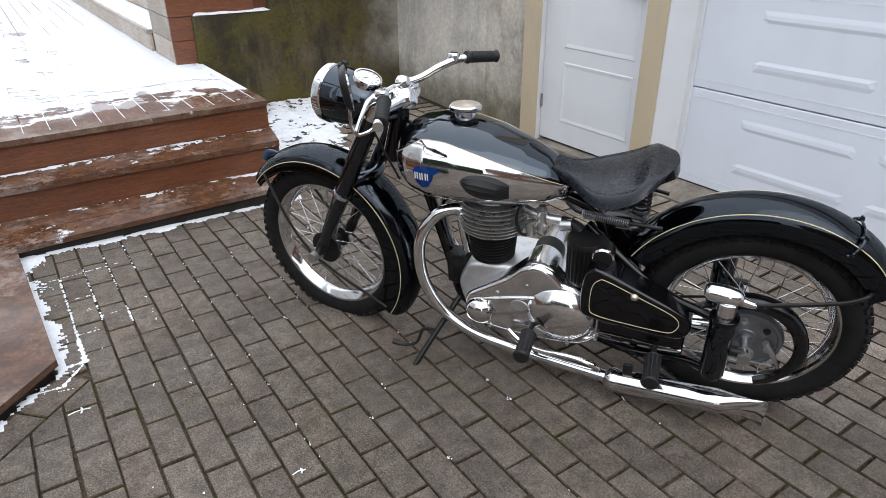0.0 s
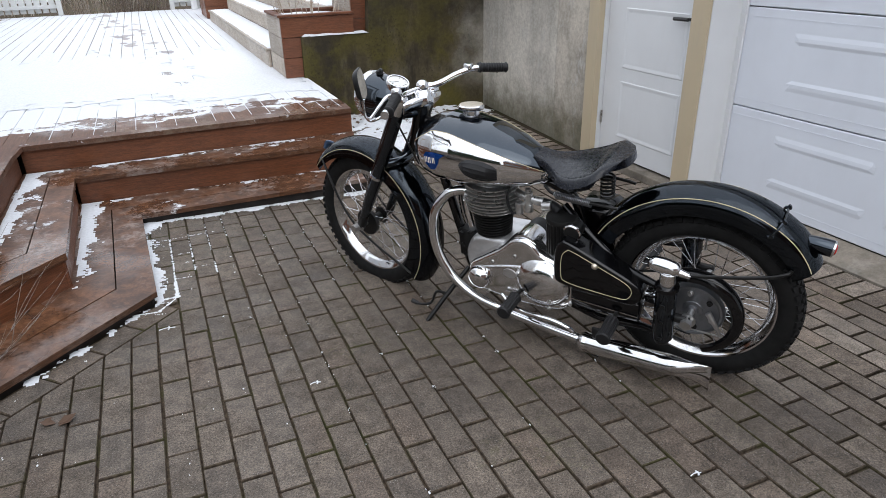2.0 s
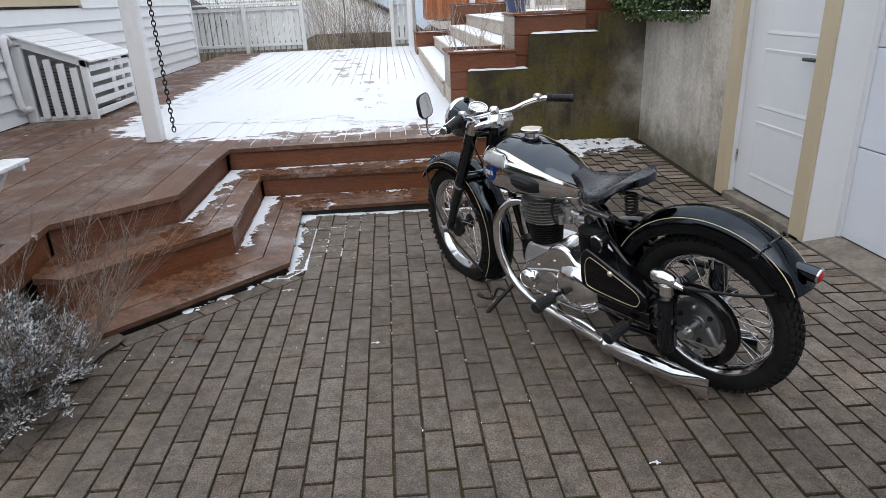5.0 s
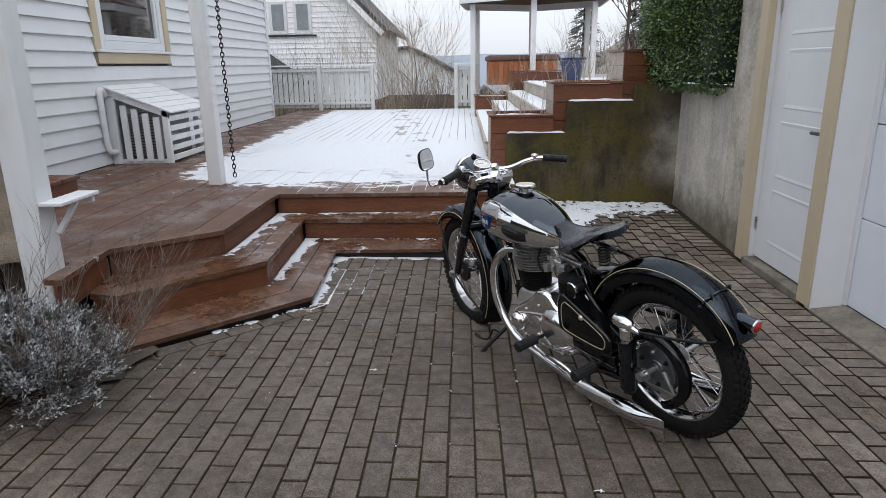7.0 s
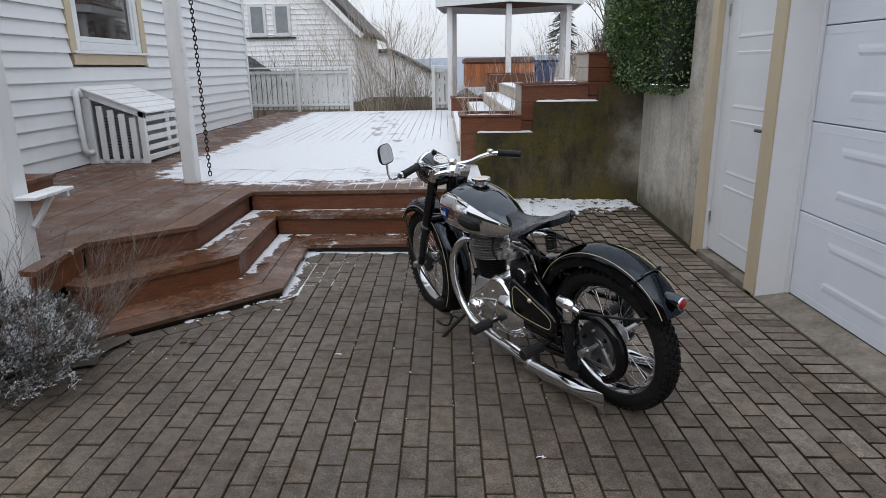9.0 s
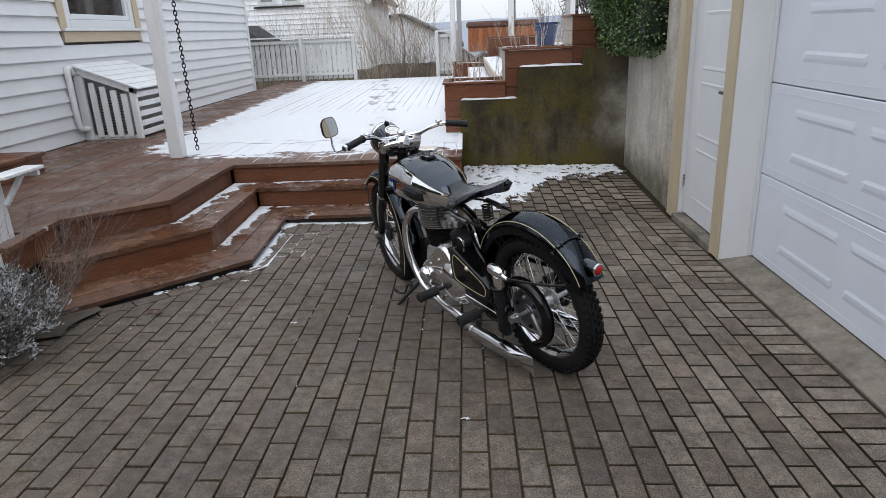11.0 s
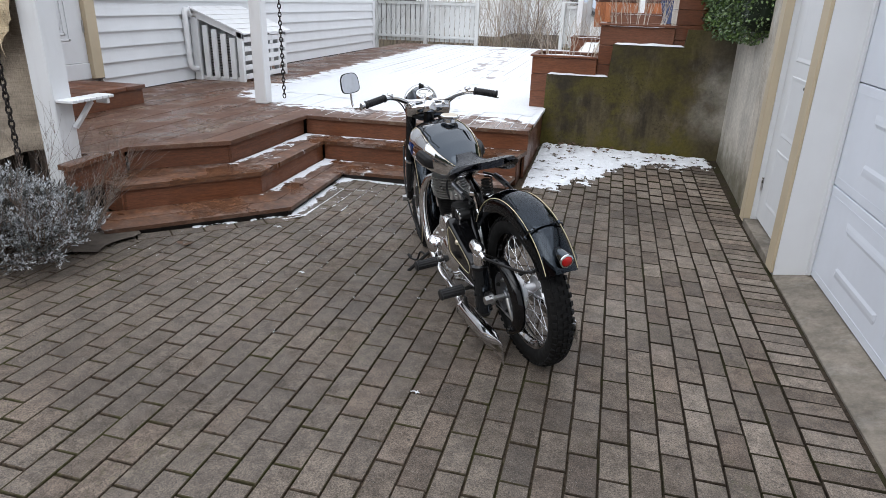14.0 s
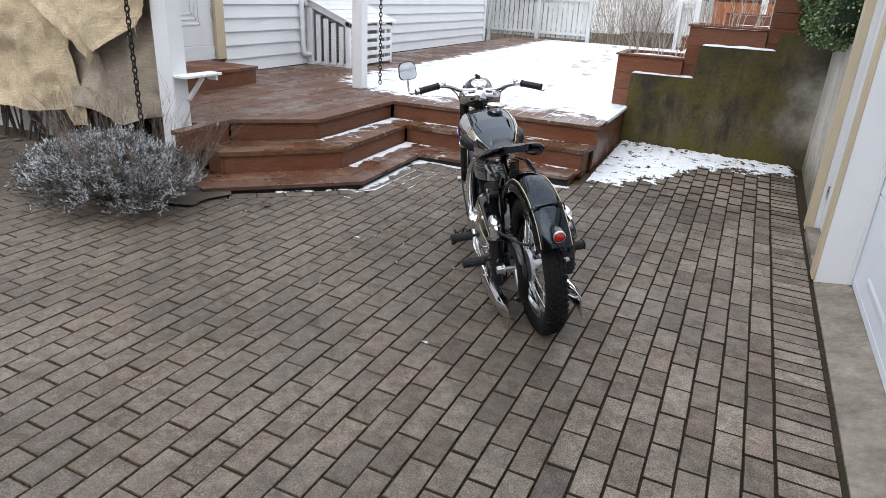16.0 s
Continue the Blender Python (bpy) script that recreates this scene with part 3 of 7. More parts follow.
                for A, B in zip(rows, rows[1:]):
                    for q in range(3):
                        bm.faces.new((A[q], A[q + 1], B[q + 1], B[q]))
            part("pressed_panel", bm, M["gdoor"], sec)
    part("rubber_seal", boxed(3.338, 3.365, -0.60, 2.282, -0.03, 0.0055, 0.002), M["dark"], g)

    part("stop_strip", boxed(3.310, 3.3285, 2.262, 2.300, 0.006, 2.22, 0.003), M["white"], g)
    # the apron slopes up to the door
    bm = bmesh.new()
    prof = [(3.150, -0.2), (3.62, -0.2), (3.62, 0.0), (3.334, 0.0), (3.170, -0.046), (3.152, -0.054)]
    lo = [bm.verts.new((x, -3.4, z)) for x, z in prof]
    hi = [bm.verts.new((x, 2.3595, z)) for x, z in prof]
    bm.faces.new(lo)
    bm.faces.new(hi[::-1])
    for k in range(6):
        bm.faces.new((lo[k], lo[(k + 1) % 6], hi[(k + 1) % 6], hi[k]))
    slab = part("garage_apron", bm, M["slab"])
    tagged(slab, "worn grey concrete apron before the garage door", "concrete slab", kind="structure")


def make_walls():
    w = part("wall_retaining", bmesh.new(), M["moss_wall"])
    bm = bmesh.new()
    prof = [(1.40, -0.1), (3.20, -0.1), (3.20, 1.245), (2.745, 1.255), (2.725, 1.085), (2.05, 1.095), (2.03, 0.765), (1.415, 0.775)]
    lo = [bm.verts.new((x, 5.30, z)) for x, z in prof]
    hi = [bm.verts.new((x, 5.40, z)) for x, z in prof]
    bm.faces.new(lo)
    bm.faces.new(hi[::-1])
    for i in range(len(prof)):
        j = (i + 1) % len(prof)
        bm.faces.new((lo[i], lo[j], hi[j], hi[i]))
    w.data = mesh_of("wall_retaining", bm, M["moss_wall"])
    tagged(w, "stepped mossy concrete retaining wall streaked with damp", "retaining wall", kind="structure")
    for x0, x1, z in ((1.42, 2.03, 0.77), (2.055, 2.73, 1.09)):
        cap = snow_slab(x0, x1, 5.295, 5.40, z + 0.002, 0.022, 9)
        tagged(cap, "thin strip of snow on the stepped wall", "snow", kind="stuff")

    bm = boxed(3.20, 3.5, 4.0, 5.42, -0.1, 1.25, 0.01)
    tagged(part("wall_side_low", bm, M["grey_wall"]), "pale grey concrete side wall stained green at its foot", "wall", kind="structure")
    bm = boxed(3.195, 3.6, 3.522, 4.0, -0.1, 3.4, 0.006)
    tagged(part("wall_side_high", bm, M["plaster"]), "weathered plaster end of the garage wall", "wall", kind="structure")


def snow_slab(x0, x1, y0, y1, z, h, seed, step=0.03):
    """A ragged low cushion of snow over a rectangle."""
    bm = bmesh.new()
    nx, ny = max(2, int((x1 - x0) / step)), max(2, int((y1 - y0) / step))
    g = []
    for i in range(nx + 1):
        row = []
        for j in range(ny + 1):
            x, y = x0 + (x1 - x0) * i / nx, y0 + (y1 - y0) * j / ny
            edge = min(i, nx - i, j * 1.0, ny - j) > 0
            k = noise.noise(Vector((x * 7 + seed, y * 7, seed)))
            row.append(bm.verts.new((x + k * 0.01, y + (0 if edge else k * 0.02), z + (h * (0.75 + 0.5 * k) if edge else 0.0))))
        g.append(row)
    for i in range(nx):
        for j in range(ny):
            bm.faces.new((g[i][j], g[i + 1][j], g[i + 1][j + 1], g[i][j + 1]))
    return part("snow", bm, M["snow"], smooth=180)


def ragged_snow(name, field, x0, x1, y0, y1, base, h, step, label):
    """Snow lying where field(x, y) > 0, thin at its ragged edge."""
    bm = bmesh.new()
    nx, ny = int((x1 - x0) / step), int((y1 - y0) / step)
    vs = {}

    def vert(i, j):
        if (i, j) not in vs:
            x, y = x0 + i * step, y0 + j * step
            f = field(x, y)
            k = noise.noise(Vector((x * 9, y * 9, 3.0)))
            vs[i, j] = bm.verts.new((x + 0.3 * step * k, y + 0.3 * step * noise.noise(Vector((x * 40, y * 40, 1))), base(x, y) + h * max(-0.25, min(1.0, f * 3.0)) * (0.8 + 0.35 * k) + 0.001))
        return vs[i, j]
    for i in range(nx):
        for j in range(ny):
            if field(x0 + (i + 0.5) * step, y0 + (j + 0.5) * step) > 0:
                bm.faces.new((vert(i, j), vert(i + 1, j), vert(i + 1, j + 1), vert(i, j + 1)))
    return tagged(part(name, bm, M["snow"], smooth=180), label, "snow", kind="stuff")


make_garage()
make_walls()


# ---- deck and steps ----
def lerp2(a, b, t):
    return (a[0] + (b[0] - a[0]) * t, a[1] + (b[1] - a[1]) * t)


def front_of(x):
    """How far forward the deck reaches at x."""
    for (x0, y0), (x1, y1) in zip(DECK[2:], DECK[3:]):
        if x0 <= x <= x1 and x1 - x0 > 0.1:
            return y0 + (y1 - y0) * (x - x0) / (x1 - x0)
    return 1.82 if x < DECK[2][0] else 3.92


def make_deck():
    deck = empty("floor_deck", label="brown stained timber deck, half covered with thin snow", category="deck", kind="structure")
    w = 0.125
    x = -3.125
    k = 0
    while x < 1.42:
        a, b = x + 0.0018, min(1.43, x + w - 0.0018)
        ya, yb = front_of(a + 0.001) + 0.0, front_of(b - 0.001)
        inset = 0.10
        end = 14.75
        bm = bmesh.new()
        if a < DECK[2][0] < b:
            ya = yb = 2.20
        top = [(a, ya + inset), (b, yb + inset), (b, end), (a, end)]
        prism(bm, top, 0.392, 0.42 + 0.0012 * math.sin(k * 2.3))
        part("deck_board", bm, M["deck"], deck)
        x += w
        k += 1
    # border boards along the edge, and the fascia under them
    edge = DECK
    for i in range(len(edge) - 1):
        p, q = edge[i], edge[i + 1]
        inn = [(-1.255, 1.61), (-1.288, 1.91), (-1.320, 2.235), (-0.763, 2.695), (-0.755, 4.0), (1.425, 4.02)]
        bm = prism(bmesh.new(), [p, q, inn[i + 1], inn[i]], 0.390, 0.4215)
        part("edge_board", bm, M["deck"], deck)
        fascia(deck, p, q, HEIGHTS[1] - 0.02, 0.389, 0.022)
    fascia(deck, (1.405, 3.945), (1.405, 5.28), 0.0, 0.389, 0.0)
    # near-black blocks stand in for the shade beneath the deck boards
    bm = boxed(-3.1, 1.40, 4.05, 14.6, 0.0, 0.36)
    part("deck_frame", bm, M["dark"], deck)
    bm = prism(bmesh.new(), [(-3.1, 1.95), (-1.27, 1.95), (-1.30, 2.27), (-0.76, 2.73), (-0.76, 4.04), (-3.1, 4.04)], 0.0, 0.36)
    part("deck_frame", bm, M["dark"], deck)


def fascia(parent, p, q, z0, z1, back, mat=None):
    d = (Vector(q) - Vector(p)).normalized()
    n = Vector((-d.y, d.x))
    a, b = Vector(p) + n * back, Vector(q) + n * back
    c, e = b + n * 0.022, a + n * 0.022
    part("riser_board", prism(bmesh.new(), [tuple(a), tuple(b), tuple(c), tuple(e)], z0, z1), mat or M["riser"], parent)


def make_steps():
    for level, (outer, inner, z) in enumerate(((TREAD2, BACK2, HEIGHTS[1]), (TREAD1, BACK1, HEIGHTS[2]))):
        st = empty("deck_step", label="brown stained timber step following the deck's bent edge, with melting snow", category="step", group="deck steps", kind="structure")
        n = len(outer)
        for i in range(n - 1):
            p, q, r, s = outer[i], outer[i + 1], inner[i + 1], inner[i]
            for a, b in ((0.0, 0.485), (0.505, 1.06)):
                quad = [lerp2(p, s, a), lerp2(q, r, a), lerp2(q, r, b), lerp2(p, s, b)]
                part("tread_board", prism(bmesh.new(), quad, z - (0.034 if level == 0 else 0.026), z), M["tread"], st)
            fascia(st, p, q, (z - 0.19) if level == 0 else -0.03, z - (0.035 if level == 0 else 0.027), 0.016 if level == 0 else 0.022, None if level == 0 else M["rotten"])
        # stringer under the open end
        bm = prism(bmesh.new(), [lerp2(outer[-1], inner[-1], 0.12), (outer[-1][0], inner[-1][1] + 0.1), (outer[-1][0] - 0.04, inner[-1][1] + 0.1), (outer[-1][0] - 0.04, lerp2(outer[-1], inner[-1], 0.12)[1])], 0.0, z - 0.036)
        part("step_end", bm, M["riser"], st)


make_deck()
make_steps()



# ---- the snow sheet on the deck ----
def deck_field(x, y):
    """Full cover in the middle, ragged to the front, thinning out far back and towards the house; a line of footprints crosses it."""
    k = noise.fractal(Vector((x * 1.3, y * 2.4, 2.0)), 0.9, 2.0, 7)
    m = noise.fractal(Vector((x * 5, y * 9, 6.0)), 0.8, 2.0, 4)
    s = max(0.0, min(1.0, (x + 0.1) / 0.75))
    front = 5.10 - 0.46 * s * s * (3 - 2 * s)
    back = 7.9 + 1.3 * noise.noise(Vector((x * 7.0, 0.3, 9.0)))
    d = min((y - front) * 0.7, (back - y) * 0.4, (x + 1.72) * 0.8, (1.36 - x) + 0.05)
    f = d + 0.14 * k + 0.12 * m
    path = x - (1.117 - 0.112 * y)
    for i in range(14):
        # footprints melted through, two by two
        fy = 5.6 + i * 0.31
        fx = (0.10 if i % 2 else -0.10) + 0.06 * math.sin(i * 5.1)
        dx, dy = (path - fx) / 0.075, (y - fy) / 0.13
        f = min(f, (math.sqrt(dx * dx + dy * dy) - 1) * 0.1 + 0.06 * m + 0.02)
    return f


ragged_snow("snow", deck_field, -2.2, 1.40, 4.05, 9.9, lambda x, y: 0.4216, 0.006, 0.022, "thin sheet of snow on the deck with a line of footprints")



def make_seam_snow():
    """Snow packed into the seams between the boards near the front edge."""
    bm = bmesh.new()
    x = -0.625
    while x < 1.40:
        y = 4.0
        while y < 5.1:
            step = 0.045
            if noise.noise(Vector((x * 6, y * 3.0, 4.0))) > -0.08:
                w = 0.0022 + 0.0018 * noise.noise(Vector((x * 30, y * 20, 2.0)))
                box(bm, x - w, x + w, y, y + step, 0.415, 0.4225)
            y += step
        x += 0.125
    tagged(part("snow", bm, M["snow"]), "snow caught in the seams between the deck boards", "snow", kind="stuff")


make_seam_snow()


# ---- snow left on the treads ----
def tread_field(inner, wide, thin, seed):
    """Snow lying against the riser: a broad strip along the side flight, a thin broken line at the back."""
    def field(x, y):
        best = -1.0
        for k, (p, q) in enumerate(zip(inner[3:], inner[4:])):
            a, b = Vector(p), Vector(q)
            t = max(0.0, min(1.0, (Vector((x, y)) - a).dot(b - a) / (b - a).length_squared))
            d = (Vector((x, y)) - a.lerp(b, t)).length
            w = wide * (0.15 + 1.0 * t) if k == 0 else thin
            best = max(best, w - d)
        k = noise.fractal(Vector((x * 7, y * 7, seed)), 0.8, 2.0, 6)
        inner_side = 0.01 if not inside(inner + [(1.45, 6.0), (-6.0, 6.0)], x, y) else -1.0
        return min(best + 0.075 * k + 0.03 * noise.noise(Vector((x * 45, y * 45, seed))), inner_side + best + 0.2)
    return field


ragged_snow("snow", tread_field(DECK, 0.105, 0.026, 4.0), -0.70, 1.40, 2.60, 3.93, lambda x, y: HEIGHTS[1] + 0.001, 0.010, 0.012, "thin snow left on the upper step against its riser")
ragged_snow("snow", tread_field(TREAD2, 0.105, 0.018, 9.0), -0.40, 1.36, 2.44, 3.70, lambda x, y: HEIGHTS[2] + 0.001, 0.010, 0.012, "thin snow left on the lower step against its riser")


# ---- the white house ----
def make_house():
    wall = empty("wall_house", label="white clapboard house wall beside the deck", category="wall", kind="structure")
    openings = [(5.80, 7.72, 1.58, 3.2), (2.95, 4.25, 0.40, 2.75)]
    z = 0.43
    h = 0.155
    while z < 3.9:
        cuts = [(a, b) for a, b, z0, z1 in openings if z + h > z0 and z < z1]
        y = 2.2
        spans = []
        for a, b in sorted(cuts):
            spans.append((y, a))
            y = b
        spans.append((y, 12.42))
        for a, b in spans:
            bm = bmesh.new()
            prof = [(-3.16, z + 0.006), (-3.102, z), (-3.104, z + 0.010), (-3.134, z + h), (-3.16, z + h)]
            lo = [bm.verts.new((px, a, pz)) for px, pz in prof]
            hi = [bm.verts.new((px, b, pz)) for px, pz in prof]
            bm.faces.new(lo)
            bm.faces.new(hi[::-1])
            for i in range(5):
                bm.faces.new((lo[i], lo[(i + 1) % 5], hi[(i + 1) % 5], hi[i]))
            part("clapboard", bm, M["white"], wall)
        z += h
    part("corner_board", boxed(-3.20, -3.095, 12.42, 12.53, 0.43, 4.0, 0.004), M["white"], wall)
    part("wall_core", boxed(-7.0, -3.14, 2.2, 2.3, 0.0, 4.0), M["white"], wall)
    part("wall_core", boxed(-3.5, -3.32, 2.3, 2.9, 0.0, 4.0), M["white"], wall)
    part("wall_core", boxed(-3.5, -3.32, 4.27, 12.50, 0.0, 4.0), M["white"], wall)
    part("wall_end", boxed(-7.0, -3.5, 12.40, 12.50, 0.0, 4.0), M["white"], wall)
    part("foot_flashing", boxed(-3.16, -3.108, 4.3, 12.45, 0.421, 0.4295), M["dark"], wall)

    win = empty("window_1", label="casement window with cream surround and white frame", category="window", kind="structure")
    x = -3.105
    part("window_trim", boxed(-3.16, x + 0.012, 5.80, 5.93, 1.67, 3.0, 0.004), M["cream"], win)
    part("window_trim", boxed(-3.16, x + 0.012, 7.58, 7.72, 1.67, 3.0, 0.004), M["cream"], win)
    part("window_apron", boxed(-3.16, x + 0.008, 5.84, 7.68, 1.545, 1.665, 0.004), M["cream"], win)
    part("window_sill", boxed(-3.16, x + 0.05, 5.82, 7.70, 1.668, 1.70, 0.006), M["white"], win)
    for a, b, c, d in ((5.932, 6.03, 1.702, 3.0), (7.48, 7.578, 1.702, 3.0), (6.03, 7.48, 1.702, 1.80)):
        part("window_frame", boxed(-3.16, x - 0.005, a, b, c, d, 0.006), M["white"], win)
    for a, b, c, d in ((6.033, 6.09, 1.803, 3.0), (7.42, 7.477, 1.803, 3.0), (6.09, 7.42, 1.803, 1.865)):
        part("window_sash", boxed(-3.17, x - 0.02, a, b, c, d, 0.006), M["white"], win)
    part("pane", boxed(-3.18, -3.165, 6.09, 7.42, 1.866, 3.0), M["glass_dark"], win)
    part("window_back", boxed(-3.3, -3.19, 5.8, 7.72, 1.58, 3.2), M["dark"], win)

    door = empty("door_3", label="white panelled house door with cream surround", category="door", kind="structure")
    part("door_trim", boxed(-3.16, -3.09, 4.10, 4.24, 0.60, 2.7, 0.004), M["cream"], door)
    part("door_trim", boxed(-3.16, -3.09, 2.95, 3.06, 0.60, 2.7, 0.004), M["cream"], door)
    leaf = part("door_leaf", boxed(-3.20, -3.14, 3.062, 4.098, 0.76, 2.65, 0.004), M["white"], door)
    part("kick_board", boxed(-3.20, -3.13, 3.062, 4.098, 0.60, 0.757, 0.004), M["white"], door)
    for k in range(3):
        bm = bmesh.new()
        g = 0.055 * k
        for a in ((3.35 + g, 3.90 - g, 0.98 + g, 1.0 + g), (3.35 + g, 3.37 + g, 0.98 + g, 2.3 - g), (3.88 - g, 3.90 - g, 0.98 + g, 2.3 - g), (3.35 + g, 3.90 - g, 2.28 - g, 2.3 - g)):
            box(bm, -3.1395, -3.131, *a, 0.002)
        part("door_moulding", bm, M["white"], leaf)
    part("hinge", rod(bmesh.new(), (-3.135, 4.085, 1.05), (-3.135, 4.085, 1.17), 0.009, 8), M["zinc"], leaf)
    part("wall_core", boxed(-3.5, -3.21, 2.9, 4.27, 0.0, 4.0), M["white"], door)

    plat = empty("entry_step", pose(-2.75, 3.35, 0.42), "brown stained timber step before the house door", "step", kind="structure")
    for k in range(5):
        a = 2.62 + 0.268 * k
        part("tread_board", boxed(-3.14 + 2.75, -2.39 + 2.75, a - 3.35, a + 0.262 - 3.35, 0.145, 0.18, 0.004), M["riser"], plat)
    part("riser_board", boxed(-0.37, 0.33, 2.64 - 3.35, 3.94 - 3.35, 0.0, 0.1445), M["riser"], plat)


make_house()


def make_pump_cover():
    o = empty("heat_pump_cover", pose(-3.10, 5.82, 0.42), "slatted white wooden heat pump cover with a snowy sloping lid", "heat pump cover")
    W, D = 0.70, 1.16
    for y in (0.0, D - 0.05):
        part("corner_post", boxed(W - 0.07, W, y, y + 0.05, 0.0, 0.60, 0.004), M["white2"], o)
        bm = bmesh.new()
        quad = [(0.0, 0.86), (0.0, 0.78), (W, 0.52), (W, 0.60)]
        lo = [bm.verts.new((x, y, z)) for x, z in quad]
        hi = [bm.verts.new((x, y + 0.05, z)) for x, z in quad]
        bm.faces.new(lo)
        bm.faces.new(hi[::-1])
        for i in range(4):
            bm.faces.new((lo[i], lo[(i + 1) % 4], hi[(i + 1) % 4], hi[i]))
        part("side_rail", bm, M["white2"], o)
        part("side_board", boxed(0.0, 0.10, y, y + 0.045, 0.0, 0.77, 0.004), M["white2"], o)
        for k in range(4):
            x = 0.155 + k * 0.122
            part("side_slat", boxed(x, x + 0.07, y + 0.005, y + 0.03, 0.03, 0.72 - 0.37 * x, 0.003), M["white2"], o)
        part("foot_rail", boxed(0.10, W - 0.07, y + 0.031, y + 0.05, 0.0, 0.05), M["white2"], o)
    for k in range(5):
        z = 0.03 + k * 0.112
        part("front_slat", boxed(W - 0.02, W + 0.005, 0.052, D - 0.052, z, z + 0.062, 0.003), M["white2"], o)
    for k in range(6):
        # lid boards lie along the wall, stepping down
        t = k / 6
        m = pose(-0.005 + t * (W + 0.07), -0.04, 0.868 - t * 0.30, 0, 20.5, 0)
        part("lid_board", boxed(0, 0.128, 0, D + 0.08, 0, 0.02, 0.003, m=None), M["white2"], o, m=m)
    m = pose(0.02, 0.0, 0.887, 0, 20.5, 0)
    bm = bmesh.new()
    part("pump_body", boxed(0.14, 0.52, 0.14, D - 0.14, 0.04, 0.56, 0.02), M["grey_pump"], o, "grey heat pump body")
    g = bmesh.new()
    for k in range(14):
        box(g, 0.17, 0.50, 0.130, 0.136, 0.07 + k * 0.034, 0.075 + k * 0.034)
    part("grille", g, M["dark"], o)

    d = bmesh.new()
    tube(d, [(-3.075, 5.80, 1.20), (-3.075, 5.745, 1.26), (-3.075, 5.70, 1.24), (-3.072, 5.69, 1.1), (-3.07, 5.70, 0.66), (-3.06, 5.73, 0.57), (-3.04, 5.81, 0.56)], 0.033, 10, 5)
    tagged(part("pipe_duct", d, M["white2"], smooth=60), "white plastic pipe duct on the house wall", "pipe duct")


M["grey_pump"] = plain("grey_sheet_metal", (0.30, 0.30, 0.30), 0.5)
make_pump_cover()


def make_post(name, x, y, z0, w, label):
    o = empty(name, pose(x, y, z0), label, "post")
    part("shaft", boxed(-w / 2, w / 2, -w / 2, w / 2, 0, 3.2, 0.008), M["white2"], o)
    return o


make_post("porch_post", -1.355, 4.40, 0.421, 0.125, "square white painted porch post on the deck")
make_post("porch_post", -1.345, 1.765, -0.02, 0.15, "thick white painted porch post with cracked paint")
# the porch beam that both posts carry, and the roof over them
tagged(part("porch_beam", boxed(-1.43, -1.27, 1.6, 4.6, 3.22, 3.42, 0.006), M["white2"]), "white porch beam over the posts", "beam", kind="structure")


def make_chain(x, y, z0, z1, label):
    o = empty("rain_chain", pose(x, y, z0), label, "chain")
    ring = [Vector((0.0155 * math.cos(a), 0, 0.028 * math.sin(a))) for a in [2 * math.pi * i / 8 for i in range(8)]]
    me = mesh_of("link", tube(bmesh.new(), ring, 0.0058, 6, 1, closed=True), M["rust"], 60)
    z, k = 0.0, 0
    while z < z1 - z0:
        link = new("link", me)
        link.parent = o
        link.matrix_basis = pose(0, 0, z + 0.026, 0, 0, 90 * (k % 2) + 20)
        z += 0.041
        k += 1


make_chain(-1.324, 4.79, 0.425, 3.2, "rusty rain chain hanging beside the porch post")
make_chain(-1.42, 1.50, 0.25, 3.0, "rusty rain chain hanging before the burlap")


def make_bench():
    o = empty("slatted_bench", pose(-1.268, 1.70, 0.42), "white slatted bench top on a slanting brace", "bench")
    for k in range(7):
        y = k * 0.053
        part("slat", boxed(0.0, 0.125, y, y + 0.047, 0.372, 0.392, 0.003), M["white2"], o)
    part("apron", boxed(0.02, 0.112, 0.31, 0.335, 0.335, 0.371, 0.003), M["white2"], o)
    b = bmesh.new()
    tube(b, [(0.085, 0.20, 0.365), (0.045, 0.16, 0.28), (0.006, 0.12, 0.20)], 0.018, 4, 1)
    part("brace", b, M["white2"], o)


make_bench()


# ---- fence, shrubs and far things ----
def make_fence(x0, x1, y, label):
    o = empty("fence", pose(x0, y, 0.42), label, "fence")
    L = x1 - x0
    for z, d in ((0.13, 0.045), (0.92, 0.045)):
        part("rail", boxed(0, L, 0.0, d, z, z + 0.07, 0.004), M["fence"], o)
    part("handrail", boxed(-0.04, L + 0.04, -0.05, 0.07, 1.05, 1.085, 0.006), M["white2"], o)
    n = max(1, round(L / 1.25))
    for k in range(n + 1):
        x = L * k / n
        part("post", boxed(x - 0.045, x + 0.045, -0.048, 0.048, -0.4, 1.049, 0.005), M["fence"], o)
    me = mesh_of("slat", boxed(-0.052, 0.052, 0.0455, 0.068, 0.05, 1.0, 0.004), M["fence"])
    x = 0.09
    while x < L - 0.05:
        s = new("slat", me)
        s.parent = o
        s.location = (x, 0, 0)
        x += 0.128
    return o


make_fence(-5.2, -1.27, 14.82, "grey-white picket fence along the deck's far edge")
make_fence(0.80, 1.30, 14.82, "short grey-white picket fence beside the gazebo")


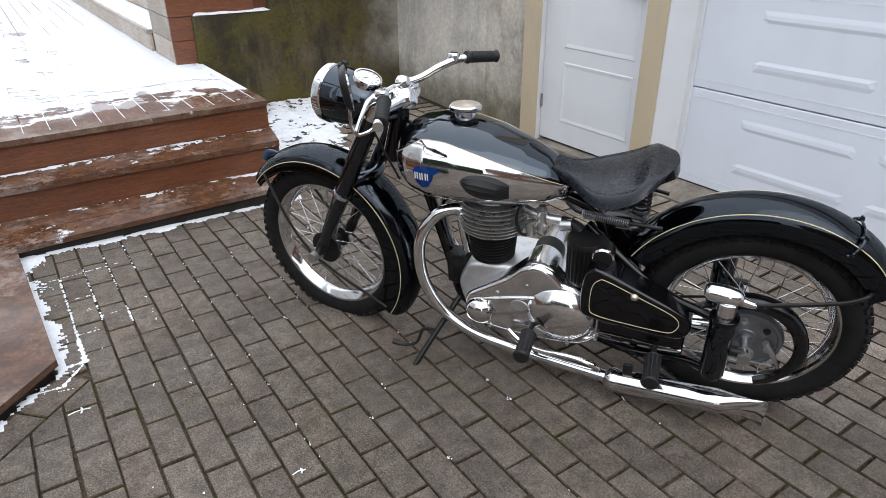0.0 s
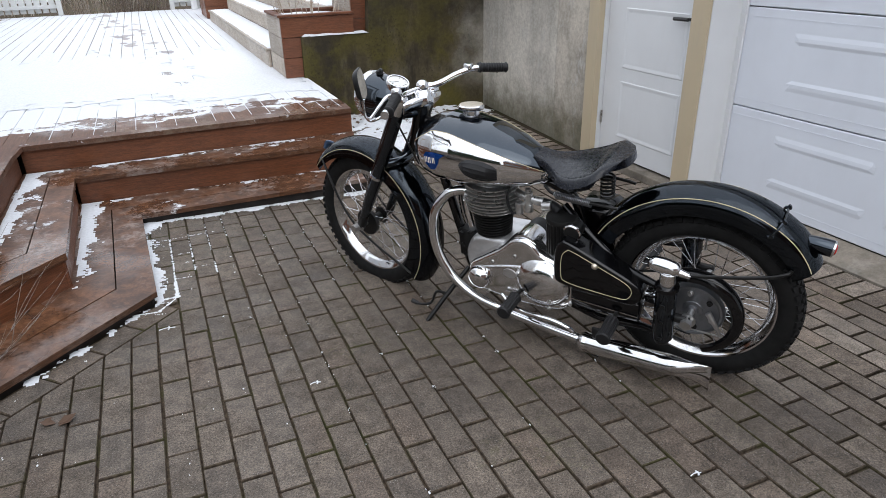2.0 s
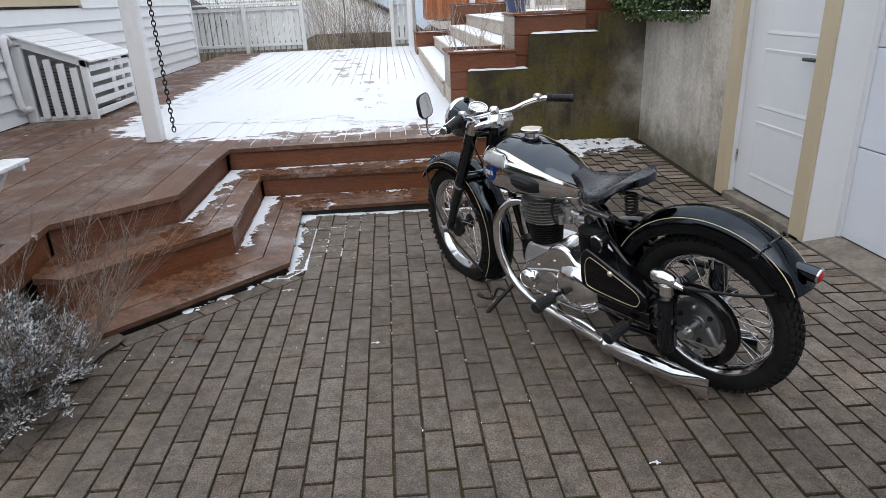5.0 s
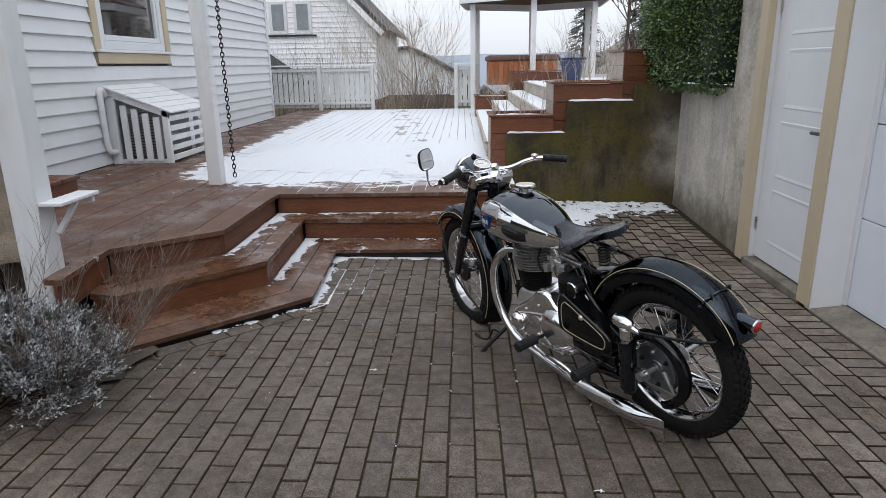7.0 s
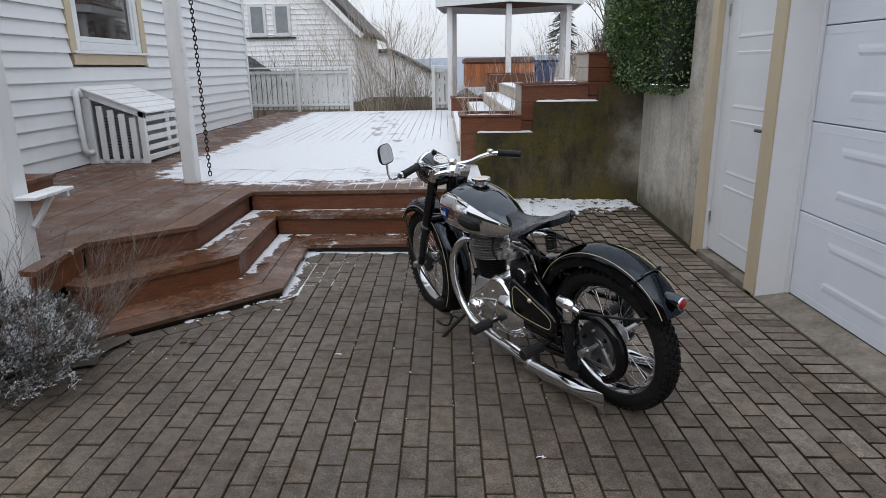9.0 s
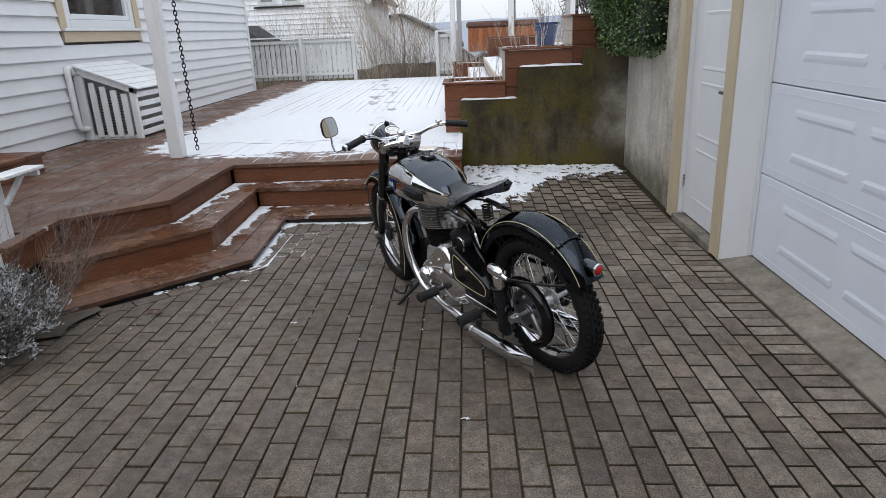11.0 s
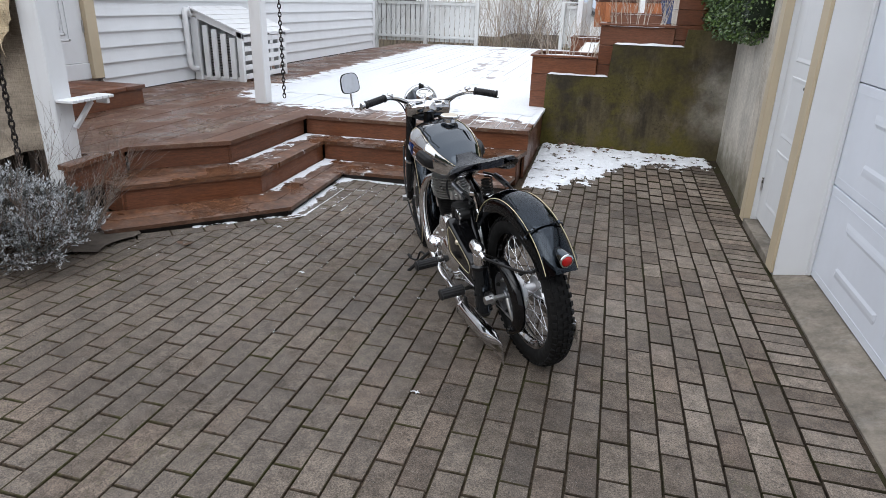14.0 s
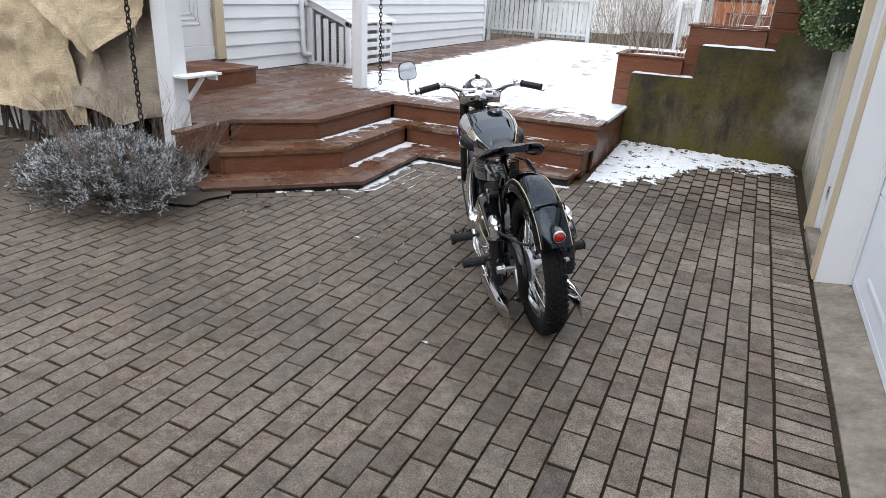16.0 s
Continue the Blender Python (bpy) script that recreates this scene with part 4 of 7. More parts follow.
def add_twig(bm, rng, base, d, length, r, depth, fork):
    """A twig of three bent lengths that forks."""
    p = Vector(base)
    d = Vector(d).normalized()
    for k in range(3):
        q = p + d * length / 3
        rod3(bm, p, q, r * (1 - 0.25 * k), r * (1 - 0.25 * (k + 1)))
        p = q
        d = (d + Vector((rng.uniform(-1, 1), rng.uniform(-1, 1), rng.uniform(-0.4, 0.7))) * 0.22).normalized()
        if depth > 0:
            for _ in range(fork):
                e = (d + Vector((rng.uniform(-1, 1), rng.uniform(-1, 1), rng.uniform(-0.2, 0.9))) * 0.75).normalized()
                add_twig(bm, rng, p, e, length * rng.uniform(0.4, 0.65), r * 0.6, depth - 1, fork)


def rod3(bm, a, b, r0, r1):
    d = (b - a).normalized()
    u = d.orthogonal().normalized()
    v = d.cross(u)
    A = [bm.verts.new(a + (u * math.cos(t) + v * math.sin(t)) * r0) for t in (0, 2.1, 4.2)]
    B = [bm.verts.new(b + (u * math.cos(t) + v * math.sin(t)) * r1) for t in (0, 2.1, 4.2)]
    for i in range(3):
        bm.faces.new((A[i], A[(i + 1) % 3], B[(i + 1) % 3], B[i]))


def make_shrub(x, y, z, w, h, count, seed, mat, label, r=0.008, depth=1, name="bare_shrub"):
    rng = random.Random(seed)
    o = empty(name, pose(x, y, z), label, "shrub")
    bm = bmesh.new()
    for _ in range(count):
        a, q = rng.uniform(0, 6.28), math.sqrt(rng.random())
        b = (w * 0.4 * q * math.cos(a), w * 0.25 * q * math.sin(a), 0)
        add_twig(bm, rng, b, (math.cos(a) * 0.35 * q, math.sin(a) * 0.3 * q, 1), h * rng.uniform(0.6, 1.0), r, depth, 1)
    tagged(part("branchwork", bm, mat, o), "fine bare twigs", kind="stuff")
    return o


make_shrub(-0.60, 15.6, -0.3, 1.7, 3.3, 75, 3, M["straw"], "tall bare tan shrub behind the fence gap")
make_shrub(0.25, 15.4, -0.3, 1.2, 1.5, 90, 5, M["twig"], "frosted bare brown shrub behind the fence gap")
make_shrub(-3.0, 20.0, 0.0, 1.7, 2.9, 34, 8, M["straw"], "bare shrub before the neighbouring house")
make_shrub(-5.0, 16.2, 0.0, 7.0, 1.75, 170, 9, M["bark"], "clipped bare hedge behind the fence", 0.006)


def make_tree(x, y, z, h, seed, mat, label, spread=0.5, r=0.09, limbs=9, depth=2):
    rng = random.Random(seed)
    o = empty("bare_tree", pose(x, y, z), label, "tree")
    bm = bmesh.new()
    pts = [(0, 0, 0)]
    for k in range(1, 5):
        pts.append((rng.uniform(-1, 1) * 0.05 * h * k / 4, rng.uniform(-1, 1) * 0.05 * h * k / 4, h * 0.85 * k / 4))
    tube(bm, pts, [r, r * 0.8, r * 0.6, r * 0.4, r * 0.15], 7, 3)
    part("trunk", bm, M["bark"], o, smooth=60)
    bm = bmesh.new()
    for k in range(limbs):
        t = 0.25 + 0.7 * k / limbs
        a = rng.uniform(0, 6.28)
        i = min(3, int(t * 4))
        p = Vector(pts[i]).lerp(Vector(pts[i + 1]), t * 4 - i)
        add_twig(bm, rng, p, (math.cos(a) * spread * 2, math.sin(a) * spread * 2, 1.0), h * 0.5 * (1.15 - t), r * 0.35, depth, 2)
    part("crown", bm, mat, o)
    return o


make_tree(-0.9, 24.0, -0.8, 4.4, 11, M["straw"], "bare grey-brown tree behind the fence", 0.45, 0.035, 16)
make_tree(8.6, 30.0, 1.0, 6.5, 13, M["twig"], "frosted bare tree on the hillside", 0.5, 0.1, 14)
make_tree(10.5, 33.0, 2.0, 8.0, 14, M["twig"], "frosted bare tree on the hillside", 0.5, 0.1, 14)


def make_conifer(x, y, z, h, seed):
    rng = random.Random(seed)
    o = empty("conifer", pose(x, y, z), "dark conifer with frosted boughs on the hillside", "tree", "hillside conifers")
    part("trunk", rod(bmesh.new(), (0, 0, 0), (0, 0, h), 0.12, 7, 0.02), M["bark"], o)
    bm = bmesh.new()
    for _ in range(int(420)):
        t = rng.random() ** 0.8
        rad = (1 - t) * h * 0.24 * rng.uniform(0.5, 1.05)
        a = rng.uniform(0, 6.28)
        c = Vector((rad * math.cos(a), rad * math.sin(a), h * (0.12 + 0.88 * t) - rad * 0.25))
        s = h * 0.045 * rng.uniform(0.6, 1.3)
        u = Vector((math.cos(a), math.sin(a), -0.35)) * s * 1.7
        v = Vector((-math.sin(a), math.cos(a), rng.uniform(-0.3, 0.3))) * s
        q = [bm.verts.new(c + d) for d in (-u * 0.4, v * 0.6, u, -v * 0.6)]
        bm.faces.new(q)
    part("crown", bm, M["conifer"], o)


for k, (x, y, h) in enumerate(((10.2, 34, 5.5), (11.8, 36, 7.0), (8.0, 38, 4.8), (13.5, 33, 7.5), (15.0, 36, 8.0))):
    make_conifer(x, y, 0.6 + 0.25 * k, h, 20 + k)


def make_hill():
    bm = bmesh.new()
    nx, ny = 46, 30
    g = []
    for j in range(ny + 1):
        row = []
        for i in range(nx + 1):
            x, y = 3.6 + i * 0.9, 7.0 + j * 1.4
            rise = max(0.0, x - 4.6 - 0.08 * (y - 8)) * 0.50
            k = noise.fractal(Vector((x * 0.35, y * 0.35, 0)), 0.8, 2.1, 6)
            row.append(bm.verts.new((x, y, 0.2 + rise + max(0.0, rise) ** 0.5 * 0.55 * k - max(0, 0.4 - rise))))
        g.append(row)
    for j in range(ny):
        for i in range(nx):
            bm.faces.new((g[j][i], g[j][i + 1], g[j + 1][i + 1], g[j + 1][i]))
    tagged(part("hillside", bm, M["rock"], smooth=180), "frosted rocky hillside behind the gazebo", "hillside", kind="structure")
    rng = random.Random(31)
    bm = bmesh.new()
    for _ in range(420):
        x, y = rng.uniform(5.2, 20), rng.uniform(16, 42)
        rise = max(0.0, x - 4.6 - 0.08 * (y - 8)) * 0.50
        add_twig(bm, rng, (x, y, 0.1 + rise), (rng.uniform(-0.4, 0.4), rng.uniform(-0.4, 0.4), 1), rng.uniform(0.7, 2.0), 0.014, 1, 2)
    tagged(part("hillside_scrub", bm, M["twig"]), "bare frosted scrub on the hillside", "scrub", kind="stuff")
    # blue ridges across the water
    for y, h, z in ((700, 20, -32), (520, 9, -32)):
        bm = bmesh.new()
        top = [bm.verts.new((-500 + 25 * k, y, z + 32 + h * (0.55 + 0.45 * noise.noise(Vector((k * 0.23, y, 0)))))) for k in range(41)]
        low = [bm.verts.new((-500 + 25 * k, y - 30, -40)) for k in range(41)]
        for k in range(40):
            bm.faces.new((low[k], low[k + 1], top[k + 1], top[k]))
        tagged(part("backdrop", bm, M["haze_hill"], smooth=180), "pale blue far ridge", "ridge", kind="structure")


make_hill()


def make_neighbour():
    o = empty("neighbour_house", pose(-5.6, 26.0, -1.0), "white clapboard neighbouring house with a dark gabled roof", "house")
    Y = 0.0
    # gable end: ridge above the picture, eave towards the trees
    ridge, eave, wallx = 9.2, 4.0, 3.05
    w = bmesh.new()
    prof = [(-5.0, 0), (wallx, 0), (wallx, eave - 0.1), (-1.5, ridge - 0.7), (-5.0, ridge - 0.7)]
    lo = [w.verts.new((x, Y, z)) for x, z in prof]
    hi = [w.verts.new((x, Y + 9, z)) for x, z in prof]
    w.faces.new(lo)
    w.faces.new(hi[::-1])
    for i in range(5):
        w.faces.new((lo[i], lo[(i + 1) % 5], hi[(i + 1) % 5], hi[i]))
    wall = part("wall", w, M["far_white"], o)
    z = 0.4
    while z < 8.0:
        xr = wallx if z < eave - 0.2 else wallx - (z - eave + 0.2) * 0.98
        part("clapboard", boxed(-5.0, xr, Y - 0.03, Y - 0.003, z, z + 0.012), M["far_white"], wall)
        z += 0.20
    roof = bmesh.new()
    a, b = Vector((-1.7, 0, ridge - 0.2)), Vector((3.45, 0, eave - 0.24))
    n = Vector((0.72, 0, 0.69)) * 0.16
    q = [a, b, b + n, a + n]
    lo = [roof.verts.new(p + Vector((0, Y - 0.45, 0))) for p in q]
    hi = [roof.verts.new(p + Vector((0, Y + 9.4, 0))) for p in q]
    roof.faces.new(lo)
    roof.faces.new(hi[::-1])
    for i in range(4):
        roof.faces.new((lo[i], lo[(i + 1) % 4], hi[(i + 1) % 4], hi[i]))
    part("roof", roof, M["roof"], o)
    bb = bmesh.new()
    q = [a - n * 1.3, b - n * 1.3, b - n * 0.02, a - n * 0.02]
    lo = [bb.verts.new(p + Vector((0, Y - 0.47, 0))) for p in q]
    hi = [bb.verts.new(p + Vector((0, Y - 0.43, 0))) for p in q]
    bb.faces.new(lo)
    bb.faces.new(hi[::-1])
    for i in range(4):
        bb.faces.new((lo[i], lo[(i + 1) % 4], hi[(i + 1) % 4], hi[i]))
    part("bargeboard", bb, M["far_white"], o)
    for x0 in (-1.28, -0.28):
        win = part("window", boxed(x0, x0 + 0.72, Y - 0.05, Y - 0.02, 3.75, 5.0), M["white"], o)
        part("pane", boxed(x0 + 0.12, x0 + 0.60, Y - 0.06, Y - 0.051, 3.9, 4.9), M["glass_grey"], win)
    part("window_sill", boxed(-1.45, 0.62, Y - 0.12, Y - 0.031, 3.66, 3.72), M["dark"], o)
    lean = bmesh.new()
    prof = [(-3.0, 3.0), (-1.35, 3.0), (0.2, 1.9), (0.2, 1.75), (-3.0, 1.75)]
    lo = [lean.verts.new((x, Y - 2.5, z)) for x, z in prof]
    hi = [lean.verts.new((x, Y - 0.1, z)) for x, z in prof]
    lean.faces.new(lo)
    lean.faces.new(hi[::-1])
    for i in range(5):
        lean.faces.new((lo[i], lo[(i + 1) % 5], hi[(i + 1) % 5], hi[i]))
    part("porch_roof", lean, M["roof"], o)

    f = empty("far_house", pose(-0.6, 44, -3.5), "far pale house with a dark roof", "house")
    w = bmesh.new()
    prof = [(-5, 0), (1.6, 0), (1.6, 4.1), (-2, 5.98), (-5, 5.78)]
    lo = [w.verts.new((x, 0, z)) for x, z in prof]
    hi = [w.verts.new((x, 8, z)) for x, z in prof]
    w.faces.new(lo)
    w.faces.new(hi[::-1])
    for i in range(5):
        w.faces.new((lo[i], lo[(i + 1) % 5], hi[(i + 1) % 5], hi[i]))
    part("wall", w, M["far_white"], f)
    r = bmesh.new()
    prof = [(-5.4, 6.0), (-2.0, 6.2), (2.0, 4.1), (2.0, 3.9), (-2.0, 6.0), (-5.4, 5.8)]
    lo = [r.verts.new((x, -0.4, z)) for x, z in prof]
    hi = [r.verts.new((x, 8.4, z)) for x, z in prof]
    r.faces.new(lo)
    r.faces.new(hi[::-1])
    for i in range(6):
        r.faces.new((lo[i], lo[(i + 1) % 6], hi[(i + 1) % 6], hi[i]))
    part("roof", r, M["roof"], f)
    for k in range(3):
        part("window", boxed(-4.2 + 1.9 * k, -3.2 + 1.9 * k, -0.05, -0.01, 1.8, 3.0), M["glass_grey"], f)
    for x, y, z, s in ((-6.5, 70, -6, 1), (4.0, 85, -9, 1.2), (9.5, 95, -9, 1.3), (0.5, 110, -10, 1.4)):
        h = empty("far_house", pose(x, y, z), "small far house down the slope", "house", "far houses")
        part("wall", boxed(-3 * s, 3 * s, 0, 6, 0, 4 * s), M["white2"], h)
        b = bmesh.new()
        prof = [(-3.4 * s, 4 * s), (0, 6.4 * s), (3.4 * s, 4 * s)]
        lo = [b.verts.new((px, -0.3, pz)) for px, pz in prof]
        hi = [b.verts.new((px, 6.3, pz)) for px, pz in prof]
        b.faces.new(lo)
        b.faces.new(hi[::-1])
        for i in range(3):
            b.faces.new((lo[i], lo[(i + 1) % 3], hi[(i + 1) % 3], hi[i]))
        part("roof", b, M["roof"], h)


M["glass_grey"] = plain("far_window_glass", (0.22, 0.25, 0.27), 0.1, var=0.2, scale=3)
make_neighbour()


# ---- unseen house and hedge added behind the path to darken chrome and paint reflections ----
def make_reflection_blocks():
    o = empty("reflection_house", pose(-2.0, -11.0, 0.0), "unseen brown house added for dark reflections", "house")
    part("wall", boxed(-6, 7, -6, 0, 0, 4.6), M["planter"], o)
    r = bmesh.new()
    prof = [(0.5, 4.4), (-3, 7.4), (-6.5, 4.4)]
    lo = [r.verts.new((-6.5, y, z)) for y, z in prof]
    hi = [r.verts.new((7.5, y, z)) for y, z in prof]
    r.faces.new(lo)
    r.faces.new(hi[::-1])
    for i in range(3):
        r.faces.new((lo[i], lo[(i + 1) % 3], hi[(i + 1) % 3], hi[i]))
    part("roof", r, M["roof"], o)
    for k in range(3):
        part("window", boxed(-4.5 + 4 * k, -3.0 + 4 * k, 0.0, 0.04, 1.1, 2.5), M["glass_grey"], o)
    h = bmesh.new()
    box(h, -9.4, -8.4, -9.0, 0.5, -0.05, 3.2, 0.3)
    core = part("garden_hedge", h, M["hedge_core"])
    tagged(core, "unseen dark hedge block added for dark reflections", "hedge")


make_reflection_blocks()


# ---- planters, terrace stairs and gazebo ----
def plank_face(parent, x0, x1, y, z0, z1, n, mat, thick=0.03):
    h = (z1 - z0) / n
    for k in range(n):
        part("plank", boxed(x0, x1, y, y + thick, z0 + k * h + 0.002, z0 + (k + 1) * h - 0.002, 0.003), mat, parent)


def plank_side(parent, x, y0, y1, z0, z1, n, mat, thick=0.03):
    h = (z1 - z0) / n
    for k in range(n):
        part("plank", boxed(x, x + thick, y0, y1, z0 + k * h + 0.002, z0 + (k + 1) * h - 0.002, 0.003), mat, parent)


def make_planter(x0, x1, y0, y1, z0, z1, n, label, seed, side=None, twigs=20):
    o = empty("planter_box", pose(x0, y0, z0), label, "planter")
    w, d, h = x1 - x0, y1 - y0, z1 - z0
    plank_face(o, 0, w, 0, 0, h - 0.022, n, M["planter"])
    plank_side(o, 0.0, 0.031, d, 0, h - 0.022, n, side or M["planter"])
    part("side_wall", boxed(w - 0.03, w, 0.031, d, 0, h - 0.022), M["planter"], o)
    part("back_wall", boxed(0.031, w - 0.031, d - 0.03, d, 0, h - 0.022), M["planter"], o)
    for a in ((-0.02, w + 0.0, -0.02, 0.045), (-0.02, 0.045, 0.0455, d), (0.0455, w, d - 0.045, d)):
        part("rim_board", boxed(*a, h - 0.021, h, 0.003), M["planter"], o)
    part("soil", boxed(0.031, w - 0.031, 0.031, d - 0.031, 0.02, h - 0.05), M["soil"], o)
    s = snow_slab(x0 + 0.05, x1 - 0.04, y0 + 0.05, y1 - 0.05, z1 - 0.05, 0.03, seed, 0.05)
    tagged(s, "snow lying in the planter", "snow", kind="stuff")
    if twigs:
        make_shrub((x0 + x1) / 2, (y0 + y1) / 2, z1 - 0.05, w * 1.3, 0.36, twigs, seed, M["straw"], "dry frosted stalks in the planter", 0.0045, 1, "dry_plant")
    return o


make_planter(1.25, 1.905, 5.335, 5.98, 0.425, 0.96, 3, "brown plank planter stepping up beside the deck", 2, M["grey_wood"], 26)
make_planter(1.91, 2.625, 5.402, 6.05, 0.70, 1.285, 3, "brown plank planter stepping up beside the deck", 4, M["grey_wood"], 22)
make_planter(2.63, 3.30, 5.45, 6.2, 1.0, 1.60, 4, "tall brown plank planter beside the hedge", 6, M["grey_wood"], 0)
make_planter(1.22, 1.95, 12.0, 13.0, 0.425, 0.84, 2, "brown plank planter at the far end of the terrace steps", 7, None, 30)
make_planter(1.95, 3.2, 11.6, 12.4, 0.70, 1.33, 3, "brown plank planter before the hot tub", 8, None, 16)

d = make_shrub(2.95, 5.80, 1.55, 0.45, 0.30, 40, 77, M["bark"], "dark dry bush in the tall planter", 0.006, 1, "dry_plant")


def make_terrace():
    for k in range(4):
        x0, z = 1.235 + 0.31 * k, 0.60 + 0.18 * k
        st = empty("terrace_step", label="pale weathered timber step up to the terrace, covered with snow", category="step", group="terrace steps", kind="structure")
        part("riser_board", boxed(x0, x0 + 0.025, 6.06, 11.58, z - 0.18, z - 0.031, 0.003), M["grey_wood"], st)
        part("tread_board", boxed(x0 - 0.02, x0 + 0.145, 6.06, 11.58, z - 0.03, z, 0.003), M["grey_wood"], st)
        part("tread_board", boxed(x0 + 0.15, x0 + 0.308, 6.06, 11.58, z - 0.03, z, 0.003), M["grey_wood"], st)
        s = snow_slab(x0 + 0.01, x0 + 0.30, 6.1, 11.5, z + 0.001, 0.012, 40 + k, 0.07)
        tagged(s, "snow on the terrace step", "snow", kind="stuff")
    fl = part("terrace_floor", boxed(2.48, 5.2, 6.3, 17.5, 0.9, 1.14), M["grey_wood"])
    tagged(fl, "timber terrace round the gazebo under snow", "terrace", kind="structure")
    s = snow_slab(2.5, 5.1, 6.4, 13.2, 1.141, 0.015, 50, 0.2)
    tagged(s, "snow on the terrace", "snow", kind="stuff")


make_terrace()


def make_gazebo():
    cx, cy = 2.68, 15.2
    o = empty("gazebo", pose(cx, cy, 0.42), "open white six-post gazebo with a brown lath roof", "gazebo")
    R, E, zE, zT = 1.62, 1.98, 2.40, 3.75
    ang = [radians(60 * k + 25) for k in range(6)]
    for k, a in enumerate(ang):
        x, y = R * math.cos(a), R * math.sin(a)
        part("post", boxed(x - 0.06, x + 0.06, y - 0.06, y + 0.06, 0.0, zE - 0.02, 0.006), M["white2"], o)
    for k in range(6):
        a, b = ang[k], ang[(k + 1) % 6]
        p, q = Vector((E * math.cos(a), E * math.sin(a), zE)), Vector((E * math.cos(b), E * math.sin(b), zE))
        top = Vector((0, 0, zT))
        # eave board
        bm = bmesh.new()
        inner = 0.97
        v = [bm.verts.new(c) for c in (p, q, q + Vector((0, 0, 0.16)), p + Vector((0, 0, 0.16)), p * inner + Vector((0, 0, zE * (1 - inner))), q * inner + Vector((0, 0, zE * (1 - inner))), q * inner + Vector((0, 0, zE * (1 - inner) + 0.16)), p * inner + Vector((0, 0, zE * (1 - inner) + 0.16)))]
        for f in ((0, 1, 2, 3), (4, 7, 6, 5), (0, 4, 5, 1), (3, 2, 6, 7)):
            bm.faces.new([v[j] for j in f])
        part("eave_board", bm, M["white"], o)
        p, q = p + Vector((0, 0, 0.162)), q + Vector((0, 0, 0.162))
        field = part("roof_field", tri_slab(p, q, top, 0.03), M["brown_roof"], o)
        n = (q - p).cross(top - p).normalized()
        for j in range(9):
            t0, t1 = j / 9.3, (j + 0.72) / 9.3
            a0, b0, a1, b1 = p.lerp(top, t0), q.lerp(top, t0), p.lerp(top, t1), q.lerp(top, t1)
            bm = bmesh.new()
            lo = [bm.verts.new(c + n * 0.004) for c in (a0, b0, b1, a1)]
            hi = [bm.verts.new(c + n * 0.04) for c in (a0, b0, b1, a1)]
            bm.faces.new(lo)
            bm.faces.new(hi)
            for i in range(4):
                bm.faces.new((lo[i], lo[(i + 1) % 4], hi[(i + 1) % 4], hi[i]))
            part("roof_lath", bm, M["brown_roof"], field)
    tub = empty("hot_tub", pose(2.35, 14.6, 1.0), "orange cedar hot tub under a brown cover", "hot tub")
    for k in range(14):
        x = -0.78 + k * 0.112
        part("stave", boxed(x, x + 0.108, -0.78, -0.74, 0.0, 0.52, 0.004), M["cedar"], tub)
    part("tub_body", boxed(-0.78, 0.79, -0.739, 0.8, 0.0, 0.52), M["cedar"], tub)
    part("cover", boxed(-0.82, 0.83, -0.82, 0.85, 0.521, 0.66, 0.04), M["tub_cover"], tub, "folded brown vinyl cover")

    pot = empty("plant_pot", pose(3.02, 11.1, 1.14), "blue glazed pot with dry stalks", "plant pot")
    prof = [(0.0, 0.0), (0.15, 0.0), (0.17, 0.02), (0.235, 0.36), (0.26, 0.38), (0.26, 0.42), (0.235, 0.42), (0.215, 0.37), (0.0, 0.36)]
    part("pot_body", lathe(bmesh.new(), prof, 28), M["blue_glaze"], pot, smooth=40)
    make_shrub(3.02, 11.1, 1.50, 0.3, 0.75, 16, 60, M["twig"], "dry stalks growing from the blue pot", 0.004, 1, "dry_plant")


def tri_slab(p, q, r, t):
    bm = bmesh.new()
    n = (q - p).cross(r - p).normalized() * t
    lo = [bm.verts.new(c - n) for c in (p, q, r)]
    hi = [bm.verts.new(c) for c in (p, q, r)]
    bm.faces.new(lo)
    bm.faces.new(hi)
    for i in range(3):
        bm.faces.new((lo[i], lo[(i + 1) % 3], hi[(i + 1) % 3], hi[i]))
    return bm


make_gazebo()


# ---- hedge, lavender, burlap ----
def leaf(bm, c, u, v, s, curl=0.3, wide=0.36):
    """A small pointed leaf, folded along its middle."""
    w = u.cross(v).normalized()
    a = bm.verts.new(c)
    b = bm.verts.new(c + u * s + w * curl * s * 0.3)
    l = bm.verts.new(c + u * s * 0.5 + v * s * wide + w * curl * s * 0.2)
    r = bm.verts.new(c + u * s * 0.5 - v * s * wide + w * curl * s * 0.2)
    bm.faces.new((a, l, b))
    bm.faces.new((a, b, r))


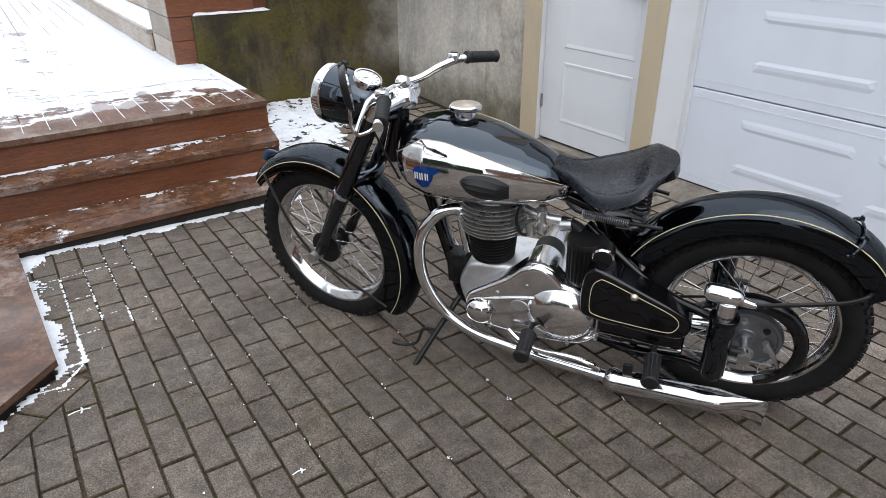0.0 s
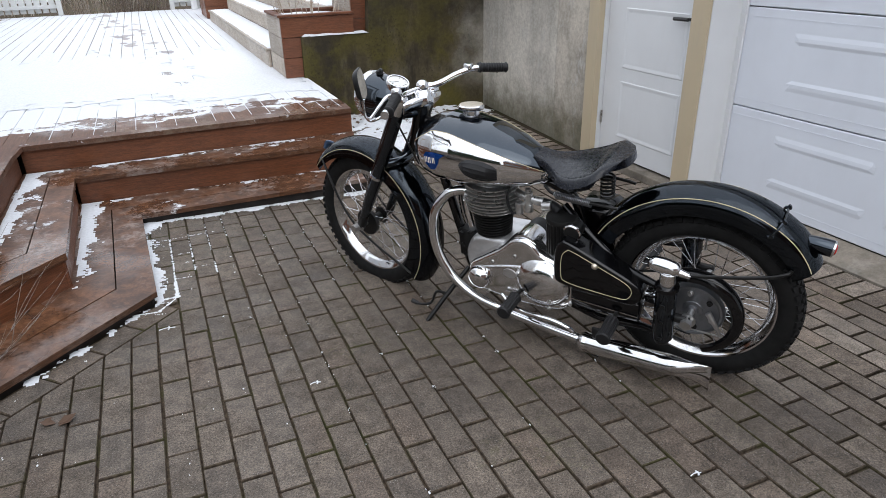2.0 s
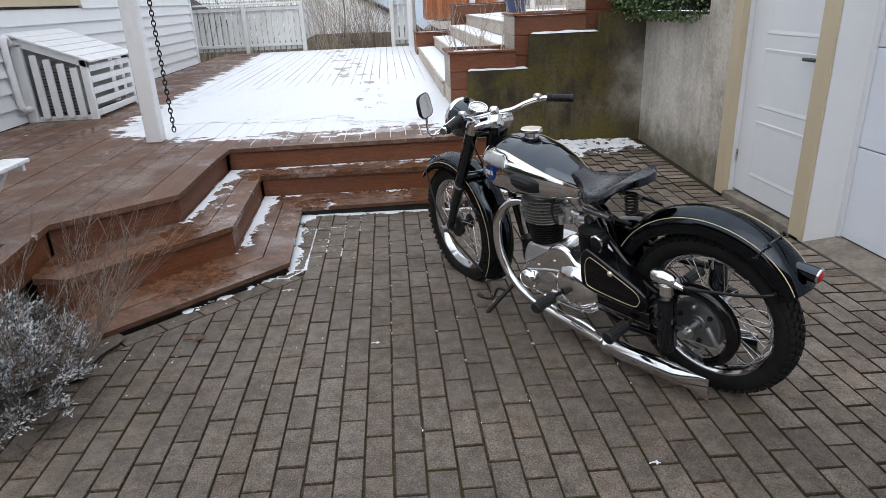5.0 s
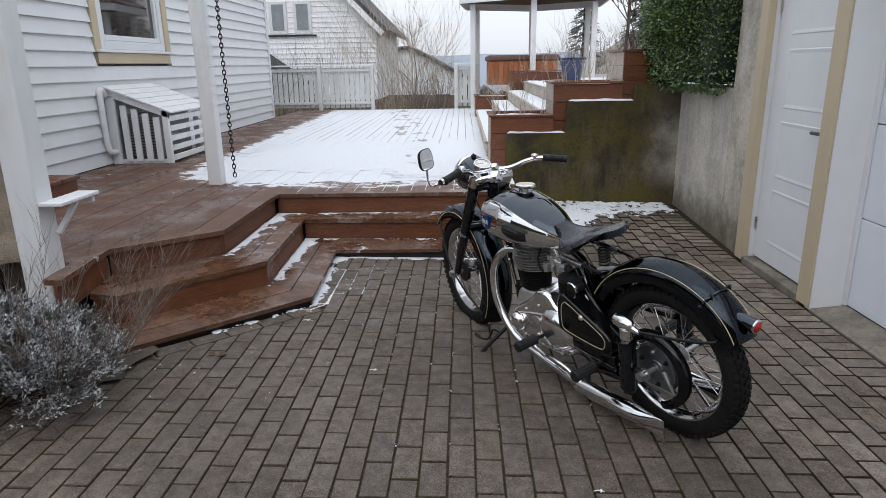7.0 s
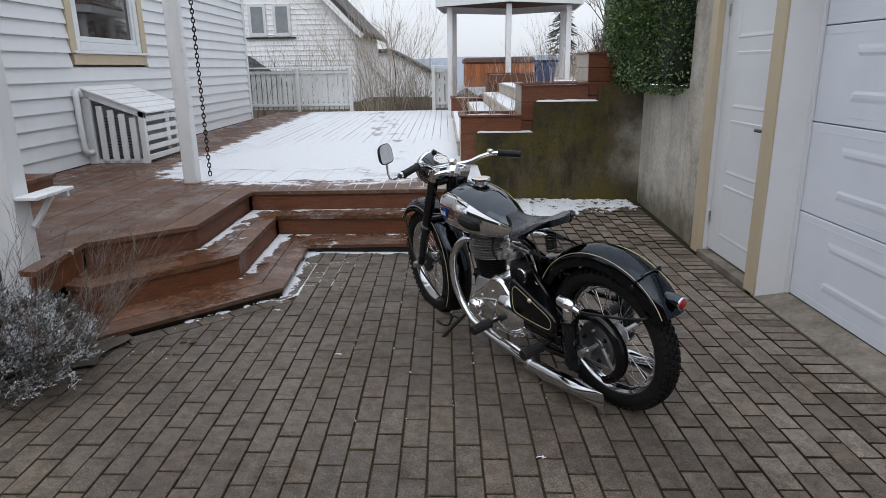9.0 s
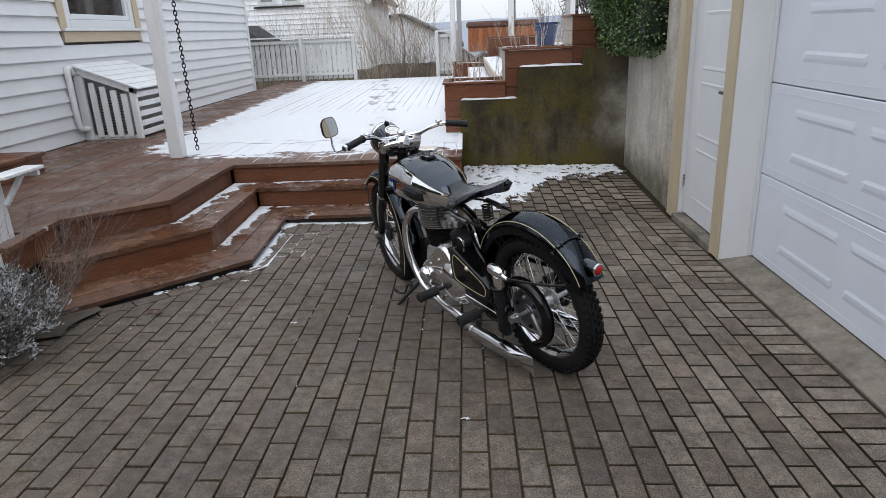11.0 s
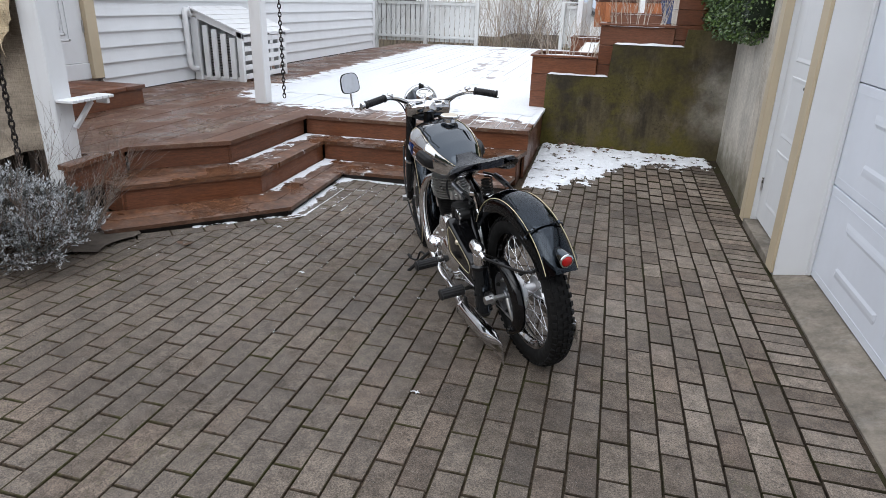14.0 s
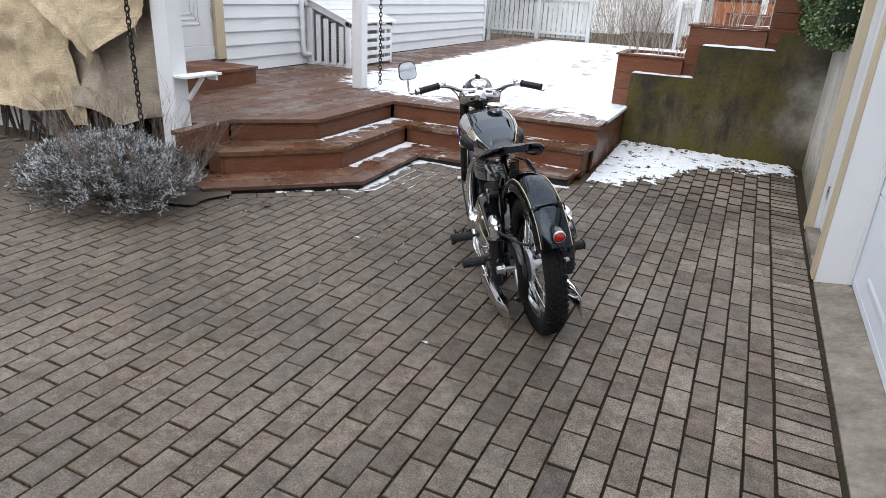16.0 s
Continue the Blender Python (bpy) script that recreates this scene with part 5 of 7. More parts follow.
def make_hedge():
    rng = random.Random(17)
    o = empty("hedge", pose(3.2, 4.7, 1.25), "dense dark green clipped hedge growing over the wall, with painted glints", "hedge")
    def shape(a, b):
        # a bulging box: outward direction from two angles
        d = Vector((math.cos(a) * math.cos(b), math.sin(a) * math.cos(b), math.sin(b)))
        k = 1 / max(abs(d.x) / 0.44, abs(d.y) / 0.98, abs(d.z) / 0.80)
        k = 0.75 * k + 0.25 * 0.8
        k *= 1 + 0.10 * noise.noise(d * 2.3) + 0.05 * noise.noise(d * 6)
        p = d * k + Vector((0.08, 0.23, 0.72))
        # two bushes grown together: the near one stands back behind the side wall
        p.x += 0.16 * min(1.0, max(0.0, (0.72 - p.y) / 0.35))
        return p, d
    # near-black core paints the shade between the leaves
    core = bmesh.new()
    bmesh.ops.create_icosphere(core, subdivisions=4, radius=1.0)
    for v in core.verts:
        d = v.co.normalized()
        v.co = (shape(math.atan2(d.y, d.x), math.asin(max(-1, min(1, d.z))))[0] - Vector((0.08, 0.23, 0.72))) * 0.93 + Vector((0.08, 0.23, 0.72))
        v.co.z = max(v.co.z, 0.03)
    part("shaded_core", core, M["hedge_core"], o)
    bm = bmesh.new()
    for _ in range(46000):
        a, b = rng.uniform(0, 2 * math.pi), math.asin(rng.uniform(-0.92, 1))
        p, d = shape(a, b)
        p = Vector((0.08, 0.23, 0.72)) + (p - Vector((0.08, 0.23, 0.72))) * rng.uniform(0.90, 1.03)
        if p.z < -0.02 and p.x > 0.0:
            continue
        if p.z < (-0.05 if p.y < 0.5 else 0.02) + 0.03 * noise.noise(p * 9):
            continue
        u = (d + Vector((rng.uniform(-1, 1), rng.uniform(-1, 1), rng.uniform(-0.5, 1.0)))).normalized()
        v = u.orthogonal().normalized()
        v = (Matrix.Rotation(rng.uniform(0, 6.28), 3, u) @ v)
        leaf(bm, p, u, v, rng.uniform(0.018, 0.034))
    part("foliage", bm, M["hedge_leaf"], o)


make_hedge()


def make_lavender():
    rng = random.Random(23)
    o = empty("lavender_bush", pose(-1.27, 1.06, ground_z(-1.2) - 0.01), "frost-covered grey lavender bush at the edge of the paving", "bush")
    stems, leaves = bmesh.new(), bmesh.new()
    for _ in range(330):
        # tufts sitting on a low, uneven mound
        a, q = rng.uniform(0, 6.28), rng.random() ** 0.55
        lump = 1 + 0.22 * noise.noise(Vector((math.cos(a) * q * 2.2, math.sin(a) * q * 2.2, 3)))
        out = Vector((math.cos(a) * q, math.sin(a) * q, math.sqrt(max(0.02, 1 - q * q))))
        tuft = Vector((0.66 * out.x, 0.44 * out.y, 0.05 + 0.31 * out.z * lump)) * rng.uniform(0.82, 1.05)
        root = Vector((tuft.x * 0.35, tuft.y * 0.35, 0.0))
        rod3(stems, root, tuft, 0.0045, 0.002)
        for _k in range(15):
            d = (out * 0.8 + Vector((rng.uniform(-1, 1), rng.uniform(-1, 1), rng.uniform(-0.3, 1.0))) * 0.75).normalized()
            start = tuft + Vector((rng.uniform(-1, 1), rng.uniform(-1, 1), rng.uniform(-1, 0.3))) * 0.03
            L = rng.uniform(0.05, 0.13)
            rod3(stems, start, start + d * L, 0.0018, 0.0008)
            for k in range(12):
                t = 0.15 + 0.85 * k / 12
                u = (d + Vector((rng.uniform(-1, 1), rng.uniform(-1, 1), rng.uniform(-0.6, 0.8))) * 0.8).normalized()
                leaf(leaves, start + d * L * t, u, u.orthogonal().normalized(), rng.uniform(0.016, 0.034), 0.2, 0.12)
    tagged(part("branchwork", stems, M["twig"], o), "thin woody stems", kind="stuff")
    tagged(part("foliage", leaves, M["lavender"], o), "narrow grey frosted leaves", kind="stuff")
    st = bmesh.new()
    for _ in range(90):
        a = rng.uniform(0, 6.28)
        add_twig(st, rng, (0.30 + 0.40 * math.cos(a), 0.25 * math.sin(a), 0.2), (math.cos(a) * 0.5 + 0.2, math.sin(a) * 0.5, 1), rng.uniform(0.24, 0.48), 0.0019, 1, 3)
    tagged(part("dry_growth", st, M["twig"], o), "thin dry reddish stalks", kind="stuff")
    bed = bmesh.new()
    mid = bed.verts.new((0, 0, 0.03))
    ring = []
    for k in range(60):
        a = 2 * math.pi * k / 60
        r = 1 + 0.22 * noise.noise(Vector((math.cos(a) * 2, math.sin(a) * 2, 4))) + 0.12 * noise.noise(Vector((math.cos(a) * 9, math.sin(a) * 9, 1)))
        ring.append(bed.verts.new((1.35 * r * math.cos(a), 0.62 * r * math.sin(a), -0.004)))
    for k in range(60):
        bed.faces.new((mid, ring[k], ring[(k + 1) % 60]))
    lit = bmesh.new()
    for _ in range(260):
        x, y = rng.uniform(-1.75, 0.62), rng.uniform(-0.42, 0.30)
        if x > 0.1 and y > -0.1:
            continue
        a, L = rng.uniform(0, 6.28), rng.uniform(0.05, 0.22)
        z = 0.01 + rng.random() * 0.05
        rod3(lit, Vector((x, y, z)), Vector((x + L * math.cos(a), y + L * math.sin(a), z + rng.uniform(-0.02, 0.09))), 0.0035, 0.0015)
    litter = part("fallen_twigs", lit, M["bark"], m=pose(-1.30, 1.10, ground_z(-1.3)))
    tagged(litter, "dark dry twigs lying under the lavender", "twigs", kind="stuff")
    tagged(part("soil_bed", bed, M["soil"], m=pose(-2.05, 1.42, ground_z(-1.5) + 0.006)), "dark soil under the lavender", "soil", kind="structure")


make_lavender()


def make_burlap_wrap():
    """Sacking tied round the climbing plant beside the porch post."""
    rng = random.Random(41)
    def sheet(name, x0, x1, z0, z1, y, mat, seed, lower, label):
        bm = bmesh.new()
        nx, nz = 70, 70
        g = []
        for i in range(nx + 1):
            row = []
            for j in range(nz + 1):
                s, t = i / nx, j / nz
                x = x0 + (x1 - x0) * s
                lo = z0 + lower(s)
                z = lo + (z1 - lo) * t
                f = 0.045 * math.sin(x * 9 + 2.2 * z + seed + 1.5 * noise.noise(Vector((x * 2, z * 2, seed)))) + 0.05 * noise.noise(Vector((x * 3.1, z * 2.2, seed)))
                f += 0.025 * noise.noise(Vector((x * 11, z * 9, seed))) + 0.018 * abs(noise.noise(Vector((x * 5 + z * 6, z * 3, seed + 3))))
                sag = -0.10 * math.sin(math.pi * s) * (0.4 + 0.6 * (1 - t))
                row.append(bm.verts.new((x, y + f + sag, z)))
            g.append(row)
        for i in range(nx):
            for j in range(nz):
                bm.faces.new((g[i][j], g[i + 1][j], g[i + 1][j + 1], g[i][j + 1]))
        ob = part(name, bm, mat, None, label, smooth=180)
        return ob
    o = empty("burlap_wrap", pose(-2.2, 1.9, 0.0), "tan burlap sacking tied round a climbing plant", "burlap")
    for ob in (
        sheet("burlap_sheet", -2.62, -1.41, 0.40, 2.3, 1.84, M["burlap2"], 1.0, lambda s: 0.05 * math.sin(s * 9), "greyer burlap underneath"),
        sheet("burlap_sheet", -4.35, -2.40, 0.40, 2.3, 1.74, M["burlap"], 4.0, lambda s: 0.03 * math.sin(s * 7) - (0.14 if s > 0.9 else 0.0), "tan burlap"),
        sheet("burlap_sheet", -2.80, -1.41, 0.83, 2.4, 1.70, M["burlap"], 7.0, lambda s: 0.98 * abs(s - 0.543), "tan burlap hanging to a point"),
    ):
        ob.parent = o
        ob.matrix_basis = pose(2.2, -1.9, 0.0)
    for x, z in ((-2.52, 1.10), (-2.44, 0.62), (-1.50, 1.20), (-1.47, 1.36)):
        knots = bmesh.new()
        for k in range(4):
            add_twig(knots, rng, (x, 1.62, z), (rng.uniform(-1, 1), -0.6, rng.uniform(-1.4, 0.2)), 0.16, 0.005, 0, 0)
        ob = part("string", knots, M["burlap"], o, "frayed jute string")
        ob.matrix_basis = pose(2.2, -1.9, 0.0)
    st = bmesh.new()
    for _ in range(70):
        x = rng.uniform(-4.2, -1.5)
        tube(st, [(x, 1.9 + rng.uniform(-0.1, 0.1), 0.0), (x + rng.uniform(-0.05, 0.05), 1.9, 0.35), (x + rng.uniform(-0.12, 0.12), 1.92, 0.8)], rng.uniform(0.006, 0.018), 5, 3)
    p = tagged(part("woody_growth", st, M["bark"], o, smooth=60), "thick bare stems of the climbing plant", kind="stuff")
    p.matrix_basis = pose(2.2, -1.9, 0.0)
    low = part("low_wall", boxed(-4.6, -1.45, 2.05, 2.15, -0.02, 0.385, 0.004), M["white2"])
    tagged(low, "pale board skirting below the porch", "skirting", kind="structure")


make_burlap_wrap()


# ---- snow and leaves on the paving ----
def corner_field(x, y):
    """The drift: a wedge that narrows along the wall, with holes melted into it."""
    edge = ((1.40, 3.48), (1.80, 3.88), (2.03, 4.05), (2.13, 4.42), (2.31, 4.69), (2.87, 4.88), (3.3, 5.05))
    low = 4.9
    for (x0, y0), (x1, y1) in zip(edge, edge[1:]):
        if x0 <= x <= x1:
            low = y0 + (y1 - y0) * (x - x0) / (x1 - x0)
    k = noise.fractal(Vector((x * 4.5, y * 4.5, 5.0)), 0.8, 2.0, 7)
    m = noise.fractal(Vector((x * 11, y * 15, 8.0)), 0.7, 2.0, 5)
    d = min(y - low, 5.31 - y + 0.1, (3.10 - x) * 0.8)
    hole = 0.16 if d > 0.12 else 0.0
    return min(d * 0.8, 0.14) + 0.14 * k + 0.24 * m - 0.045 + hole * 0.2


ragged_snow("snow", corner_field, 1.44, 3.15, 3.5, 5.29, lambda x, y: ground_z(x, y) + 0.001, 0.028, 0.014, "melting snow drift along the retaining wall")


def rim_field(x, y):
    """A thin line of snow along the foot of the lowest step."""
    best = 9.0
    for p, q in zip([lerp2(TREAD1[3], TREAD1[2], 0.55)] + TREAD1[3:], TREAD1[3:]):
        a, b = Vector(p), Vector(q)
        t = max(0.0, min(1.0, (Vector((x, y)) - a).dot(b - a) / (b - a).length_squared))
        best = min(best, (Vector((x, y)) - a.lerp(b, t)).length)
    k = noise.fractal(Vector((x * 6, y * 6, 2.0)), 0.8, 2.0, 5)
    return 0.030 - best + 0.055 * k - (0.018 if y < 2.30 else 0.0) + 0.02 * noise.noise(Vector((x * 50, y * 50, 7)))


ragged_snow("snow", rim_field, -0.55, 1.42, 1.70, 3.42, lambda x, y: ground_z(x) + 0.001, 0.012, 0.010, "thin line of snow at the foot of the steps")


def make_crumbs():
    rng = random.Random(8)
    bm = bmesh.new()
    W = 0.1063
    for _ in range(190):
        # crumbs of snow and grit caught in the joints
        i = rng.randrange(13, 34)
        x = 2.912 - W * i
        y = rng.triangular(0.4, 3.3, 3.0)
        if inside(UNDER, x, y):
            continue
        n = rng.randrange(1, 4)
        for _k in range(n):
            c = Vector((x + rng.uniform(-0.006, 0.006), y + rng.uniform(-0.02, 0.02), ground_z(x) - 0.001))
            r = rng.uniform(0.0012, 0.0038)
            bmesh.ops.create_icosphere(bm, subdivisions=1, radius=r, matrix=Matrix.Translation(c) @ Matrix.Diagonal((1, rng.uniform(0.8, 2.2), 0.6, 1)))
    tagged(part("snow_crumbs", bm, M["snow"]), "crumbs of snow caught in the paving joints", "snow", kind="stuff")
    streaks = bmesh.new()
    for (x0, y0), (x1, y1), r, full in (((0.080, 2.30), (0.080, 2.48), 0.010, 0.95), ((0.080, 2.48), (0.080, 3.02), 0.006, 0.6), ((0.085, 2.305), (-0.01, 2.30), 0.009, 1.0),
                                        ((0.07, 2.29), (-0.005, 2.19), 0.006, 0.95), ((0.0, 2.19), (-0.07, 2.195), 0.006, 0.9), ((-0.02, 2.17), (0.03, 2.16), 0.005, 0.8),
                                        ((0.179, 2.55), (0.179, 3.08), 0.005, 0.38), ((0.277, 2.50), (0.277, 2.64), 0.006, 0.7), ((0.277, 2.80), (0.277, 3.22), 0.005, 0.35),
                                        ((0.376, 2.95), (0.376, 3.25), 0.005, 0.3), ((0.02, 3.02), (0.34, 3.05), 0.005, 0.4), ((0.08, 2.50), (0.17, 2.50), 0.004, 0.5),
                                        ((0.179, 2.60), (0.27, 2.605), 0.004, 0.5), ((0.08, 2.80), (0.18, 2.80), 0.004, 0.4)):
        steps = int(math.hypot(x1 - x0, y1 - y0) / 0.007)
        for i in range(steps):
            if rng.random() > full:
                continue
            t = i / steps
            x, y = x0 + (x1 - x0) * t + rng.uniform(-0.3, 0.3) * r, y0 + (y1 - y0) * t
            k = r * rng.uniform(0.5, 1.15)
            bmesh.ops.create_icosphere(streaks, subdivisions=1, radius=k, matrix=Matrix.Translation((x, y, ground_z(x, y))) @ Matrix.Rotation(rng.uniform(0, 6), 4, "Z") @ Matrix.Diagonal((1, rng.uniform(0.7, 1.6), 0.4, 1)))
    tagged(part("joint_snow", streaks, M["snow"]), "snow blown into the paving joints beside the step", "snow", kind="stuff")
    for x, y, s in ((0.50, 1.39, 0.6), (1.44, 0.47, 0.6), (0.02, 2.02, 1.0)):
        b = bmesh.new()
        tube(b, [(-0.03 * s, 0, 0), (0, 0.003, 0.002), (0.035 * s, -0.002, 0)], 0.0019, 5, 3, flat=0.6)
        tube(b, [(0.010, 0.016 * s, 0), (0.012, 0, 0.002), (0.006, -0.012 * s, 0)], 0.0030, 5, 3)
        tagged(part("snow", b, M["snow"], m=pose(x, y, ground_z(x) + 0.003)), "small streak of snow in a paving joint", "snow", kind="stuff")
    for _ in range(60):
        x, y = ((rng.gauss(1.75, 0.16), rng.uniform(4.9, 5.25)) if rng.random() < 0.5 else (rng.uniform(1.6, 2.9), rng.uniform(4.9, 5.2)) if rng.random() < 0.7 else (rng.uniform(1.5, 1.9), rng.uniform(4.2, 4.9))) if rng.random() < 0.95 else (rng.uniform(-0.42, -0.34), rng.uniform(1.5, 1.58))
        b = bmesh.new()
        s = rng.uniform(0.025, 0.075)
        leaf(b, Vector((0, 0, 0)), Vector((1, 0, 0)), Vector((0, 1, 0)), s, 0.8)
        tagged(part("dead_leaf", b, M["dead_leaf"], m=pose(x, y, ground_z(x, y) + 0.036 * (y > 4), 0, 0, rng.uniform(0, 360))), "curled brown dead leaf lying on the snow", "leaf", "dead leaves")


make_crumbs()


# ---- the motorcycle ----
BIKE = pose(1.853, 0.932, ground_z(1.853), 0, 0, 123.8) @ pose(0, 0, 0, -8.8, 0, 0)
WB = 1.475
RAKE = 27.5
HEAD = Vector((1.12, 0, 0.86))
STEER_AXIS = Vector((-math.sin(radians(RAKE)), 0, math.cos(radians(RAKE))))
STEER = Matrix.Translation(HEAD) @ Matrix.Rotation(radians(-9.0), 4, STEER_AXIS) @ Matrix.Translation(-HEAD)
BARS = Matrix.Translation((0.043, 0.0, 0.036)) @ STEER
SIDE = Matrix.Rotation(radians(90), 4, "X")


def arc_guard(cx, cz, r, a0, a1, half, drop, seg=44, flare=0.0, drop2=None, crown=0.052):
    """A valanced mudguard: a crowned strip about an axle, with sides that hang down and a rolled thickness."""
    bm = bmesh.new()
    prof = []
    for k in range(13):
        t = -1 + 2 * k / 12
        prof.append((half * math.sin(t * math.pi / 2), -crown * (1 - math.cos(t * math.pi / 2))))
    rings = []
    for i in range(seg + 1):
        s = i / seg
        a = radians(a0 + (a1 - a0) * s)
        dr = drop if drop2 is None else drop + (drop2 - drop) * s
        rr = r + flare * max(0.0, (s - 0.8) / 0.2) ** 2
        ring = []
        full = [(-half * 1.01, -crown - dr)] + prof + [(half * 1.01, -crown - dr)]
        for y, d in full:
            ring.append(bm.verts.new((cx + (rr + d) * math.cos(a), y, cz + (rr + d) * math.sin(a))))
        rings.append(ring)
    for A, B in zip(rings, rings[1:]):
        for j in range(len(A) - 1):
            bm.faces.new((A[j], A[j + 1], B[j + 1], B[j]))
    geom = bm.faces[:]
    bmesh.ops.solidify(bm, geom=geom, thickness=0.003)
    return bm


def arc_stripe(cx, cz, r, a0, a1, y, w=0.003, seg=44, flare=0.0):
    bm = bmesh.new()
    pts = []
    for i in range(seg + 1):
        s = i / seg
        a = radians(a0 + (a1 - a0) * s)
        rr = r + flare * max(0.0, (s - 0.8) / 0.2) ** 2
        pts.append((cx + rr * math.cos(a), y, cz + rr * math.sin(a)))
    return tube(bm, pts, w, 5, 1)


def make_wheel(bike, cx, cz, R, width, m, hw, hub_mat, hub_size):
    """A wire wheel: chrome rim with tyre, tread, hub and single spokes."""
    rr = R - 0.082
    prof = [(rr + 0.002, -0.0272), (rr + 0.012, -0.0304), (rr + 0.012, -0.0264), (rr + 0.002, -0.0224), (rr - 0.012, -0.0096), (rr - 0.016, 0.0), (rr - 0.012, 0.0096), (rr + 0.002, 0.0224), (rr + 0.012, 0.0264), (rr + 0.012, 0.0304), (rr + 0.002, 0.0272), (rr - 0.014, 0.0144), (rr - 0.024, 0.0), (rr - 0.014, -0.0144), (rr + 0.002, -0.0272)]
    at = Matrix.Translation((cx, 0, cz))
    wheel = part("wheel", lathe(bmesh.new(), prof, 72, at @ SIDE), M["rim_chrome"], bike, "chromed wire-spoked wheel", m=m, smooth=50)
    h = width / 2
    tp = [(rr + 0.006, -0.0265), (rr + 0.016, -h * 0.86), (rr + 0.038, -h), (R - 0.022, -h * 0.95), (R - 0.008, -h * 0.72), (R - 0.003, -h * 0.4), (R - 0.002, 0), (R - 0.003, h * 0.4), (R - 0.008, h * 0.72), (R - 0.022, h * 0.95), (rr + 0.038, h), (rr + 0.016, h * 0.86), (rr + 0.006, 0.0265)]
    part("tyre", lathe(bmesh.new(), tp, 72, at @ SIDE), M["tyre"], wheel, "black ribbed rubber tyre", smooth=60)
    blocks = bmesh.new()
    N = 58
    for i in range(N):
        a = 2 * math.pi * i / N
        for k, (y, r, tw) in enumerate(((-h * 0.80, R - 0.012, -38), (-h * 0.42, R - 0.003, -12), (0.0, R - 0.001, 0), (h * 0.42, R - 0.003, 12), (h * 0.80, R - 0.012, 38))):
            b = a + (math.pi / N if k % 2 else 0)
            mm = at @ Matrix.Rotation(-b, 4, "Y") @ Matrix.Translation((r, y, 0)) @ Matrix.Rotation(radians(tw), 4, "Z")
            box(blocks, -0.006, 0.0065, -h * (0.19 if k in (0, 4) else 0.165), h * (0.19 if k in (0, 4) else 0.165), -0.0095, 0.0095, 0.0, mm)
    part("tread", blocks, M["tyre"], wheel)
    hub = [(0.0, -0.062), (0.02, -0.062), (0.022, -0.05), (0.058, -0.047), (0.058, -0.042), (0.026, -0.036), (0.024, 0.02), (0.085, 0.03), (0.088, 0.05), (0.0, 0.055)]
    part("hub", lathe(bmesh.new(), [(r * hub_size, -z) for r, z in hub], 40, at @ SIDE), hub_mat, wheel, "drum hub", smooth=40)
    spoke = mesh_of("spoke", rod(bmesh.new(), (0, 0, 0), (0, 0, 1), 0.0016, 6), M["chrome"], 60)
    for i in range(36):
        a = 2 * math.pi * i / 36
        s = 1 if i % 2 else -1
        lead = 0.9 if (i // 2) % 2 else -0.9
        r0 = (0.084 if s > 0 else 0.055) * hub_size
        p = at @ Vector((r0 * math.cos(a + lead * 0.55), s * 0.040, r0 * math.sin(a + lead * 0.55)))
        q = at @ Vector(((rr - 0.024) * math.cos(a), s * 0.006, (rr - 0.024) * math.sin(a)))
        d = q - p
        ob = new("spoke", spoke)
        ob.parent = wheel
        ob.matrix_basis = Matrix.LocRotScale(p, d.to_track_quat("Z", "Y"), (1, 1, d.length))
    part("axle", rod(bmesh.new(), at @ Vector((0, -hw, 0)), at @ Vector((0, hw, 0)), 0.011, 10), M["zinc"], wheel)
    part("axle_nut", rod(bmesh.new(), at @ Vector((0, hw - 0.01, 0)), at @ Vector((0, hw + 0.022, 0)), 0.020, 6), M["zinc"], wheel)
    part("axle_washer", rod(bmesh.new(), at @ Vector((0, hw - 0.016, 0)), at @ Vector((0, hw - 0.008, 0)), 0.027, 20), M["zinc"], wheel)
    part("valve", rod(bmesh.new(), at @ Vector((0.0, 0, rr - 0.06)), at @ Vector((0, 0, rr - 0.02)), 0.004, 6), M["zinc"], wheel)
    return wheel


def fluted(bm, pts, radii, depth, n):
    """Adds a round body along pts whose skin is grooved lengthwise where depth is above nought."""
    axis = (pts[-1] - pts[0]).normalized()
    u = axis.orthogonal().normalized()
    v = axis.cross(u)
    rings = []
    for p, r, d in zip(pts, radii, depth):
        ring = []
        for j in range(n * 4):
            a = 2 * math.pi * j / (n * 4)
            q = r * (1 - d * (1 if j % 4 in (0, 1) else 0))
            ring.append(bm.verts.new(p + u * q * math.cos(a) + v * q * math.sin(a)))
        rings.append(ring)
    for A, B in zip(rings, rings[1:]):
        for j in range(n * 4):
            bm.faces.new((A[j], A[(j + 1) % (n * 4)], B[(j + 1) % (n * 4)], B[j]))
    bm.faces.new(rings[0][::-1])
    bm.faces.new(rings[-1])
    return bm


def tank_section(x, t, table):
    """The tank's outline at x for an angle t, by its table of sections."""
    for (x0, *a), (x1, *b) in zip(table, table[1:]):
        if x0 <= x <= x1:
            s = (x - x0) / (x1 - x0)
            c, w, up, dn = [p + (q - p) * s for p, q in zip(a, b)]
            cs, sn = math.cos(t), math.sin(t)
            return Vector((x, w * math.copysign(abs(cs) ** 0.75, cs), c + (up if sn > 0 else dn) * math.copysign(abs(sn) ** 0.85, sn)))


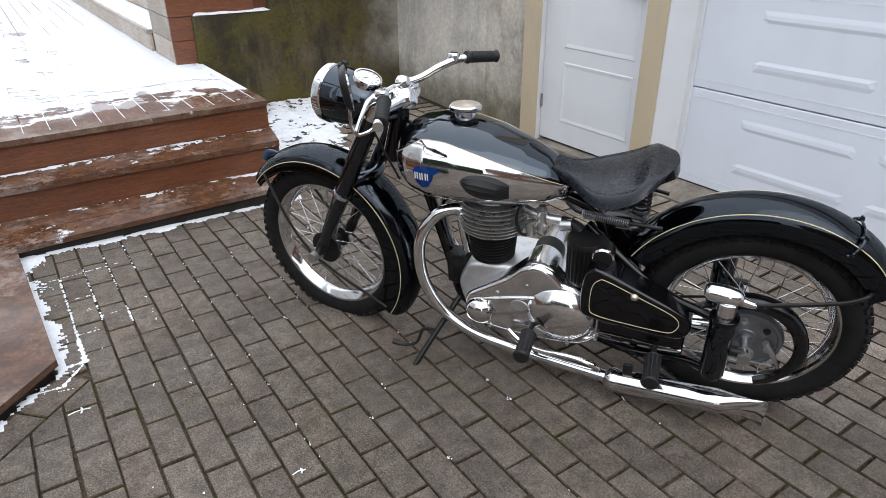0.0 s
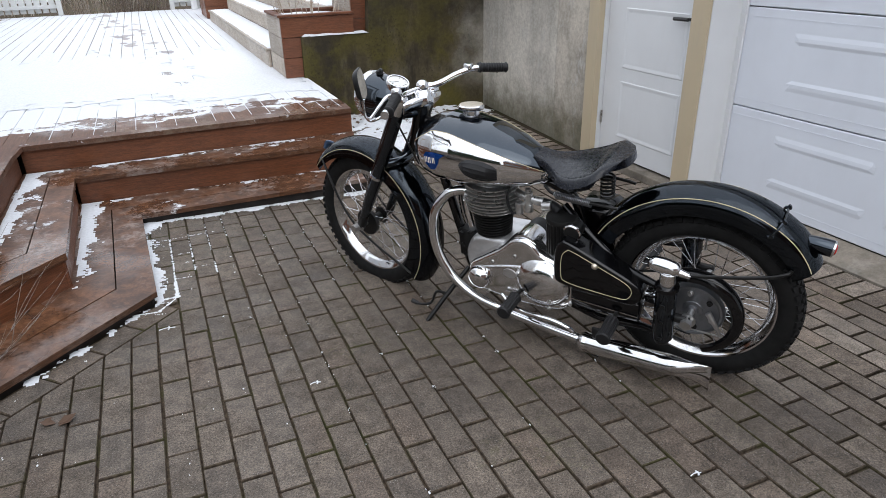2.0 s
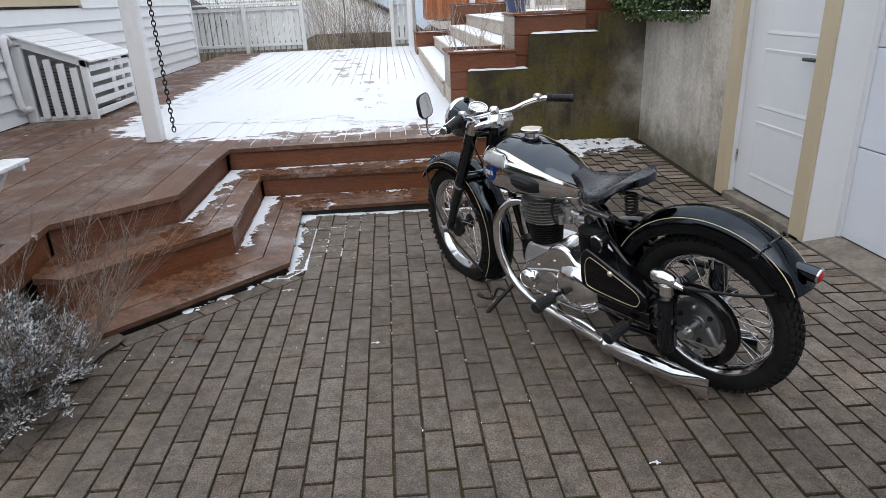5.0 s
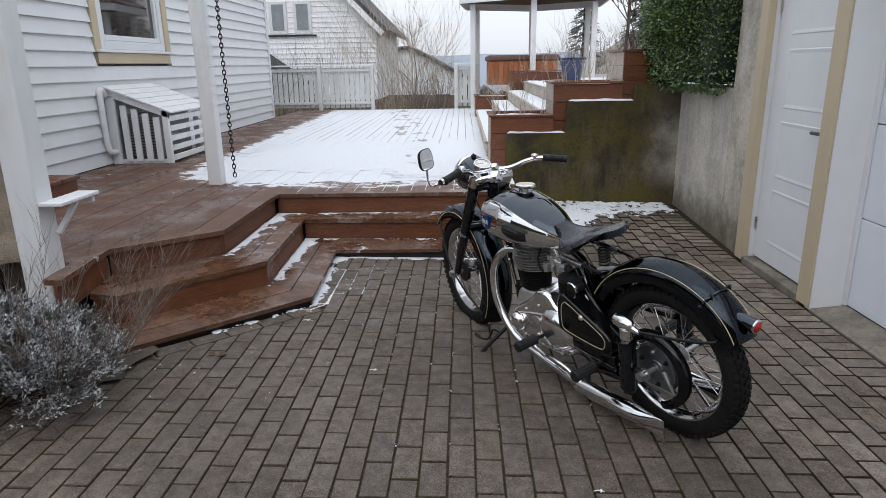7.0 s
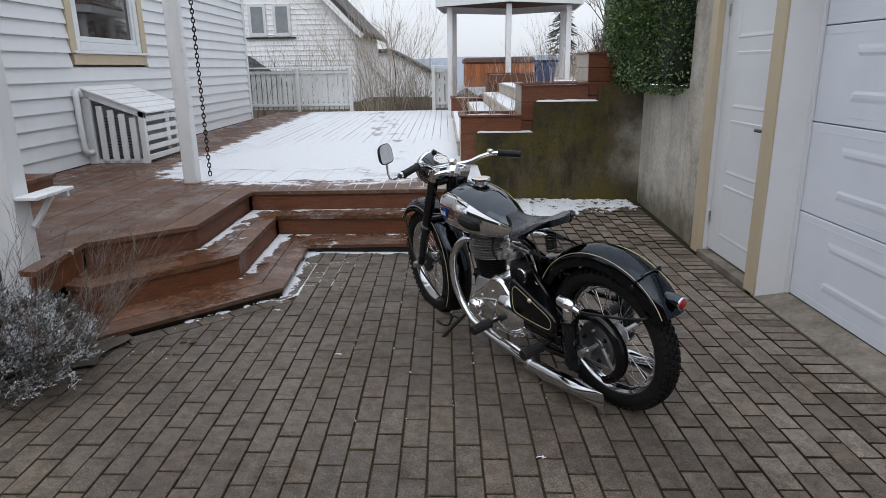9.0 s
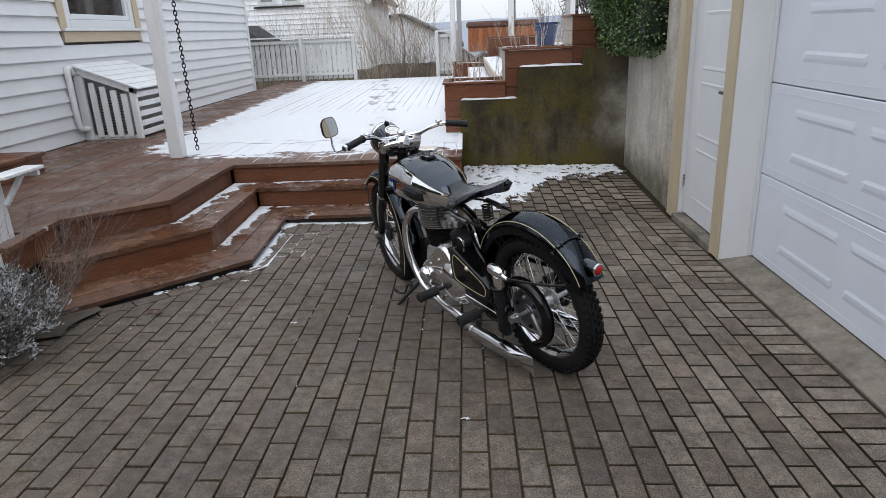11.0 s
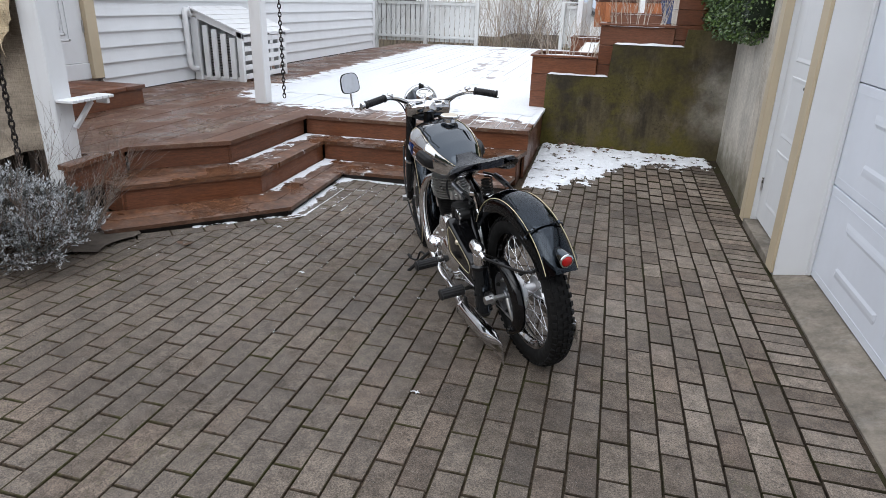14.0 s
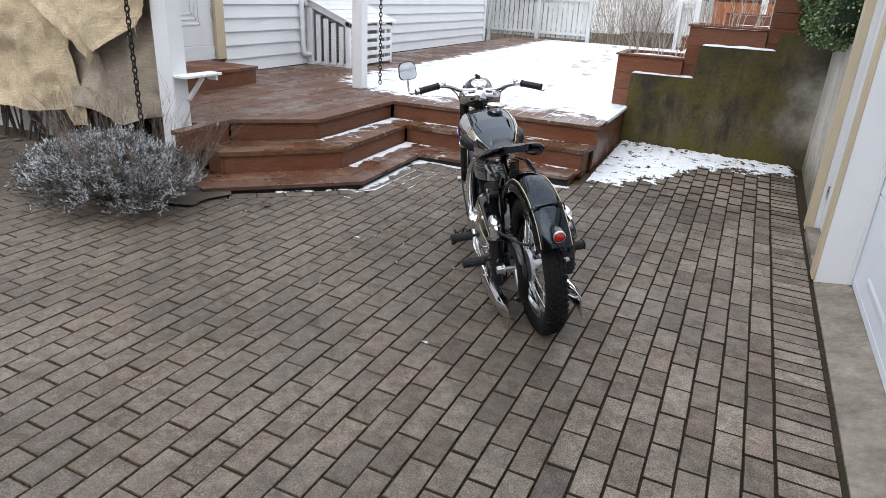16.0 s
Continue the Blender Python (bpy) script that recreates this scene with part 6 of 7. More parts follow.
TANK = [(0.545, 0.722, 0.014, 0.014, 0.012), (0.57, 0.725, 0.050, 0.040, 0.034), (0.62, 0.734, 0.086, 0.068, 0.058), (0.70, 0.746, 0.122, 0.094, 0.082), (0.80, 0.760, 0.150, 0.114, 0.102),
        (0.90, 0.770, 0.163, 0.124, 0.114), (0.99, 0.776, 0.162, 0.122, 0.116), (1.05, 0.780, 0.146, 0.108, 0.102), (1.09, 0.784, 0.112, 0.084, 0.080), (1.115, 0.786, 0.066, 0.050, 0.048), (1.125, 0.786, 0.012, 0.010, 0.010)]



def tank_shell(t0, t1, x0, x1, push=0.0, nx=40, nt=24):
    bm = bmesh.new()
    g = []
    for i in range(nx + 1):
        x = x0 + (x1 - x0) * i / nx
        row = []
        for j in range(nt + 1):
            a, b = t0(x), t1(x)
            p = tank_section(x, a + (b - a) * j / nt, TANK)
            c = Vector((x, 0, p.z * 0 + 0.76))
            d = (p - c)
            d.x = 0
            row.append(bm.verts.new(p + d.normalized() * push))
        g.append(row)
    for i in range(nx):
        for j in range(nt):
            bm.faces.new((g[i][j], g[i + 1][j], g[i + 1][j + 1], g[i][j + 1]))
    return bm


def make_bike():
    o = empty("motorcycle", BIKE, "black and chrome vintage motorcycle leaning on its side stand", "motorcycle")
    P = lambda name, bm, mat, parent=o, label="", m=None, smooth=45: part(name, bm, mat, parent, label, m, smooth)

    # wheels and mudguards
    make_wheel(o, 0.0, 0.33, 0.332, 0.096, None, 0.175, M["alu"], 0.9)
    make_wheel(o, WB, 0.325, 0.327, 0.088, STEER, 0.115, M["black_iron"], 0.72)
    rg = P("rear_mudguard", arc_guard(0.004, 0.338, 0.430, 30, 148, 0.076, 0.030, 48, -0.014), M["black"], label="gloss black rear mudguard with gold lines", smooth=50)
    for s in (1, -1):
        P("pinstripe", arc_stripe(0.004, 0.338, 0.4065, 30, 147, s * 0.0672, 0.0016, 44, -0.014), M["gold"], rg)
    hinge = bmesh.new()
    a = radians(121)
    at = lambda r, y: (r * math.cos(a), y, 0.338 + r * math.sin(a))
    tube(hinge, [at(0.385, -0.078), at(0.412, -0.072), at(0.426, -0.05), at(0.432, 0), at(0.426, 0.05), at(0.412, 0.072), at(0.385, 0.078)], 0.004, 6, 5)
    for y, r in ((-0.05, 0.430), (0.05, 0.430), (0.078, 0.380), (-0.078, 0.380)):
        rod(hinge, at(r - 0.004, y), at(r + 0.007, y * 1.02), 0.006, 8)
        box(hinge, -0.011, 0.011, -0.004, 0.004, -0.006, 0.006, 0.003, Matrix.Translation(at(r - 0.004, y)))
    P("mudguard_hinge", hinge, M["black"], rg)
    for s in (1, -1):
        st = bmesh.new()
        tube(st, [(0.03, s * 0.178, 0.524), (-0.02, s * 0.174, 0.526), (-0.20, s * 0.128, 0.541), (-0.262, s * 0.092, 0.549), (-0.272, s * 0.084, 0.560)], 0.006, 8, 4)
        P("mudguard_stay", st, M["black_iron"], rg)
    lamp = bmesh.new()
    lp = [(0.0, -0.10), (0.018, -0.08), (0.028, -0.045), (0.032, -0.01), (0.032, 0.015), (0.0, 0.016)]
    lathe(lamp, lp, 28, pose(-0.348, 0, 0.616, 0, -98, 0) @ Matrix.Diagonal((0.84, 0.84, 1, 1)))
    tl = P("tail_lamp", lamp, M["black"], label="black teardrop tail lamp")
    lens = bmesh.new()
    lathe(lens, [(0.0255, 0.0), (0.0245, 0.005), (0.017, 0.010), (0.0, 0.0115)], 28, pose(-0.365, 0, 0.613, 0, -98, 0) @ Matrix.Diagonal((0.84, 0.84, 1, 1)))
    P("tail_lens", lens, M["red_lens"], tl, "round red lens")
    P("lens_bezel", lathe(bmesh.new(), [(0.0255, -0.004), (0.0325, -0.002), (0.0320, 0.003), (0.0265, 0.005)], 28, pose(-0.365, 0, 0.613, 0, -98, 0) @ Matrix.Diagonal((0.84, 0.84, 1, 1))), M["chrome"], tl)

    fg = P("front_mudguard", arc_guard(WB, 0.328, 0.396, 40, 214, 0.079, 0.012, 50, 0.0, 0.060), M["black"], label="gloss black valanced front mudguard with gold lines", m=STEER, smooth=50)
    for s in (1, -1):
        P("pinstripe", arc_stripe(WB, 0.328, 0.358, 40, 213, s * 0.0772, 0.0014), M["gold"], fg)
    orn = bmesh.new()
    a = radians(50)
    b0 = Vector((WB + 0.394 * math.cos(a), 0, 0.328 + 0.394 * math.sin(a)))
    tube(orn, [b0 + Vector((0.035, 0, -0.012)), b0 + Vector((0.005, 0, 0.022)), b0 + Vector((-0.035, 0, 0.026)), b0 + Vector((-0.06, 0, 0.016))], [0.012, 0.017, 0.012, 0.003], 10, 5, flat=0.45)
    P("mudguard_badge", orn, M["pale_blue"], fg, "small blue winged emblem")
    for s in (1, -1):
        st = bmesh.new()
        tube(st, [(WB + 0.225, s * 0.078, 0.60), (WB + 0.12, s * 0.10, 0.44), (WB + 0.03, s * 0.105, 0.335), (WB - 0.10, s * 0.10, 0.255), (WB - 0.285, s * 0.080, 0.16)], 0.0055, 8, 4)
        P("mudguard_stay", st, M["black_iron"], fg)

    # fork, lamp, bars
    for s in (1, -1):
        lo = Vector((WB - 0.01, s * 0.092, 0.335))
        up = lo + STEER_AXIS * 0.665
        f = bmesh.new()
        tube(f, [lo.lerp(up, t) for t in (0.06, 0.2, 0.46, 0.47, 0.75, 0.98)], [0.018, 0.024, 0.031, 0.030, 0.030, 0.030], 20, 3)
        leg = P("fork_leg", f, M["black"], label="black telescopic fork leg", m=STEER)
        P("fork_collar", tube(bmesh.new(), [lo.lerp(up, t) for t in (0.455, 0.475)], 0.0335, 20, 2), M["chrome"], leg)
        P("fork_cap", tube(bmesh.new(), [lo.lerp(up, t) for t in (0.975, 1.0, 1.055, 1.085, 1.10)], [0.033, 0.034, 0.033, 0.024, 0.006], 20, 3), M["chrome"], leg)
        P("fork_end", tube(bmesh.new(), [lo.lerp(up, t) for t in (-0.03, 0.0, 0.08, 0.12)], [0.016, 0.022, 0.020, 0.018], 14, 3), M["black_iron"], leg)
    for t, w in ((0.56, 0.02), (0.955, 0.018)):
        yoke = bmesh.new()
        c = Vector((WB - 0.01, 0, 0.335)) + STEER_AXIS * 0.665 * t
        tube(yoke, [c + Vector((0, -0.10, 0)), c + Vector((-0.035, -0.05, 0)), c + Vector((-0.05, 0, 0)), c + Vector((-0.035, 0.05, 0)), c + Vector((0, 0.10, 0))], w, 10, 4)
        P("fork_yoke", yoke, M["black"], m=STEER)
    top = Vector((WB - 0.01, 0, 0.335)) + STEER_AXIS * 0.655
    clamp = bmesh.new()
    tube(clamp, [top + Vector((-0.03, -0.095, 0.012)), top + Vector((-0.05, -0.05, 0.02)), top + Vector((-0.06, 0, 0.022)), top + Vector((-0.05, 0.05, 0.02)), top + Vector((-0.03, 0.095, 0.012))], 0.021, 14, 4, flat=1.7)
    lathe(clamp, [(0.0, 0.094), (0.014, 0.092), (0.023, 0.082), (0.025, 0.068), (0.020, 0.058), (0.030, 0.05), (0.040, 0.032), (0.044, 0.010), (0.040, 0.0), (0.0, 0.0)], 28, Matrix.Translation(top + Vector((-0.058, 0, 0.012))))
    P("steering_cover", clamp, M["chrome"], label="chromed steering damper cover", m=STEER)
    shell = bmesh.new()
    hl = pose(1.392, 0, 0.930, 0, 86, 0) @ Matrix.Diagonal((0.93, 0.93, 1, 1))
    lathe(shell, [(0.098, 0.0), (0.100, -0.02), (0.099, -0.07), (0.090, -0.12), (0.068, -0.17), (0.035, -0.20), (0.0, -0.205)], 40, hl)
    head = P("headlamp", shell, M["black"], label="black headlamp shell with chrome rim", m=STEER)
    P("headlamp_rim", lathe(bmesh.new(), [(0.101, -0.022), (0.106, -0.018), (0.106, 0.004), (0.099, 0.014), (0.092, 0.012)], 40, hl), M["chrome"], head)
    P("headlamp_lens", lathe(bmesh.new(), [(0.094, 0.008), (0.07, 0.022), (0.03, 0.03), (0.0, 0.032)], 40, hl), M["lamp_glass"], head)
    P("reflector", lathe(bmesh.new(), [(0.093, 0.004), (0.07, -0.03), (0.03, -0.055), (0.0, -0.06)], 40, hl), M["chrome"], head)
    sw = bmesh.new()
    lathe(sw, [(0.016, 0.0), (0.015, 0.012), (0.008, 0.016), (0.0, 0.017)], 16, pose(1.335, 0, 1.02))
    tube(sw, [(1.335, 0, 1.035), (1.318, 0.01, 1.042), (1.30, 0.016, 1.04)], 0.005, 6, 3)
    P("light_switch", sw, M["black_iron"], head)
    sp = pose(1.238, 0, 0.995, 0, -24, 0)
    P("speedometer", lathe(bmesh.new(), [(0.0, -0.035), (0.044, -0.03), (0.049, 0.0), (0.046, 0.008), (0.040, 0.008)], 36, sp), M["chrome"], head, "chrome-ringed speedometer with pale dial")
    P_face = lathe(bmesh.new(), [(0.0401, 0.004), (0.0, 0.0042)], 36, sp)
    P("dial", P_face, M["white_enamel"], head, "white dial")
    marks = bmesh.new()
    for k in range(9):
        a = radians(-120 + 30 * k + 180)
        box(marks, 0.028, 0.036, -0.0012, 0.0012, 0.0046, 0.0052, 0.0, sp @ Matrix.Rotation(a, 4, "Z"))
    box(marks, -0.004, 0.027, -0.001, 0.001, 0.0054, 0.006, 0.0, sp @ Matrix.Rotation(radians(75), 4, "Z"))
    P("dial_mark", marks, M["black_iron"], head)

    bar = bmesh.new()
    half = [(1.100, 0.0, 0.940), (1.095, 0.06, 0.940), (1.060, 0.115, 0.950), (1.015, 0.170, 0.978), (0.968, 0.232, 0.992), (0.905, 0.340, 0.978)]
    tube(bar, [(x, -y, z) for x, y, z in half[:0:-1]] + half, 0.0125, 14, 5)
    hb = P("handlebar", bar, M["chrome"], label="chromed swept-back handlebar", m=BARS)
    for s in (1, -1):
        g = bmesh.new()
        p0, p1 = Vector((0.963, s * 0.238, 0.994)), Vector((0.902, s * 0.346, 0.977))
        prof = [(0, 0.019), (0.06, 0.0215), (0.1, 0.0176)]
        for k in range(8):
            t = 0.16 + 0.09 * k
            prof += [(t, 0.0172), (t + 0.01, 0.0186), (t + 0.045, 0.0186), (t + 0.055, 0.0172)]
        prof += [(0.92, 0.0176), (0.97, 0.0212), (1.0, 0.018)]
        tube(g, [p0.lerp(p1, t) for t, _ in prof], [r for _, r in prof], 16, 1)
        P("grip", g, M["rubber"], hb, "black rubber grip")
        lv = bmesh.new()
        tube(lv, [(0.985, s * 0.212, 0.99), (1.02, s * 0.225, 0.985), (1.01, s * 0.27, 0.972), (0.985, s * 0.33, 0.958), (0.965, s * 0.372, 0.950)], [0.009, 0.008, 0.0065, 0.006, 0.0075], 8, 5)
        box(lv, -0.018, 0.018, -0.014, 0.014, -0.012, 0.014, 0.005, Matrix.Translation((0.99, s * 0.208, 1.0)))
        P("lever", lv, M["chrome"], hb, "chromed hand lever")
        cb = bmesh.new()
        tube(cb, [(1.0, s * 0.205, 0.99), (1.06, s * 0.16, 0.955), (1.12, s * 0.12, 0.90), (1.10, s * 0.08, 0.78), (1.06, s * 0.05, 0.66)], 0.004, 6, 6)
        P("cable", cb, M["black_iron"], hb, "black control cable")
    ms = bmesh.new()
    tube(ms, [(0.905, 0.348, 0.977), (0.918, 0.378, 0.964), (0.936, 0.400, 0.960), (0.946, 0.410, 0.985), (0.944, 0.412, 1.035)], 0.005, 8, 6)
    rod(ms, (0.912, 0.338, 0.979), (0.896, 0.368, 0.975), 0.015, 12)
    P("mirror", ms, M["chrome"], hb, "chrome-stemmed bar-end mirror")
    # a rounded trapezoid glass in a dark rim, facing back to the rider
    fm = pose(0.944, 0.414, 1.086, 0, 0, 38) @ pose(0, 0, 0, 0, -82, 0) @ pose(0, 0, 0, 0, 0, 90)
    shape = []
    for k in range(32):
        a = 2 * math.pi * k / 32
        cx, cy = math.cos(a), math.sin(a)
        shape.append((0.060 * math.copysign(abs(cx) ** 0.55, cx) * (1 + 0.10 * cy), 0.050 * math.copysign(abs(cy) ** 0.6, cy)))
    rim = bmesh.new()
    rings = []
    for sc, z in ((0.2, -0.016), (0.85, -0.012), (1.0, 0.0), (1.0, 0.005), (0.93, 0.006)):
        rings.append([rim.verts.new(fm @ Vector((x * sc, y * sc, z))) for x, y in shape])
    for A, B in zip(rings, rings[1:]):
        for j in range(32):
            rim.faces.new((A[j], A[(j + 1) % 32], B[(j + 1) % 32], B[j]))
    rim.faces.new(rings[0][::-1])
    P("mirror_shell", rim, M["black_iron"], hb)
    gl = bmesh.new()
    gl.faces.new([gl.verts.new(fm @ Vector((x * 0.94, y * 0.94, 0.0055))) for x, y in shape])
    P("mirror_glass", gl, M["mirror"], hb, "mirror glass")

    # tank
    pi = math.pi
    lim = lambda x: radians(26 + 26 * max(0.0, min(1.0, (x - 0.58) / 0.35)) - 40 * max(0.0, min(1.0, (x - 1.0) / 0.12)))
    tank = P("fuel_tank", tank_shell(lambda x: -0.35, lambda x: 2 * pi - 0.35, 0.545, 1.125, 0.0, 60, 56), M["black"], label="black fuel tank with chromed sides", smooth=180)
    for s in (1, -1):
        lo = (lambda x: -0.95) if s > 0 else (lambda x: pi + 0.95)
        hi = (lambda x: lim(x)) if s > 0 else (lambda x: pi - lim(x))
        P("chrome_panel", tank_shell(lo, hi, 0.553, 1.120, 0.0025, 60, 26), M["chrome"], tank, "polished chrome tank panel", smooth=180)
        ln = bmesh.new()
        pts = []
        for k in range(41):
            x = 0.556 + (1.116 - 0.556) * k / 40
            a = lim(x)
            p = tank_section(x, a if s > 0 else pi - a, TANK)
            d = Vector((0, p.y, p.z - 0.76)).normalized()
            pts.append(p + d * 0.003)
        P("pinstripe", tube(ln, pts, 0.0011, 5, 1), M["gold"], tank)
        # knee pad, ribbed and teardrop-shaped
        kp = bmesh.new()
        n1, n2 = 18, 10
        g = []
        for i in range(n1 + 1):
            x = 0.722 + 0.145 * i / n1
            u = i / n1
            hw = 0.045 * (math.sin(pi * min(1, 0.12 + 0.88 * u) ** 0.8) ** 0.6) * (0.75 + 0.35 * u)
            row = []
            for j in range(n2 + 1):
                v = -1 + 2 * j / n2
                zc = 0.742 + 0.034 * u
                z = zc + hw * v
                t = math.asin(max(-1, min(1, (z - 0.757) / 0.112)))
                p = tank_section(x, t if s > 0 else pi - t, TANK)
                bulge = 0.025 * (max(0.0, 1 - v * v) ** 0.5) * min(1.0, 5 * u, 5 * (1 - u)) + 0.002 * (1 if j % 2 else 0)
                row.append(kp.verts.new((x, p.y + s * (0.002 + bulge), z)))
            g.append(row)
        for A, B in zip(g, g[1:]):
            for j in range(n2):
                kp.faces.new((A[j], A[j + 1], B[j + 1], B[j]))
        P("knee_pad", kp, M["rubber"], tank, "ribbed black rubber knee pad", smooth=30)
        # shield badge with bars for its lettering, lying on the chrome
        bd = bmesh.new()
        wing = []
        for zx, zz in ((0.034, 0.018), (0.022, 0.032), (-0.010, 0.036), (-0.062, 0.030), (-0.036, 0.012), (-0.030, -0.010), (-0.014, -0.034), (0.006, -0.037), (0.026, -0.016)):
            x, z = 0.985 + zx, 0.775 + zz
            t = math.asin(max(-1, min(1, (z - 0.776) / 0.122)))
            p = tank_section(x, t if s > 0 else pi - t, TANK)
            wing.append((x, p.y + s * 0.007, z))
        mid = tank_section(0.985, 0.0 if s > 0 else pi, TANK)
        c = bd.verts.new((0.987, mid.y + s * 0.009, 0.778))
        vs = [bd.verts.new(w) for w in wing]
        for i in range(len(vs)):
            bd.faces.new((c, vs[i], vs[(i + 1) % len(vs)]))
        bmesh.ops.solidify(bd, geom=bd.faces[:], thickness=0.002)
        P("tank_badge", bd, M["blue"], tank, "blue enamel shield emblem")
        br = bmesh.new()
        for k in range(3):
            x = 1.004 - 0.0175 * k
            p = tank_section(x, 0.05 if s > 0 else pi - 0.05, TANK)
            for q in ((-0.005, -0.002), (0.002, 0.005)):
                box(br, x + q[0], x + q[1], p.y + s * 0.0095 - 0.001, p.y + s * 0.0095 + 0.001, 0.770, 0.792)
        P("badge_bar", br, M["white_enamel"], tank)
    capm = pose(0.918, -0.050, 0.900, 8, 0, 0) @ Matrix.Diagonal((1.0, 1.0, 0.95, 1))
    P("fuel_cap", lathe(bmesh.new(), [(0.0, -0.02), (0.032, -0.02), (0.032, 0.008), (0.049, 0.010), (0.051, 0.014), (0.051, 0.024), (0.046, 0.029), (0.0, 0.031)], 32, capm), M["chrome"], tank, "worn metal filler cap")
    P("cap_top", lathe(bmesh.new(), [(0.0455, 0.0294), (0.0, 0.0318)], 32, capm), M["worn_brass"], tank)

    # saddle
    sd = bmesh.new()
    nu, nv = 44, 36
    rows = []
    for i in range(nu + 1):
        u = i / nu
        x = 0.612 - 0.318 * u
        w = 0.044 + 0.130 * (1 / (1 + math.exp(-11 * (u - 0.31))))
        w *= 1 - 0.50 * max(0.0, (u - 0.74) / 0.26) ** 2.2
        zt = 0.800 - 0.026 * math.sin(pi * min(1.0, u * 1.1)) + 0.042 * u ** 2.0
        row = []
        for j in range(nv + 1):
            v = -1 + 2 * j / nv
            row.append(sd.verts.new((x + 0.03 * (1 - v * v) * (-(u > 0.9)) * (u - 0.9) * 10, w * v, zt - 0.022 * abs(v) ** 9 - 0.014 * (abs(v) ** 1.5) * math.sin(pi * u) + 0.007 * math.exp(-((max(abs(v), 1.15 * u - 0.12) - 0.86) / 0.07) ** 2))))
        rows.append(row)
    for A, B in zip(rows, rows[1:]):
        for j in range(nv):
            sd.faces.new((A[j], A[j + 1], B[j + 1], B[j]))
    bmesh.ops.recalc_face_normals(sd, faces=sd.faces)
    if sum(f.normal.z for f in sd.faces) < 0:
        bmesh.ops.reverse_faces(sd, faces=sd.faces[:])
    bmesh.ops.solidify(sd, geom=sd.faces[:], thickness=0.030)
    seat = P("saddle", sd, M["leather"], label="black leather sprung saddle", smooth=60)
    for s in (1, -1):
        spg = bmesh.new()
        pts = []
        for k in range(22 * 8 + 1):
            a = 2 * pi * k / 8
            t = k / (22 * 8)
            pts.append((0.505 - 0.135 * t, s * 0.108 + 0.0115 * math.cos(a), 0.692 - 0.012 * t + 0.0115 * math.sin(a)))
        tube(spg, pts, 0.0024, 5, 1)
        P("saddle_spring", spg, M["brake_alu"], seat, "dull steel coil spring")
        rd = bmesh.new()
        tube(rd, [(0.56, s * 0.07, 0.70), (0.50, s * 0.105, 0.69), (0.33, s * 0.105, 0.68), (0.28, s * 0.10, 0.675)], 0.006, 8, 3)
        P("spring_rod", rd, M["black_iron"], seat)
    under = bmesh.new()
    tube(under, [(0.35 + 0.024 * math.cos(2 * pi * k / 10), 0.024 * math.sin(2 * pi * k / 10), 0.66 + 0.085 * k / 60) for k in range(61)], 0.0042, 6, 1)
    P("seat_spring", under, M["black_iron"], seat)

    # frame
    fr = bmesh.new()
    tube(fr, [(1.12, 0, 0.92), (1.125, 0, 0.88), (1.155, 0, 0.78), (1.17, 0, 0.74)], 0.031, 16, 3)
    tube(fr, [(1.10, 0, 0.80), (1.04, 0, 0.60), (0.985, 0, 0.38), (0.95, 0, 0.22), (0.90, 0, 0.17), (0.80, 0, 0.155), (0.50, 0, 0.15), (0.40, 0, 0.17)], 0.019, 12, 5)
    tube(fr, [(1.10, 0, 0.86), (0.80, 0, 0.73), (0.54, 0, 0.67), (0.46, 0, 0.60), (0.42, 0, 0.40), (0.40, 0, 0.17)], 0.019, 12, 5)
    frame_ob = P("frame", fr, M["satin_black"], label="black tubular steel frame")
    for s in (1, -1):
        b = bmesh.new()
        tube(b, [(0.50, s * 0.03, 0.61), (0.40, s * 0.070, 0.545), (0.26, s * 0.10, 0.455), (0.10, s * 0.150, 0.43)], 0.014, 10, 4)
        P("upper_stay", b, M["satin_black"], frame_ob)
        b = bmesh.new()
        tube(b, [(0.46, s * 0.04, 0.17), (0.32, s * 0.10, 0.19), (0.15, s * 0.13, 0.225), (0.07, s * 0.170, 0.235)], 0.0155, 10, 4)
        P("lower_stay", b, M["satin_black"], frame_ob)
        pl = P("plunger", rod(bmesh.new(), (0.075, s * 0.175, 0.244), (0.075, s * 0.175, 0.452), 0.036, 20), M["black"], label="black plunger suspension tube")
        P("plunger_collar", lathe(bmesh.new(), [(0.0, 0.452), (0.040, 0.452), (0.041, 0.458), (0.040, 0.466), (0.030, 0.470), (0.0, 0.471)], 28, Matrix.Translation((0.075, s * 0.175, 0))), M["satin_black"], pl)
        # a cast clamp like a lying barrel that reaches forward to the frame, with a lug for the stay
        c = bmesh.new()
        lathe(c, [(0.0, 0.468), (0.027, 0.468), (0.027, 0.516), (0.0, 0.517)], 24, Matrix.Translation((0.075, s * 0.175, 0)))
        tube(c, [(0.036, s * 0.174, 0.533), (0.040, s * 0.174, 0.533), (0.052, s * 0.174, 0.534), (0.075, s * 0.174, 0.536), (0.100, s * 0.172, 0.538), (0.126, s * 0.170, 0.538), (0.138, s * 0.169, 0.537), (0.142, s * 0.169, 0.537)], [0.006, 0.016, 0.024, 0.028, 0.028, 0.026, 0.019, 0.006], 24, 3)
        tube(c, [(0.050, s * 0.175, 0.528), (0.025, s * 0.176, 0.523), (0.004, s * 0.177, 0.520)], [0.016, 0.012, 0.009], 14, 3)
        P("plunger_cap", c, M["alu_polish"], pl, "polished cast clamp", smooth=60)
